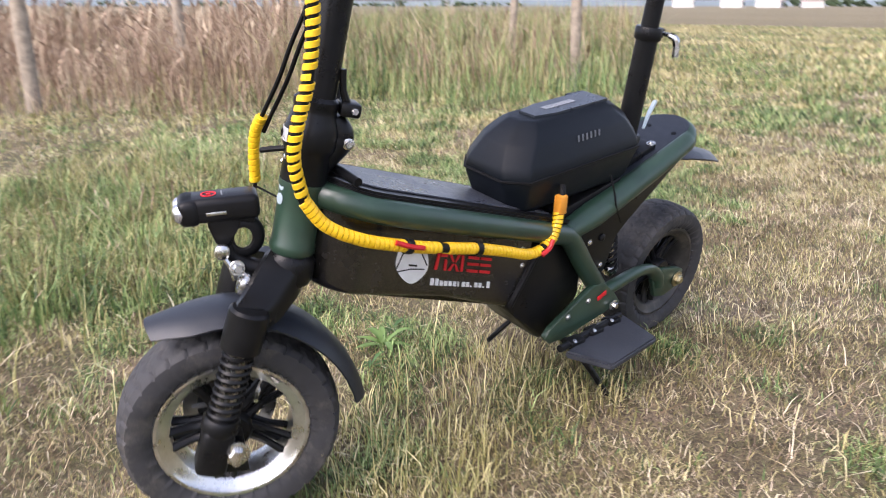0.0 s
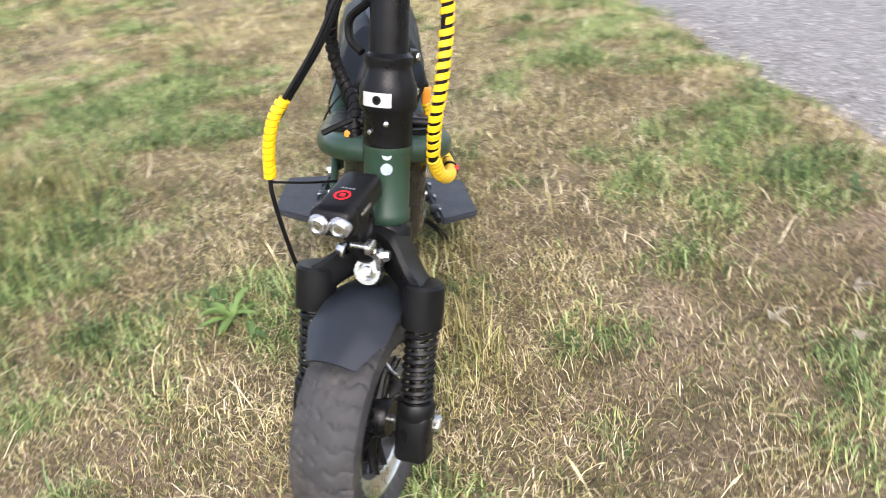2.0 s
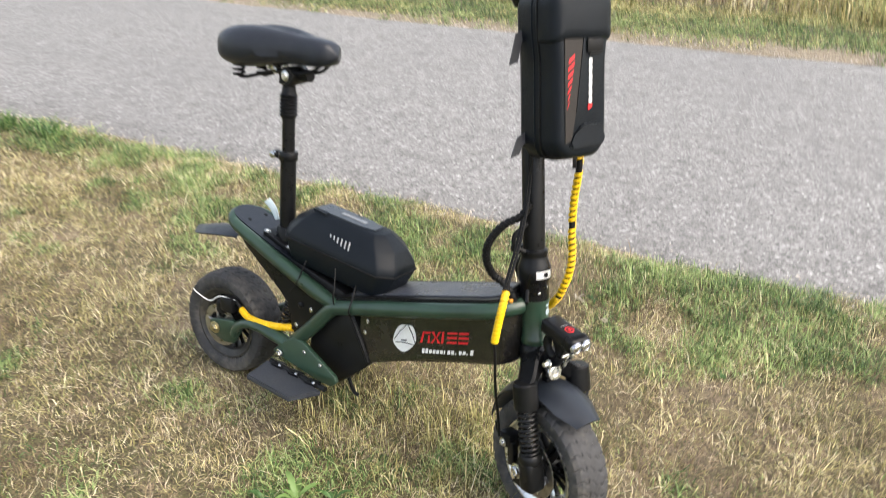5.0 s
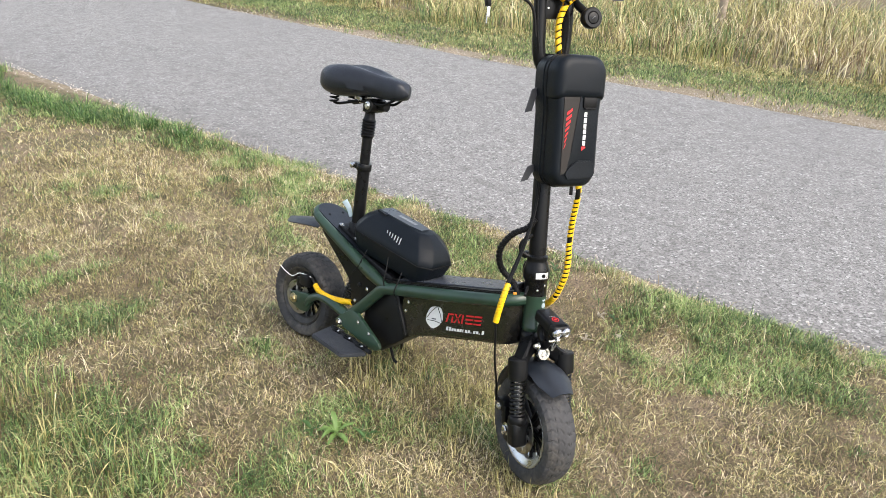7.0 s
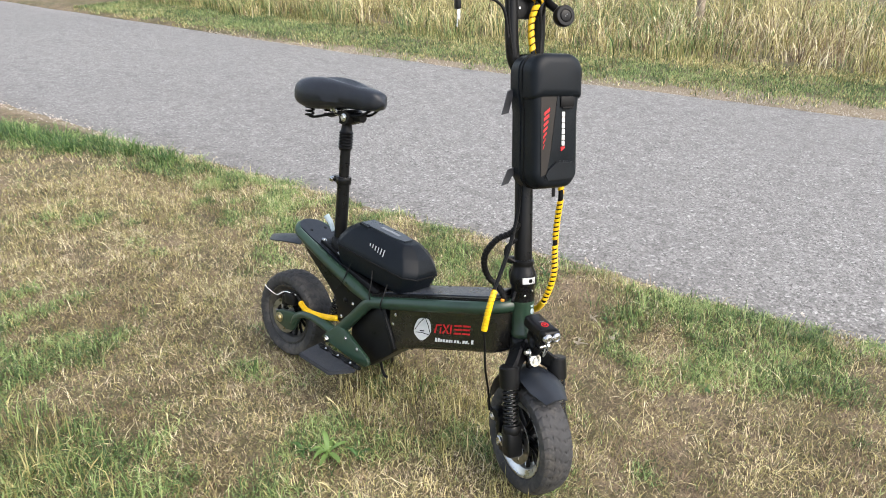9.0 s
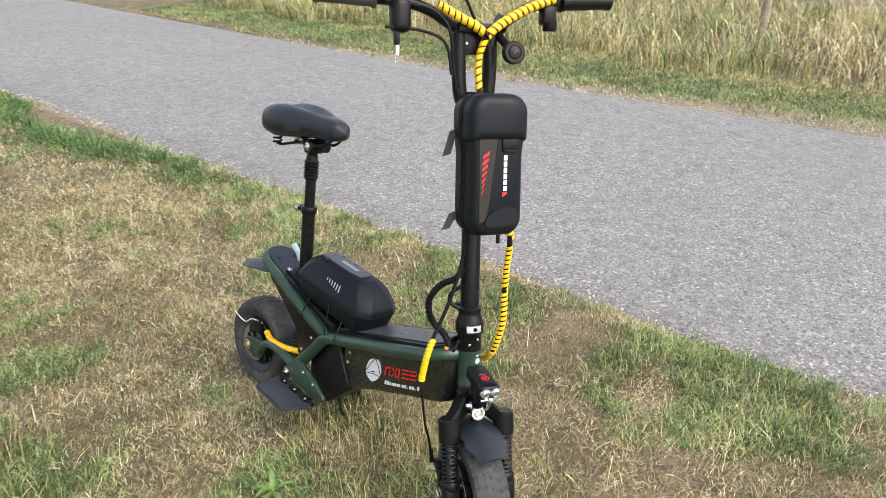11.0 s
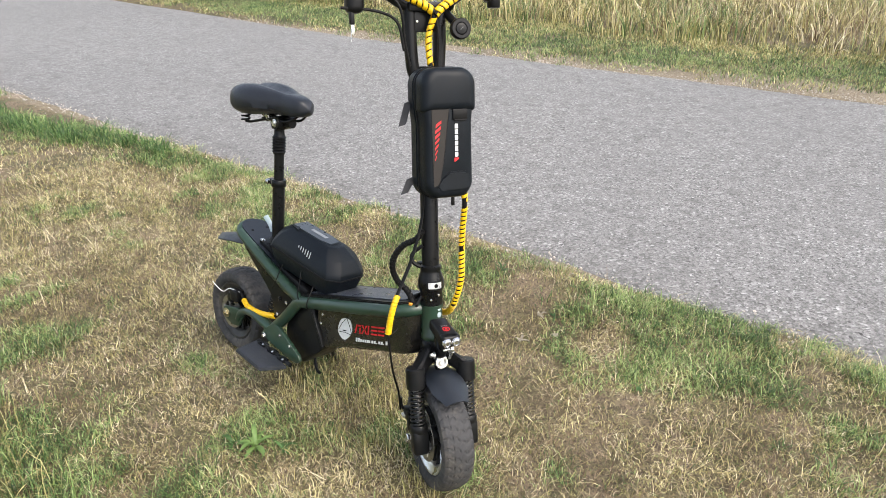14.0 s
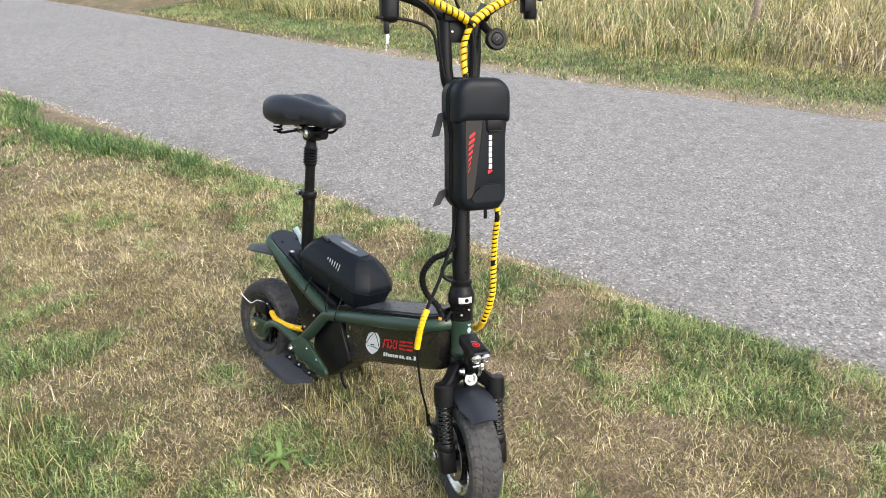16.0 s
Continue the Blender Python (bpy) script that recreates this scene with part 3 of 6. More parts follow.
# front mudguard
def mudguard():
    bm = bmesh.new()
    rows = []
    n = 22
    for i in range(n + 1):
        k = i / n
        a = radians(47 + (167 - 47) * k)
        r = 0.151 + 0.006 * math.sin(math.pi * k) + (0.012 * (1 - k / 0.2) ** 2 if k < 0.2 else 0) + 0.016 * max(0.0, (k - 0.55) / 0.45) ** 2
        wid = 0.045 * (0.62 + 0.38 * min(1.0, k / 0.14)) * (1.0 - 0.45 * max(0.0, (k - 0.55) / 0.45) ** 1.3)
        row = []
        for j in range(9):
            q = -1 + j / 4
            rr = r - 0.014 * abs(q) ** 2.2
            row.append(bm.verts.new((0.040 + rr * math.cos(a), q * wid, -0.303 + rr * math.sin(a))))
        rows.append(row)
    for a, b in zip(rows, rows[1:]):
        for j in range(8):
            bm.faces.new((a[j], a[j + 1], b[j + 1], b[j]))
    bmesh.ops.recalc_face_normals(bm, faces=bm.faces)
    bmesh.ops.solidify(bm, geom=bm.faces[:], thickness=0.003)
    return bm


part("front_mudguard", xf(mudguard(), FORK), M_GREY_PLASTIC, scooter, "grey-black plastic front mudguard", 60)
part("mudguard_stay", xf(join(box(0.016, 0.016, 0.036, 0.003, Matrix.Translation((0.034, 0, -0.136)))), FORK), M_BLACK, scooter)

# head tube and stem
part("head_tube", xf(lathe([(0.024, -0.082), (0.0265, -0.079), (0.0265, -0.070), (0.0250, -0.067), (0.0255, -0.006), (0.027, -0.002), (0.027, 0.004)], 32), HEAD), M_GREEN, scooter, "dark green head tube")
for z, r in ((-0.003, 0.0052), (-0.018, 0.0064)):
    a = HEAD @ Matrix.Rotation(radians(-3), 4, "Z") @ Matrix.Translation((0.0256, 0, z)) @ Matrix.Rotation(radians(90), 4, "Y")
    part("badge", xf(lathe([(r, 0), (r, 0.0006)], 18), a), M_STICKER, scooter, "small pale round sticker")
clamp = lathe([(0.0262, 0.004), (0.0265, 0.007), (0.0262, 0.038), (0.0290, 0.042), (0.0305, 0.046), (0.0305, 0.064), (0.0275, 0.072), (0.0245, 0.082), (0.0236, 0.086), (0.0250, 0.090), (0.0250, 0.096), (0.0205, 0.100)], 32)
stem_clamp = part("stem_clamp", xf(clamp, FORK), M_BLACK, scooter, "black folding clamp at the foot of the stem")
part("clamp_lug", xf(join(tube([(-0.014, 0, 0.020), (-0.022, 0, 0.036), (-0.032, 0, 0.054), (-0.030, 0, 0.066), (-0.020, 0, 0.078)], [0.012, 0.015, 0.016, 0.015, 0.012], 14, 5, True), box(0.024, 0.034, 0.016, 0.004, Matrix.Translation((-0.036, 0, 0.092)))), FORK), M_BLACK, stem_clamp)
for z in (0.055, 0.092):
    part("clamp_bolt", xf(hexnut((-0.040, 0.014, z), (0, 1, 0), 0.0045, 0.005), FORK), M_CHROME, stem_clamp)
part("clamp_lever", xf(tube([(-0.034, 0.006, 0.094), (-0.025, 0.008, 0.112), (-0.021, 0.008, 0.134)], [0.005, 0.004, 0.004], 8, 4), FORK), M_BLACK, stem_clamp)
lab = bmesh.new()
for k0 in range(8):
    a0, a1 = (radians(-34 + 62 * (k0 + d) / 8) for d in (0, 1))
    vs = [lab.verts.new((0.0310 * math.cos(a), 0.0310 * math.sin(a), z)) for a, z in ((a0, 0.0475), (a1, 0.0475), (a1, 0.0620), (a0, 0.0620))]
    lab.faces.new(vs)
bmesh.ops.remove_doubles(lab, verts=lab.verts, dist=1e-5)
bmesh.ops.solidify(lab, geom=lab.faces[:], thickness=0.0006)
clamp_plate = part("clamp_plate", xf(lab, FORK), M_SILVER, stem_clamp, "bright silver name plate")
part("plate_emblem", xf(lathe([(0.0046, 0), (0.0046, 0.0012), (0.0030, 0.0012), (0.0030, 0)], 18, Matrix.Translation((0.0311, 0, 0.0548)) @ Matrix.Rotation(radians(90), 4, "Y")), FORK), M_PLASTIC, clamp_plate)
for a in (-22, 18):
    q = FORK @ Matrix.Rotation(radians(a), 4, "Z")
    part("grub_screw", xf(hexnut((0.0263, 0, 0.020 + 0.01 * (a > 0)), (1, 0, 0), 0.003, 0.002, False), q), M_CHROME, stem_clamp)
part("stem", xf(lathe([(0.0202, 0.095), (0.0202, 0.545), (0.018, 0.548)], 28), FORK), M_BLACK, scooter, "black steering stem tube")

# twin risers and handlebar
for s in (-1, 1):
    part("riser", xf(tube([(0, s * 0.020, 0.520), (0, s * 0.030, 0.545), (0, s * 0.034, 0.60), (0, s * 0.034, 0.672)], 0.0145, 14, 5, True), FORK), M_BLACK, scooter)
top_clamp = part("handlebar_clamp", xf(join(box(0.040, 0.085, 0.020, 0.004, Matrix.Translation((0.002, 0, 0.672))), box(0.012, 0.060, 0.05, 0.003, Matrix.Translation((0.006, 0, 0.645)))), FORK), M_BLACK, scooter, "black handlebar clamp with bolts")
for y in (-0.022, 0.022):
    part("clamp_bolt", xf(hexnut((0.010, y, 0.682), (0.3, 0, 1), 0.004, 0.003), FORK), M_CHROME, top_clamp)
    part("clamp_bolt", xf(hexnut((0.012, y, 0.642), (1, 0, 0), 0.0026, 0.002, False), FORK), M_CHROME, top_clamp)
BAR = [(-0.030, -0.318, 0.728), (-0.022, -0.20, 0.722), (-0.012, -0.135, 0.716), (0.0, -0.090, 0.700), (0.0, -0.045, 0.675), (0, 0, 0.670), (0.0, 0.045, 0.675), (0.0, 0.090, 0.702), (-0.012, 0.135, 0.722), (-0.022, 0.20, 0.733), (-0.030, 0.325, 0.742)]
part("handlebar", xf(tube(BAR, 0.0112, 14, 6), FORK), M_BLACK, scooter, "black swept handlebar")


def grip(y0, y1, z0, z1, mat, label):
    s = 1 if y1 > 0 else -1
    a, b = Vector((-0.021, y0, z0)), Vector((-0.030, y1, z1))
    m = Matrix.Translation(a) @ (b - a).to_track_quat("Z", "Y").to_matrix().to_4x4()
    ln = (b - a).length
    prof = [(0.013, 0), (0.0195, 0.001), (0.0195, 0.006), (0.0165, 0.008)]
    for k in range(14):
        z = 0.010 + (ln - 0.018) * k / 14
        prof += [(0.0164, z), (0.0168, z + 0.002), (0.0168, z + 0.005)]
    prof += [(0.0185, ln - 0.006), (0.0185, ln - 0.001), (0.016, ln)]
    return part("grip", xf(lathe(prof, 20, m), FORK), mat, scooter, label)


grip(-0.198, -0.318, 0.722, 0.728, M_GREY_RUBBER, "worn grey rubber throttle grip")
grip(0.200, 0.326, 0.733, 0.742, M_PLASTIC, "black ribbed rubber grip")
for s in (-1, 1):
    z0 = 0.722 if s < 0 else 0.733
    lev = join(box(0.036, 0.034, 0.030, 0.006, Matrix.Translation((-0.010, s * 0.172, z0 + 0.002))), tube([(0.006, s * 0.150, z0 + 0.010), (0.030, s * 0.175, z0 + 0.014), (0.036, s * 0.24, z0 + 0.016), (0.030, s * 0.315, z0 + 0.026)], [0.008, 0.008, 0.0065, 0.006], 10, 5, True, 0.7))
    part("brake_lever", xf(lev, FORK), M_BLACK, scooter, "black brake lever")
thr = join(box(0.042, 0.038, 0.066, 0.014, Matrix.Translation((0.004, -0.158, 0.690)), 4), box(0.016, 0.010, 0.03, 0.003, Matrix.Translation((0.008, -0.166, 0.650))))
ctrl = part("key_switch", xf(thr, FORK), M_PLASTIC, scooter, "black throttle housing with ignition lock")
part("key", xf(join(box(0.003, 0.007, 0.022, 0.001, Matrix.Translation((0.010, -0.165, 0.624))), tube([(0.010, -0.168, 0.621), (0.010, -0.169, 0.601)], 0.0012, 6, 0)), FORK), M_CHROME, ctrl, "steel key in the lock")
sw = join(box(0.030, 0.030, 0.040, 0.006, Matrix.Translation((0.004, 0.160, 0.704))), lathe([(0.013, -0.012), (0.015, -0.009), (0.015, 0.009), (0.012, 0.012)], 16, Matrix.Translation((0.004, 0.166, 0.684))))
part("switch_box", xf(sw, FORK), M_PLASTIC, scooter, "black switch box")
part("display", xf(box(0.035, 0.055, 0.022, 0.005, Matrix.Translation((-0.016, -0.115, 0.740))), FORK), M_PLASTIC, scooter, "black display unit")
# round bell beside the riser
bell_m = FORK @ Matrix.Translation((0.052, 0.060, 0.624)) @ Matrix.Rotation(radians(86), 4, "Y") @ Matrix.Rotation(radians(6), 4, "X")
bell = part("horn_button", xf(lathe([(0.012, -0.012), (0.021, -0.006), (0.0225, 0.0), (0.0225, 0.010), (0.020, 0.013), (0.0135, 0.013), (0.0125, 0.0105), (0.0115, 0.0135), (0.002, 0.015)], 36), bell_m), M_PLASTIC, scooter, "round black capped socket on a short arm")
part("cap_mark", xf(box(0.0015, 0.008, 0.0006, 0, Matrix.Translation((0.0, 0, 0.0147)) @ Matrix.Rotation(radians(40), 4, "Z")), bell_m), M_GREY_PRINT, bell)
part("socket_arm", xf(join(tube([(0.042, 0.060, 0.632), (0.010, 0.052, 0.655), (0.0, 0.048, 0.668)], 0.009, 10, 4), lathe([(0.018, -0.010), (0.018, 0.010)], 18, Matrix.Translation((0, 0.056, 0.683)) @ Matrix.Rotation(radians(70), 4, "X"))), FORK), M_PLASTIC, bell)

# headlamp
LAMP = FORK @ Matrix.Translation((0.086, -0.006, -0.039)) @ Matrix.Rotation(radians(14), 4, "Y")
lamp = part("headlamp", xf(join(box(0.086, 0.041, 0.028, 0.007, seg=3), box(0.024, 0.0455, 0.030, 0.008, Matrix.Translation((0.032, 0, -0.001)), 3)), LAMP), M_PLASTIC, scooter, "black twin-lens headlamp")
part("lens", xf(join(*(lathe([(0.0112, -0.004), (0.0112, 0.003), (0.0096, 0.0052), (0.004, 0.006)], 24, Matrix.Translation((0.0415, y, -0.001)) @ Matrix.Rotation(radians(90), 4, "Y")) for y in (-0.0108, 0.0108))), LAMP), M_LENS, lamp, "bright clear double lens")
for y in (-0.0108, 0.0108):
    dome = lathe([(0.0092, -0.002), (0.0090, 0.001), (0.0070, 0.0025), (0.0066, 0.0005), (0.0030, 0.0015)], 24)
    part("reflector_bowl", xf(dome, LAMP @ Matrix.Translation((0.0462, y, -0.001)) @ Matrix.Rotation(radians(90), 4, "Y")), M_CHROME, lamp)
part("switch", xf(lathe([(0.0085, 0), (0.0085, 0.0010), (0.0068, 0.0010), (0.0066, 0.0)], 24, Matrix.Translation((0.010, 0, 0.0138))), LAMP), M_RED, lamp, "red ringed power switch")
part("switch_dot", xf(box(0.005, 0.005, 0.001, 0, Matrix.Translation((0.010, 0, 0.0145))), LAMP), M_RED, lamp)
for k in range(4):
    part("lamp_mark", xf(box(0.0018, 0.0022, 0.0006, 0, Matrix.Translation((-0.004, -0.006 + 0.004 * k, 0.0141))), LAMP), M_GREY_PRINT, lamp)
stalk = plate([(0.098, -0.046), (0.060, -0.044), (0.064, -0.062), (0.070, -0.082), (0.084, -0.082), (0.096, -0.062)], -0.013, 0.007, 0.003)
hoop = tube([(0.056 + 0.0175 * math.cos(t), -0.003, -0.072 + 0.0195 * math.sin(t)) for t in (2 * math.pi * k / 16 for k in range(17))], 0.0052, 10, 2, True, 1.6)
foot = tube([(0.074, -0.003, -0.084), (0.064, -0.003, -0.098), (0.048, -0.001, -0.106), (0.030, 0, -0.108)], [0.010, 0.010, 0.011, 0.012], 10, 4)
part("lamp_mount", xf(join(stalk, hoop, foot, box(0.030, 0.022, 0.010, 0.003, Matrix.Translation((0.062, -0.003, -0.046)))), FORK), M_PLASTIC, lamp, "black open hoop mount")
part("latch", xf(box(0.022, 0.002, 0.004, 0.001, Matrix.Translation((0.004, 0.0212, -0.002))), LAMP), M_CHROME, lamp, "small bright latch")
part("thumb_screw", xf(join(lathe([(0.0085, 0), (0.0085, 0.006), (0.006, 0.008)], 16), lathe([(0.004, -0.018), (0.004, 0.0)], 10)), FORK @ Matrix.Translation((0.078, 0.012, -0.086)) @ SIDEWAYS), M_CHROME, lamp, "bright thumb screw")
part("clamp_band", xf(tube([(0.078, 0.012, -0.090), (0.066, 0.018, -0.102), (0.060, 0.018, -0.116)], 0.0035, 8, 4), FORK), M_CHROME, lamp, "bright bent clamp band")
for y in (-0.020, 0.018):
    part("mount_bolt", xf(hexnut((0.060, y, -0.102), (-0.1, 1 if y > 0 else -1, 0.2), 0.006, 0.011), FORK), M_CHROME, lamp)
ring = lathe([(0.0165, -0.004), (0.0165, 0.003), (0.015, 0.005), (0.0105, 0.005), (0.0095, 0.002), (0.0060, 0.003), (0.0050, 0.006), (0.0015, 0.006)], 28)
part("crown_bolt", xf(ring, FORK @ Matrix.Translation((0.049, 0.001, -0.125)) @ Matrix.Rotation(radians(82), 4, "Y")), M_CHROME, scooter, "large bright crown bolt with washer")


# body
def deck_z(x):
    return 0.298 + (x - 0.38) * 0.285


for s in (-1, 1):
    path = [(0.252, s * 0.065, 0.176), (0.300, s * 0.066, 0.226), (0.338, s * 0.066, 0.270), (0.358, s * 0.066, 0.289), (0.385, s * 0.066, 0.299), (0.50, s * 0.068, deck_z(0.50)), (0.62, s * 0.068, deck_z(0.62)), (0.70, s * 0.062, deck_z(0.70)), (0.738, s * 0.044, deck_z(0.738)), (0.755, s * 0.018, deck_z(0.752))]
    part("frame_tube", tube(path, 0.0158, 16, 6), M_GREEN, scooter, "dark green frame tube")
def battery_box():
    """Straight sides, a round nose under the head tube, softened lower edge."""
    def outline(inset):
        r = 0.048 - inset
        left = [(x, -r) for x in (0.415, 0.46, 0.52, 0.579, 0.64, 0.68, 0.715)]
        nose = [(0.717 + r * math.sin(t), -r * math.cos(t)) for t in (math.pi * k / 16 for k in range(1, 16))]
        return left + nose + [(x, -y) for x, y in left[::-1]]
    def low(x):
        return 0.180 + (x - 0.440) * 0.403 if x < 0.579 else 0.236 + (x - 0.579) * 0.285
    bm = bmesh.new()
    rings = []
    for inset, up in ((0.012, 0.0), (0.006, 0.0016), (0.0018, 0.006), (0.0, 0.013), (0.0, None)):
        ring = []
        for x, y in outline(inset):
            ring.append(bm.verts.new((x, y, deck_z(x) - 0.010 if up is None else low(x) + up)))
        rings.append(ring)
    n = len(rings[0])
    for p, q in zip(rings, rings[1:]):
        for k in range(n):
            bm.faces.new((p[k], p[(k + 1) % n], q[(k + 1) % n], q[k]))
    bm.faces.new(rings[0][::-1])
    bm.faces.new(rings[-1])
    bmesh.ops.recalc_face_normals(bm, faces=bm.faces)
    return bm


bmb = battery_box()
body = part("battery_box", bmb, M_BOX, scooter, "glossy black battery box under the deck")
motor = plate([(0.336, 0.280), (0.395, 0.292), (0.450, 0.186), (0.432, 0.168), (0.362, 0.104), (0.345, 0.106), (0.280, 0.160), (0.284, 0.212)], -0.052, 0.052, 0.009)
part("motor_cover", motor, M_PLASTIC, scooter, "black moulded motor cover")
for s in (-1, 1):
    part("cover_rib", tube([(0.392, s * 0.050, 0.276), (0.428, s * 0.051, 0.215), (0.440, s * 0.049, 0.186)], 0.004, 8, 4), M_PLASTIC, scooter)
    for x, z in ((0.433, 0.277), (0.428, 0.250), (0.415, 0.212)):
        part("cover_screw", hexnut((x, s * 0.0475, z), (0, s, 0), 0.003, 0.003), M_CHROME, scooter)

# deck boards
def board(x0, x1, w0, w1, z_up, th, bevel, mat, name, label):
    pts = []
    n = 10
    bm = bmesh.new()
    lo, hi = [], []
    outline = [(x0, -w0), (x1 - 0.05, -w1)] + [(x1 - 0.05 + 0.05 * math.sin(a), -w1 * math.cos(a)) for a in (radians(18 * k) for k in range(1, 10))] + [(x1 - 0.05, w1), (x0, w0)]
    for x, y in outline:
        lo.append(bm.verts.new((x, y, deck_z(x) + z_up)))
        hi.append(bm.verts.new((x, y, deck_z(x) + z_up + th)))
    bm.faces.new(lo[::-1])
    bm.faces.new(hi)
    k = len(outline)
    for i in range(k):
        bm.faces.new((lo[i], lo[(i + 1) % k], hi[(i + 1) % k], hi[i]))
    bmesh.ops.bevel(bm, geom=bm.edges[:], offset=bevel, segments=2, affect="EDGES")
    return part(name, bm, mat, scooter, label)


board(0.345, 0.752, 0.066, 0.064, 0.006, 0.016, 0.003, M_PLASTIC, "deck", "black deck board")
board(0.385, 0.738, 0.048, 0.046, 0.0225, 0.002, 0.0006, M_GRIP, "deck_grip", "grey anti-slip deck mat with bluish sky sheen painted in")
part("deck_latch", join(tube([(0.738, -0.040, deck_z(0.738) + 0.029), (0.736, 0.010, deck_z(0.736) + 0.031), (0.738, 0.058, deck_z(0.738) + 0.029)], 0.0055, 10, 4), box(0.016, 0.012, 0.010, 0.002, pose(0.737, 0.0, deck_z(0.737) + 0.026))), M_PLASTIC, scooter, "black latch bar across the deck front")
part("charge_lamp", lathe([(0.005, 0), (0.005, 0.004), (0.003, 0.006)], 12, pose(0.744, -0.042, deck_z(0.744) + 0.0135)), M_ORANGE, scooter, "small orange charge light")

# rear subframe
def sub_z(x):
    return 0.4005 - (x - 0.07) * 0.335


for s in (-1, 1):
    rail = [(0.048, s * 0.046, sub_z(0.048) - 0.010), (0.075, s * 0.051, sub_z(0.075) - 0.010), (0.18, s * 0.056, sub_z(0.18) - 0.012), (0.30, s * 0.060, sub_z(0.30) - 0.012), (0.372, s * 0.064, sub_z(0.372) - 0.006)]
    part("seat_rail", tube(rail, [0.012, 0.013, 0.015, 0.017, 0.012], 14, 6, True, 1.25), M_GREEN, scooter, "dark green seat rail")
    gus = plate([(0.085, 0.378), (0.095, 0.362), (0.200, 0.284), (0.226, 0.262), (0.238, 0.204), (0.258, 0.182), (0.380, 0.294), (0.352, 0.312), (0.29, 0.322)], s * 0.058 - 0.003, s * 0.058 + 0.003, 0.0015)
    gp = part("gusset", gus, M_BLACK, scooter, "black side gusset plate")
    for x, z in ((0.292, 0.263), (0.252, 0.215)):
        part("gusset_bolt", hexnut((x, s * 0.061, z), (0, s, 0), 0.0034, 0.003), M_CHROME, gp)
    for x, z, r in ((0.290, 0.306, 0.0085), (0.264, 0.266, 0.0065)):
        part("gusset_plug", lathe([(r, 0), (r, 0.003), (r * 0.6, 0.005), (r * 0.1, 0.005)], 16, Matrix.Translation((x, s * 0.061, z)) @ Matrix.Rotation(radians(-90 * s), 4, "X")), M_PLASTIC, gp)
    brk = plate([(0.200, 0.142), (0.226, 0.170), (0.262, 0.196), (0.286, 0.194), (0.378, 0.142), (0.386, 0.128), (0.370, 0.114), (0.345, 0.116), (0.24, 0.140)], s * 0.076 - 0.006, s * 0.076 + 0.006, 0.004)
    bk = part("pivot_bracket", brk, M_GREEN, scooter, "green swing arm bracket")
    for x, z in ((0.295, 0.171), (0.340, 0.155)):
        part("bracket_bolt", hexnut((x, s * 0.082, z), (0, s, 0), 0.0034, 0.003), M_CHROME, bk)
    arm = join(tube([(0.250, s * 0.070, 0.166), (0.200, s * 0.069, 0.174), (0.150, s * 0.066, 0.178), (0.105, s * 0.063, 0.172), (0.070, s * 0.061, 0.150), (0.058, s * 0.060, 0.128)], [0.014, 0.0145, 0.0135, 0.0125, 0.013, 0.012], 14, 6, True, 0.75),
               plate([(-0.018, 0.110), (-0.020, 0.142), (0.000, 0.150), (0.050, 0.160), (0.090, 0.160), (0.060, 0.104), (0.030, 0.098)], s * 0.057 - 0.005, s * 0.057 + 0.005, 0.003))
    part("swing_arm", arm, M_GREEN, scooter, "green swing arm")
    sh = part("shock_absorber", join(tube([(0.195, s * 0.044, 0.178), (0.232, s * 0.046, 0.285)], 0.008, 12, 0), lathe([(0.014, 0), (0.014, 0.008)], 14, pose(0.196, s * 0.044, 0.186, 0, 19, 0)), lathe([(0.014, 0), (0.014, 0.008)], 14, pose(0.226, s * 0.046, 0.268, 0, 19, 0))), M_CHROME, scooter, "rear shock absorber")
    part("spring", helix((0.199, s * 0.044, 0.192), (0.228, s * 0.046, 0.272), 0.0125, 0.0026, 7), M_CABLE, sh)
    # foot pad
    pad = plate([(0.372, -0.113), (0.338, -0.178), (0.206, -0.165), (0.192, -0.083)], 0, 0.012)
    bmesh.ops.bevel(pad, geom=pad.edges[:], offset=0.003, segments=2, affect="EDGES")
    # the outline lies in x and y: turn the plate flat
    for v in pad.verts:
        x, y, z = v.co
        v.co = (x, -s * z, 0.108 + y)
    fp = part("foot_rest", pad, M_PAD, scooter, "black flat foot plate")
    bar = join(*(box(0.032, 0.020, 0.009, 0.003, pose(x, s * (0.088 + (x - 0.2) * 0.10), 0.122)) for x in (0.232, 0.285, 0.338)), tube([(0.205, s * 0.088, 0.122), (0.375, s * 0.104, 0.120)], 0.006, 8, 0))
    part("foot_rest_hinge", bar, M_BLACK, fp)
    for x in (0.240, 0.292, 0.346):
        part("hinge_bolt", hexnut((x, s * (0.094 + (x - 0.2) * 0.10), 0.127), (0, s * 0.5, 1), 0.0024, 0.0022), M_CHROME, fp)
part("reflector", box(0.022, 0.001, 0.009, 0.0004, pose(0.262, 0.0835, 0.172, 0, 20, 0)), M_RED, scooter, "small red and white sticker")
for s in (-1, 1):
    part("pivot_bolt", hexnut((0.226, s * 0.084, 0.146), (0, s, 0), 0.0062, 0.008), M_CHROME, scooter)

part("rear_tray", box(0.150, 0.100, 0.046, 0.005, pose(0.292, 0, 0.318, 0, 14, 0)), M_PLASTIC, scooter, "black tray under the bag")

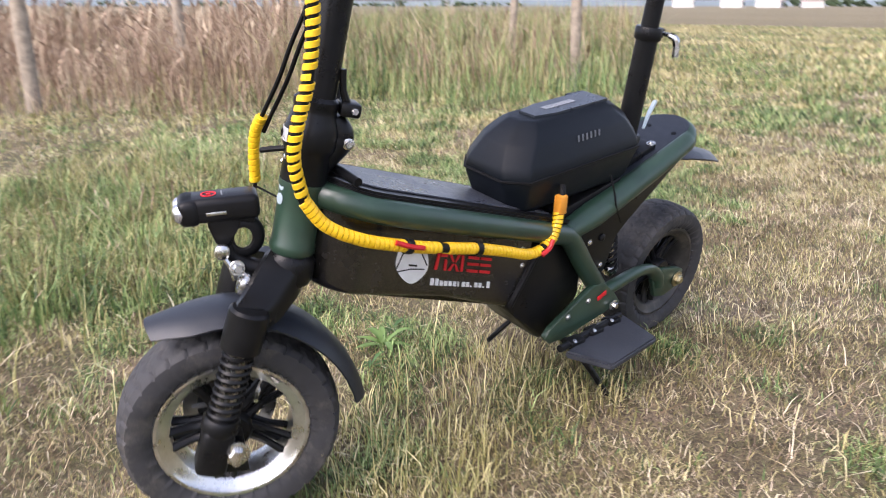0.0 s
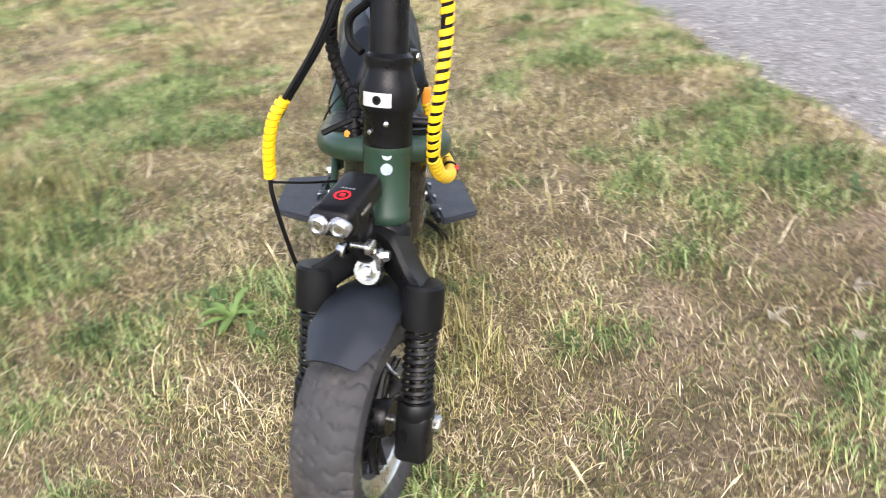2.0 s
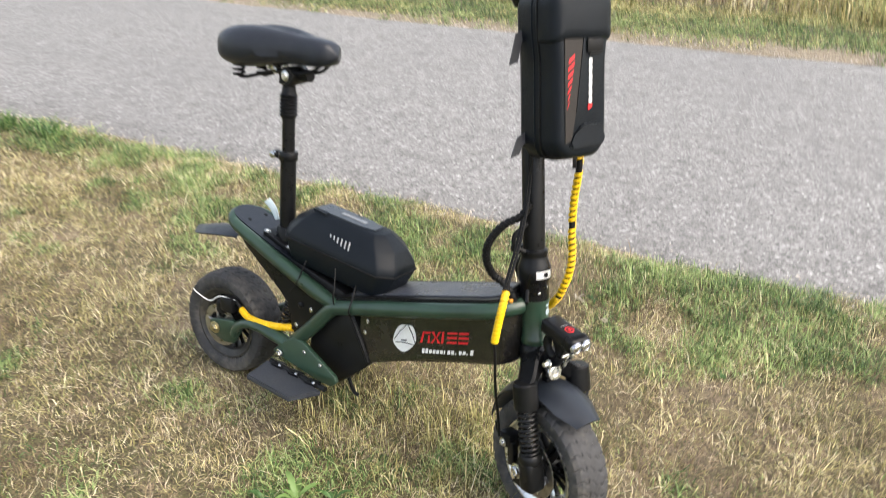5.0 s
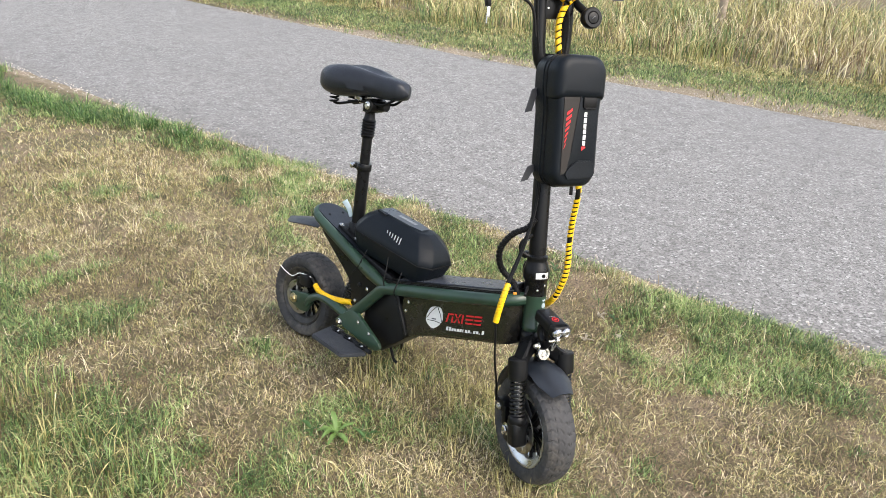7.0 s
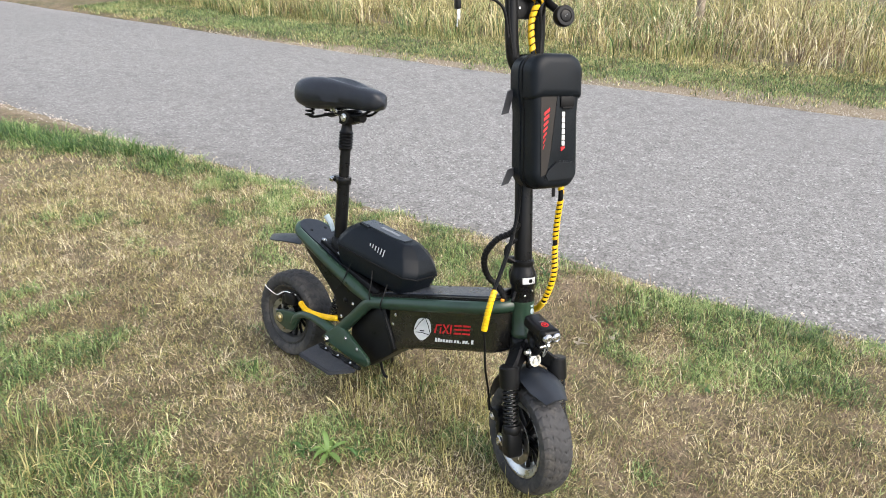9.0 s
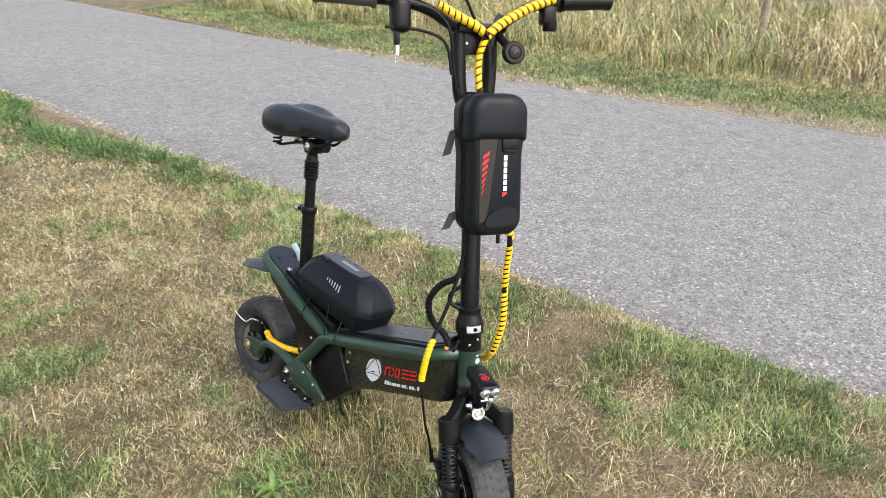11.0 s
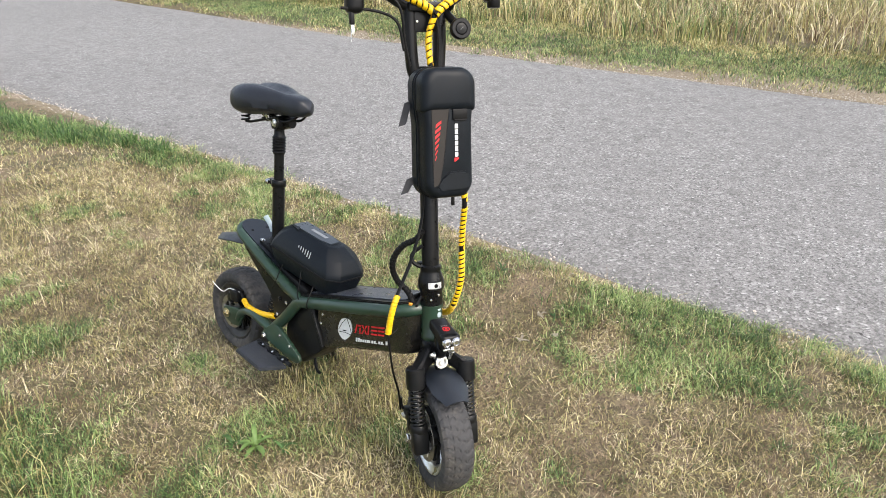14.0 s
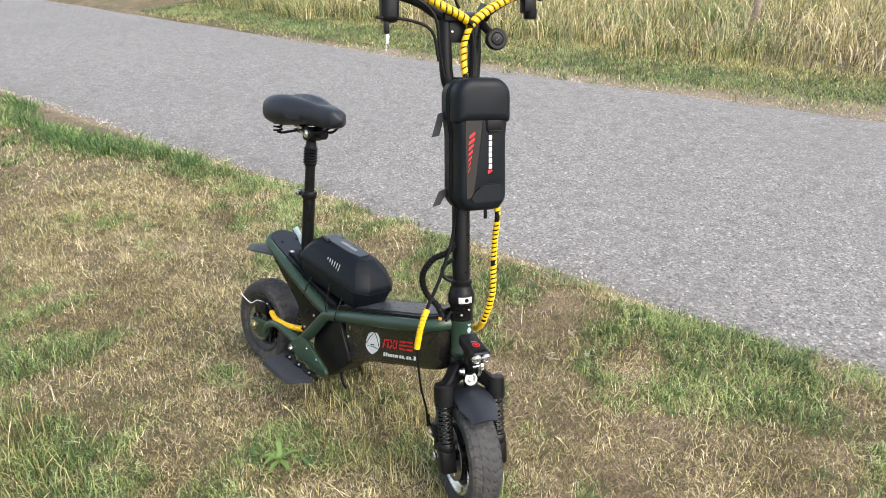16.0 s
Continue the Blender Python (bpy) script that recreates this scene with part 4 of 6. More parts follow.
# seat plate; its holes are black discs laid on top, further down
def seat_plate():
    bm = bmesh.new()
    out = [(0.300, -0.046), (0.10, -0.045)] + [(0.058 - 0.040 * math.sin(a), -0.042 * math.cos(a)) for a in (radians(18 * k) for k in range(0, 11))] + [(0.10, 0.045), (0.300, 0.046)]
    lo = [bm.verts.new((x, y, sub_z(x) - 0.004)) for x, y in out]
    hi = [bm.verts.new((x, y, sub_z(x) + 0.004)) for x, y in out]
    bm.faces.new(lo[::-1])
    bm.faces.new(hi)
    n = len(out)
    for i in range(n):
        bm.faces.new((lo[i], lo[(i + 1) % n], hi[(i + 1) % n], hi[i]))
    return bm


sp = part("seat_plate", seat_plate(), M_GREY_PLASTIC, scooter, "dark seat mounting plate with bolt holes")
tail = tube([(0.07, -0.050, sub_z(0.07) - 0.010), (0.044, -0.044, sub_z(0.044) - 0.009), (0.026, -0.026, sub_z(0.026) - 0.008), (0.020, 0, sub_z(0.02) - 0.008), (0.026, 0.026, sub_z(0.026) - 0.008), (0.044, 0.044, sub_z(0.044) - 0.009), (0.07, 0.050, sub_z(0.07) - 0.010)], 0.0115, 14, 6)
part("rear_hoop", tail, M_GREEN, scooter)
# black discs painted for the dark inside of the bolt holes
for x, y in ((0.07, -0.021), (0.07, 0.029)):
    part("hole_dark_disc", lathe([(0.0045, 0), (0.0045, 0.0012), (0.003, 0.0012)], 12, pose(x, y, sub_z(x) + 0.0035, 0, 18.5, 0)), M_CABLE, sp)
part("post_socket", join(box(0.085, 0.070, 0.012, 0.003, pose(0.165, 0, sub_z(0.165) + 0.008, 0, 18.5, 0)), lathe([(0.024, 0), (0.024, 0.030), (0.021, 0.034)], 24, pose(0.165, 0, sub_z(0.165) + 0.005))), M_BLACK, sp)
for x, y in ((0.132, -0.029), (0.132, 0.029), (0.196, -0.029), (0.196, 0.029)):
    part("plate_bolt", hexnut((x, y, sub_z(x) + 0.014), (0.32, 0, 1), 0.005, 0.004), M_CHROME, sp)
# quick release lever
part("seat_release", tube([(0.128, 0.006, 0.412), (0.119, 0.004, 0.434), (0.102, 0.0, 0.453)], [0.005, 0.0070, 0.0082], 8, 5, True, 0.5), M_PALE, scooter, "pale blue release lever")

# rear mudguard flap
def flap():
    bm = bmesh.new()
    rows = []
    for i in range(9):
        k = i / 8
        x = 0.045 - 0.168 * k
        z = 0.372 - 0.010 * k - 0.022 * k * k
        wid = 0.040 + 0.008 * math.sin(math.pi * min(1, k * 1.1)) - 0.030 * max(0, (k - 0.7) / 0.3) ** 2
        rows.append([bm.verts.new((x, wid * (-1 + j / 3), z - 0.012 * abs(-1 + j / 3) ** 2)) for j in range(7)])
    for a, b in zip(rows, rows[1:]):
        for j in range(6):
            bm.faces.new((a[j], a[j + 1], b[j + 1], b[j]))
    bmesh.ops.recalc_face_normals(bm, faces=bm.faces)
    bmesh.ops.solidify(bm, geom=bm.faces[:], thickness=0.003)
    return bm


part("rear_mudguard", flap(), M_GREY_PLASTIC, scooter, "grey-black rear mudguard flap", 60)

# seat post and saddle
PX = 0.163
part("seat_post", tube([(PX + 0.002, 0, 0.362), (PX - 0.001, 0, 0.572)], 0.0172, 20, 0), M_BLACK, scooter, "black seat post")
col = part("post_collar", join(lathe([(0.0195, -0.010), (0.021, -0.008), (0.021, 0.008), (0.0195, 0.010)], 24, pose(PX - 0.001, 0, 0.566)), box(0.022, 0.020, 0.016, 0.003, pose(PX - 0.026, -0.004, 0.566))), M_BLACK, scooter)
part("quick_release", join(tube([(PX - 0.028, -0.026, 0.566), (PX - 0.028, 0.020, 0.566)], 0.0035, 8, 0), lathe([(0.0075, 0), (0.0075, 0.010), (0.005, 0.012)], 14, Matrix.Translation((PX - 0.028, -0.012, 0.566)) @ Matrix.Rotation(radians(90), 4, "X")), tube([(PX - 0.028, 0.020, 0.566), (PX - 0.034, 0.030, 0.560), (PX - 0.036, 0.034, 0.535)], [0.005, 0.006, 0.005], 8, 4)), M_CHROME, col, "bright quick release")
inner = part("inner_post", tube([(PX - 0.001, 0, 0.57), (PX - 0.003, 0, 0.722)], 0.0138, 18, 0), M_BLACK, scooter)
bel = [(0.0165, 0.648)]
for k in range(6):
    z = 0.652 + 0.0078 * k
    bel += [(0.0172, z), (0.0205, z + 0.003), (0.0172, z + 0.006)]
part("bellows", lathe(bel + [(0.0150, 0.702), (0.014, 0.712)], 22, pose(PX - 0.003, 0, 0)), M_PLASTIC, inner, "black ribbed rubber bellows")
part("saddle_clamp", join(lathe([(0.017, -0.028), (0.019, -0.024), (0.019, 0.024), (0.017, 0.028)], 20, Matrix.Translation((PX + 0.012, 0, 0.738)) @ SIDEWAYS), tube([(PX - 0.02, 0, 0.736), (PX + 0.055, 0, 0.742)], 0.013, 12, 0), box(0.03, 0.04, 0.014, 0.004, pose(PX, 0, 0.724))), M_BLACK, scooter, "black saddle clamp")
part("clamp_bolt", hexnut((PX + 0.012, -0.028, 0.738), (0, -1, 0), 0.007, 0.006), M_CHROME, scooter)
for s in (-1, 1):
    part("saddle_rail", tube([(0.262, s * 0.012, 0.772), (0.22, s * 0.020, 0.748), (0.15, s * 0.022, 0.744), (0.10, s * 0.022, 0.732), (0.065, s * 0.028, 0.722), (0.050, s * 0.034, 0.722)], 0.0036, 8, 6), M_CABLE, scooter)
    part("saddle_spring", helix((0.050, s * 0.034, 0.720), (0.050, s * 0.034, 0.752), 0.0110, 0.0028, 3.2), M_CABLE, scooter, "black saddle coil spring")
part("saddle_bolt", join(hexnut((0.135, -0.020, 0.752), (-0.4, -1, 0.3), 0.007, 0.010), tube([(0.128, -0.03, 0.750), (0.128, 0.03, 0.750)], 0.004, 8, 0), box(0.012, 0.05, 0.016, 0.003, pose(0.140, 0, 0.746))), M_CHROME, scooter)


def saddle():
    """A broad padded seat, narrowing to the nose, with a hollow along the middle."""
    bm = bmesh.new()
    ns, nr = 26, 28
    rings = []
    for i in range(ns + 1):
        k = i / ns
        x = -0.014 + 0.302 * k
        ang = math.pi * k
        end = max(0.0, math.sin(ang)) ** (0.42 if k < 0.5 else 0.26)
        wid = (0.102 - 0.062 * min(1, max(0, (k - 0.12) / 0.62)) ** 1.15) * max(end, 0.02)
        top = 0.822 - 0.020 * math.sin(math.pi * min(1, k * 1.25)) + 0.006 * k + 0.002
        hgt = (0.094 - 0.030 * min(1, max(0, (k - 0.15) / 0.6))) * max(end, 0.05)
        cz = 0.782 + 0.012 * k - (1 - end) * 0.006
        ring = []
        for j in range(nr):
            a = 2 * math.pi * j / nr
            c, s2 = math.cos(a), math.sin(a)
            y = wid * math.copysign(abs(c) ** 0.62, c)
            z = hgt * 0.55 * math.copysign(abs(s2) ** 0.72, s2)
            if s2 > 0:
                z -= 0.019 * math.exp(-(y / 0.017) ** 2) * math.exp(-((k - 0.42) / 0.30) ** 4)
                z += 0.004 * math.exp(-((abs(y) - 0.05) / 0.03) ** 2) * (1 - k)
            elif s2 < -0.3:
                z += 0.010 * math.exp(-((k - 0.55) / 0.2) ** 2)
            ring.append(bm.verts.new((x, y, cz + z)))
        rings.append(ring)
    for a, b in zip(rings, rings[1:]):
        for j in range(nr):
            bm.faces.new((a[j], a[(j + 1) % nr], b[(j + 1) % nr], b[j]))
    bm.faces.new(rings[0])
    bm.faces.new(rings[-1][::-1])
    return bm


part("saddle", saddle(), M_SADDLE, scooter, "black padded vinyl saddle", 70)

# side stand
part("side_stand", join(tube([(0.330, 0.060, 0.112), (0.300, 0.105, 0.070), (0.268, 0.150, 0.004)], [0.006, 0.0055, 0.005], 10, 4), tube([(0.27, 0.146, 0.010), (0.258, 0.160, 0.0)], 0.0065, 10, 0)), M_BLACK, scooter, "black side stand leg")
part("stand_stub", tube([(0.36, -0.01, 0.112), (0.385, -0.02, 0.085), (0.40, -0.02, 0.078)], 0.004, 8, 4), M_BLACK, scooter)


# printed marks on the box
def prints(s):
    def flat(pts, mat, name, up=0.0485):
        bm = plate(pts, s * up, s * (up + 0.0009))
        return part(name, bm, mat, body)
    tilt = 0.30
    def at(x, z):
        return (x, z - 0.006 + tilt * (x - 0.55))
    x_logo = 0.527 if s < 0 else 0.640
    egg = [at(x_logo + 0.029 * math.cos(a) * (0.92 + 0.05 * math.cos(3 * (a + radians(30)))), 0.286 - (0 if s < 0 else 0.0) + 0.031 * math.sin(a) * (0.97 + 0.06 * math.sin(3 * a))) for a in (2 * math.pi * k / 30 for k in range(30))]
    flat(egg, M_WHITE, "white_emblem")
    for ax, bx, az, bz in ((-0.024, 0.004, -0.004, 0.029), (0.006, 0.026, 0.028, -0.012), (-0.020, 0.024, -0.010, -0.016)):
        p, q = Vector(at(x_logo + ax, 0.286 + az)), Vector(at(x_logo + bx, 0.286 + bz))
        d = (q - p).normalized()
        nrm = Vector((-d.y, d.x)) * 0.0007
        mid = (p + q) / 2 + Vector((-d.y, d.x)) * 0.002
        flat([tuple(p - nrm), tuple(mid - nrm), tuple(q - nrm), tuple(q + nrm), tuple(mid + nrm), tuple(p + nrm)], M_PLASTIC, "emblem_line", 0.0495)
    flat([at(x_logo - 0.007, 0.279), at(x_logo + 0.006, 0.279), at(x_logo + 0.006, 0.2815), at(x_logo - 0.007, 0.2815)], M_PLASTIC, "emblem_line", 0.0496)
    # the red word as five plain shapes
    sgn = 1 if s < 0 else -1
    x0 = 0.564 if s < 0 else 0.602
    for k in range(5):
        a = x0 + sgn * (0.0, 0.0240, 0.0480, 0.0600, 0.0850)[k]
        w = sgn * (0.0215, 0.0215, 0.0060, 0.0215, 0.0215)[k]
        lo, hi = 0.2760, 0.3000
        if k == 0:
            shapes = [[(a, lo), (a + w * 0.24, lo), (a + w * 0.40, hi), (a + w * 0.22, hi)], [(a + w * 0.46, hi - 0.0045), (a + w, hi - 0.0045), (a + w, hi), (a + w * 0.46, hi)], [(a + w * 0.80, lo), (a + w, lo), (a + w, hi - 0.008), (a + w * 0.80, hi - 0.008)]]
        elif k == 1:
            shapes = [[(a, lo), (a + w * 0.26, lo), (a + w * 0.52, 0.2870), (a + w * 0.38, 0.2870)], [(a, hi), (a + w * 0.26, hi), (a + w * 0.52, 0.2890), (a + w * 0.38, 0.2890)], [(a + w * 0.74, lo), (a + w, lo), (a + w * 0.66, 0.2870), (a + w * 0.56, 0.2870)], [(a + w * 0.74, hi), (a + w, hi), (a + w * 0.66, 0.2890), (a + w * 0.56, 0.2890)]]
        elif k == 2:
            shapes = [[(a, lo), (a + w * 0.75, lo), (a + w * 0.75, hi), (a, hi)]]
        else:
            shapes = [[(a, z), (a + w, z), (a + w, z + 0.0042), (a, z + 0.0042)] for z in (lo, 0.2862, hi - 0.0042)]
        for sh in shapes:
            flat([at(*p) for p in sh], M_RED, "red_block")
    # the white line of writing as small bars
    x1 = 0.570 if s < 0 else 0.606
    for k in range(14):
        a = x1 + sgn * 0.0083 * k
        w = sgn * (0.0058 if k not in (6, 9, 12) else 0.0028)
        h = 0.0100 if k in (0, 1, 13) else (0.0022 if k in (9, 12) else 0.0072)
        flat([at(a, 0.2535), at(a + w, 0.2535), at(a + w, 0.2535 + h), at(a, 0.2535 + h)], M_WHITE, "white_bar")


prints(-1)
prints(1)
# cables
def cable(name, pts, r, parent, label="", mat=None):
    return part(name, tube(pts, r, 8, 6), mat or M_CABLE, parent, label)


loop = [(0.752, -0.030, 0.600), (0.742, -0.040, 0.577), (0.716, -0.055, 0.556), (0.696, -0.062, 0.520), (0.694, -0.058, 0.487), (0.702, -0.045, 0.459), (0.722, -0.035, 0.443), (0.740, -0.036, 0.428), (0.748, -0.034, 0.410)]
lp = cable("wiring_loom", loop, 0.0064, scooter, "black wiring loom with spiral wrap")
part("loom_wrap", wrap(loop, 0.0065, 0.010, 0.007, 0.0011), M_CABLE, lp)
loop2 = [(0.748, -0.022, 0.560), (0.735, -0.040, 0.540), (0.738, -0.040, 0.520), (0.752, -0.028, 0.510)]
cable("cable_loop", loop2, 0.0045, scooter)
yr = [(0.764, -0.108, 0.462), (0.766, -0.120, 0.440), (0.765, -0.126, 0.410), (0.762, -0.127, 0.372)]
bc = [(0.741, -0.028, 0.70), (0.748, -0.032, 0.62), (0.757, -0.058, 0.555), (0.760, -0.078, 0.512)] + yr + [(0.765, -0.124, 0.345), (0.765, -0.105, 0.270), (0.765, -0.080, 0.205), (0.770, -0.074, 0.160)]
cable("brake_cable", bc, 0.0026, scooter, "thin black brake cable")
cable("brake_cable", [(p[0] - 0.008, p[1] + 0.006, p[2]) for p in bc[:6]], 0.0026, scooter)
part("cable_wrap", wrap(yr, 0.0054, 0.0078, 0.0068), M_YELLOW, scooter, "yellow spiral wrap round a cable")
part("cable_core", tube(yr, 0.0051, 10, 6), M_YELLOW, scooter)
part("tie_end", tube([(0.772, -0.038, 0.444), (0.780, -0.054, 0.439), (0.787, -0.068, 0.434)], 0.0034, 8, 3), M_CABLE, scooter)
part("tie_end", tube([(0.762, -0.127, 0.366), (0.745, -0.090, 0.358), (0.722, -0.056, 0.350)], 0.0014, 6, 3), M_CABLE, scooter)
ry_ = [(0.080, -0.056, 0.196), (0.105, -0.060, 0.186), (0.150, -0.062, 0.186), (0.200, -0.062, 0.194), (0.240, -0.060, 0.204)]
part("cable_wrap", join(wrap(ry_, 0.0064, 0.0075, 0.0066), tube(ry_, 0.0060, 10, 6)), M_YELLOW, scooter, "yellow spiral wrap on the rear brake cable")
cable("rear_brake_cable", [(0.240, -0.060, 0.204), (0.30, -0.050, 0.235), (0.36, -0.045, 0.28)], 0.004, scooter)
cable("rear_cable_end", [(0.080, -0.056, 0.196), (0.060, -0.054, 0.210), (0.040, -0.054, 0.212)], 0.004, scooter)
cable("wire_end", [(0.060, -0.058, 0.214), (0.020, -0.066, 0.214), (-0.010, -0.070, 0.196), (-0.050, -0.072, 0.205), (-0.062, -0.072, 0.212)], 0.0014, scooter, "stray pale wire end", M_WHITE)
part("rear_caliper", join(box(0.040, 0.026, 0.036, 0.006, pose(0.040, -0.056, 0.198)), box(0.024, 0.020, 0.03, 0.005, pose(0.020, -0.058, 0.186))), M_BLACK, scooter, "black rear brake caliper")

yf = [(0.796, 0.046, 0.700), (0.801, 0.048, 0.660), (0.799, 0.052, 0.600), (0.803, 0.053, 0.545), (0.812, 0.050, 0.497), (0.812, 0.046, 0.459), (0.800, 0.047, 0.415), (0.778, 0.058, 0.386), (0.738, 0.072, 0.366), (0.678, 0.081, 0.349), (0.62, 0.084, 0.335), (0.564, 0.084, 0.322), (0.51, 0.084, 0.306), (0.455, 0.082, 0.289), (0.420, 0.082, 0.298), (0.402, 0.077, 0.318), (0.396, 0.072, 0.336)]
pw = new("power_cable", finish(tube(yf, 0.0058, 10, 8), "power_cable", M_CABLE))
pw.parent = None
pw.matrix_world = scooter.matrix_world.copy()
tagged(pw, "black power cable wound in yellow spiral wrap along the scooter", "cable")
part("yellow_wrap", wrap(yf[:7], 0.0062, 0.0105, 0.0072, 0.0014, gaps=((0.10, 0.15), (0.50, 0.525))), M_YELLOW, pw, "open yellow spiral wrap")
part("yellow_wrap", wrap(yf[6:], 0.0062, 0.0066, 0.0061, 0.0016, gaps=((0.42, 0.45), (0.86, 0.88))), M_YELLOW, pw, "tight yellow spiral wrap")
part("plug", box(0.016, 0.014, 0.030, 0.003, pose(0.394, 0.071, 0.348, 0, 6, 0)), M_ORANGE, pw, "orange plug")
part("red_lead", tube([(0.700, 0.0855, 0.360), (0.680, 0.0890, 0.352), (0.660, 0.0895, 0.346)], 0.0032, 8, 5), M_RED_WIRE, pw)
part("red_lead", tube([(0.440, 0.0905, 0.287), (0.428, 0.0915, 0.295), (0.420, 0.0895, 0.306)], 0.0034, 8, 5), M_RED_WIRE, pw)
for p in (yf[9], yf[11]):
    part("cable_tie", lathe([(0.0085, -0.005), (0.0095, -0.004), (0.0095, 0.004), (0.0085, 0.005)], 16, Matrix.Translation(p) @ Matrix.Rotation(radians(75), 4, "Y")), M_CABLE, pw)
part("plug_lead", tube([(0.394, 0.072, 0.358), (0.392, 0.069, 0.366), (0.389, 0.064, 0.373)], 0.0048, 8, 5), M_CABLE, pw)

# yellow wound cables on the handlebar
def bar_wrap(pts, r=0.0090, gaps=()):
    pts = [FORK @ Vector(p) for p in pts]
    w = part("bar_wrap", wrap(pts, r * 0.80, 0.0140, 0.0116, 0.0022, gaps=gaps), M_YELLOW, pw, "yellow spiral wrap along the handlebar")
    part("wrap_core", tube(pts, r * 0.77, 10, 6), M_CABLE, w)


bar_wrap([(0.026, -0.088, 0.712), (0.028, -0.055, 0.694), (0.030, -0.015, 0.676), (0.030, 0.010, 0.660)])
bar_wrap([(0.020, 0.165, 0.735), (0.024, 0.110, 0.715), (0.028, 0.060, 0.690), (0.032, 0.026, 0.668), (0.032, 0.012, 0.655)])
bar_wrap([(0.032, 0.010, 0.652), (0.026, 0.000, 0.62), (0.030, -0.004, 0.585), (0.034, -0.002, 0.548)], 0.0062)
for pts in ([(0.01, -0.150, 0.712), (0.03, -0.10, 0.700), (0.036, -0.068, 0.665), (0.030, -0.058, 0.60), (0.024, -0.046, 0.548)],
            [(0.008, -0.155, 0.735), (0.018, -0.09, 0.760), (0.02, -0.04, 0.74), (0.012, -0.006, 0.69)],
            [(0.03, 0.016, 0.650), (0.030, 0.020, 0.60), (0.028, 0.018, 0.548)],
            [(0.012, -0.19, 0.668), (0.022, -0.12, 0.662), (0.032, -0.075, 0.640), (0.030, -0.060, 0.58)]):
    cable("control_cable", [FORK @ Vector(p) for p in pts], 0.0032, scooter)


# ---- hard shell bags ----
def shell(length, width, depth, levels, bevel, seg=3):
    """A moulded eight-sided case: x along its length, z outward from its back.
    levels: (height share, inset at the ends, inset at the sides, corner cut)."""
    bm = bmesh.new()
    rings = []
    for t, ex, ey, cut in levels:
        a, b, z = length / 2 - ex, width / 2 - ey, depth * t
        rings.append([bm.verts.new(p) for p in ((-a + cut, -b, z), (a - cut, -b, z), (a, -b + cut, z), (a, b - cut, z), (a - cut, b, z), (-a + cut, b, z), (-a, b - cut, z), (-a, -b + cut, z))])
    for p, q in zip(rings, rings[1:]):
        for k in range(8):
            bm.faces.new((p[k], p[(k + 1) % 8], q[(k + 1) % 8], q[k]))
    bm.faces.new(rings[0][::-1])
    bm.faces.new(rings[-1])
    bmesh.ops.bevel(bm, geom=bm.edges[:], offset=bevel, segments=seg, affect="EDGES", profile=0.5)
    return bm


def soft_outline(length, width, corner, taper=0.09, low=None):
    """An oblong with round corners, a little narrower below its upper third."""
    pts = []
    upper = corner
    for cx, cy, a0 in ((1, 1, 0), (-1, 1, 90), (-1, -1, 180), (1, -1, 270)):
        corner = low if low and cx > 0 else upper
        for k in range(9):
            t = radians(a0 + 90 * k / 8)
            pts.append((cx * (length / 2 - corner) + corner * math.cos(t), cy * (width / 2 - corner) + corner * math.sin(t)))
        if cy > 0 and cx > 0:
            pts += [(length * f, width / 2) for f in (0.2, 0.05, -0.08, -0.18, -0.26) if length * f > upper - length / 2]
        if cy < 0 and cx < 0:
            pts += [(length * f, -width / 2) for f in (-0.26, -0.18, -0.08, 0.05, 0.2) if length * f > upper - length / 2]
    def wide(x):
        return 1 - taper * min(1.0, max(0.0, (x / length + 0.24) / 0.14)) * (1 - 0.5 * max(0.0, x / length))
    return [(x, y * wide(x)) for x, y in pts]


def soft_shell(length, width, depth, levels, corner, taper=0.09, low=None):
    """A moulded case with round corners. levels: (height share, inset)."""
    bm = bmesh.new()
    rings = []
    for t, e in levels:
        fx, fy = 1 - 2 * e / length, 1 - 2 * e / width
        rings.append([bm.verts.new((x * fx, y * fy, depth * t)) for x, y in soft_outline(length, width, corner, taper, low)])
    n = len(rings[0])
    for p, q in zip(rings, rings[1:]):
        for k in range(n):
            bm.faces.new((p[k], p[(k + 1) % n], q[(k + 1) % n], q[k]))
    bm.faces.new(rings[0][::-1])
    bm.faces.new(rings[-1])
    bmesh.ops.recalc_face_normals(bm, faces=bm.faces)
    return bm


def zip_round(root, length, width, z, cut):
    a, b = length / 2 + 0.0006, width / 2 + 0.0006
    pts = [(-a + cut, -b), (a - cut, -b), (a, -b + cut), (a, b - cut), (a - cut, b), (-a + cut, b), (-a, b - cut), (-a, -b + cut), (-a + cut, -b), (-a + cut + 0.01, -b)]
    part("zip", tube([(x, y, z) for x, y in pts], 0.0020, 6, 0), M_CABLE, root, "black zip round the shell")


def flat_poly(pts, z, th=0.0012):
    """A thin plate with an outline in x and y, lying at height z."""
    bm = bmesh.new()
    lo = [bm.verts.new((x, y, z)) for x, y in pts]
    hi = [bm.verts.new((x, y, z + th)) for x, y in pts]
    bm.faces.new(lo[::-1])
    bm.faces.new(hi)
    for k in range(len(pts)):
        j = (k + 1) % len(pts)
        bm.faces.new((lo[k], lo[j], hi[j], hi[k]))
    return bm


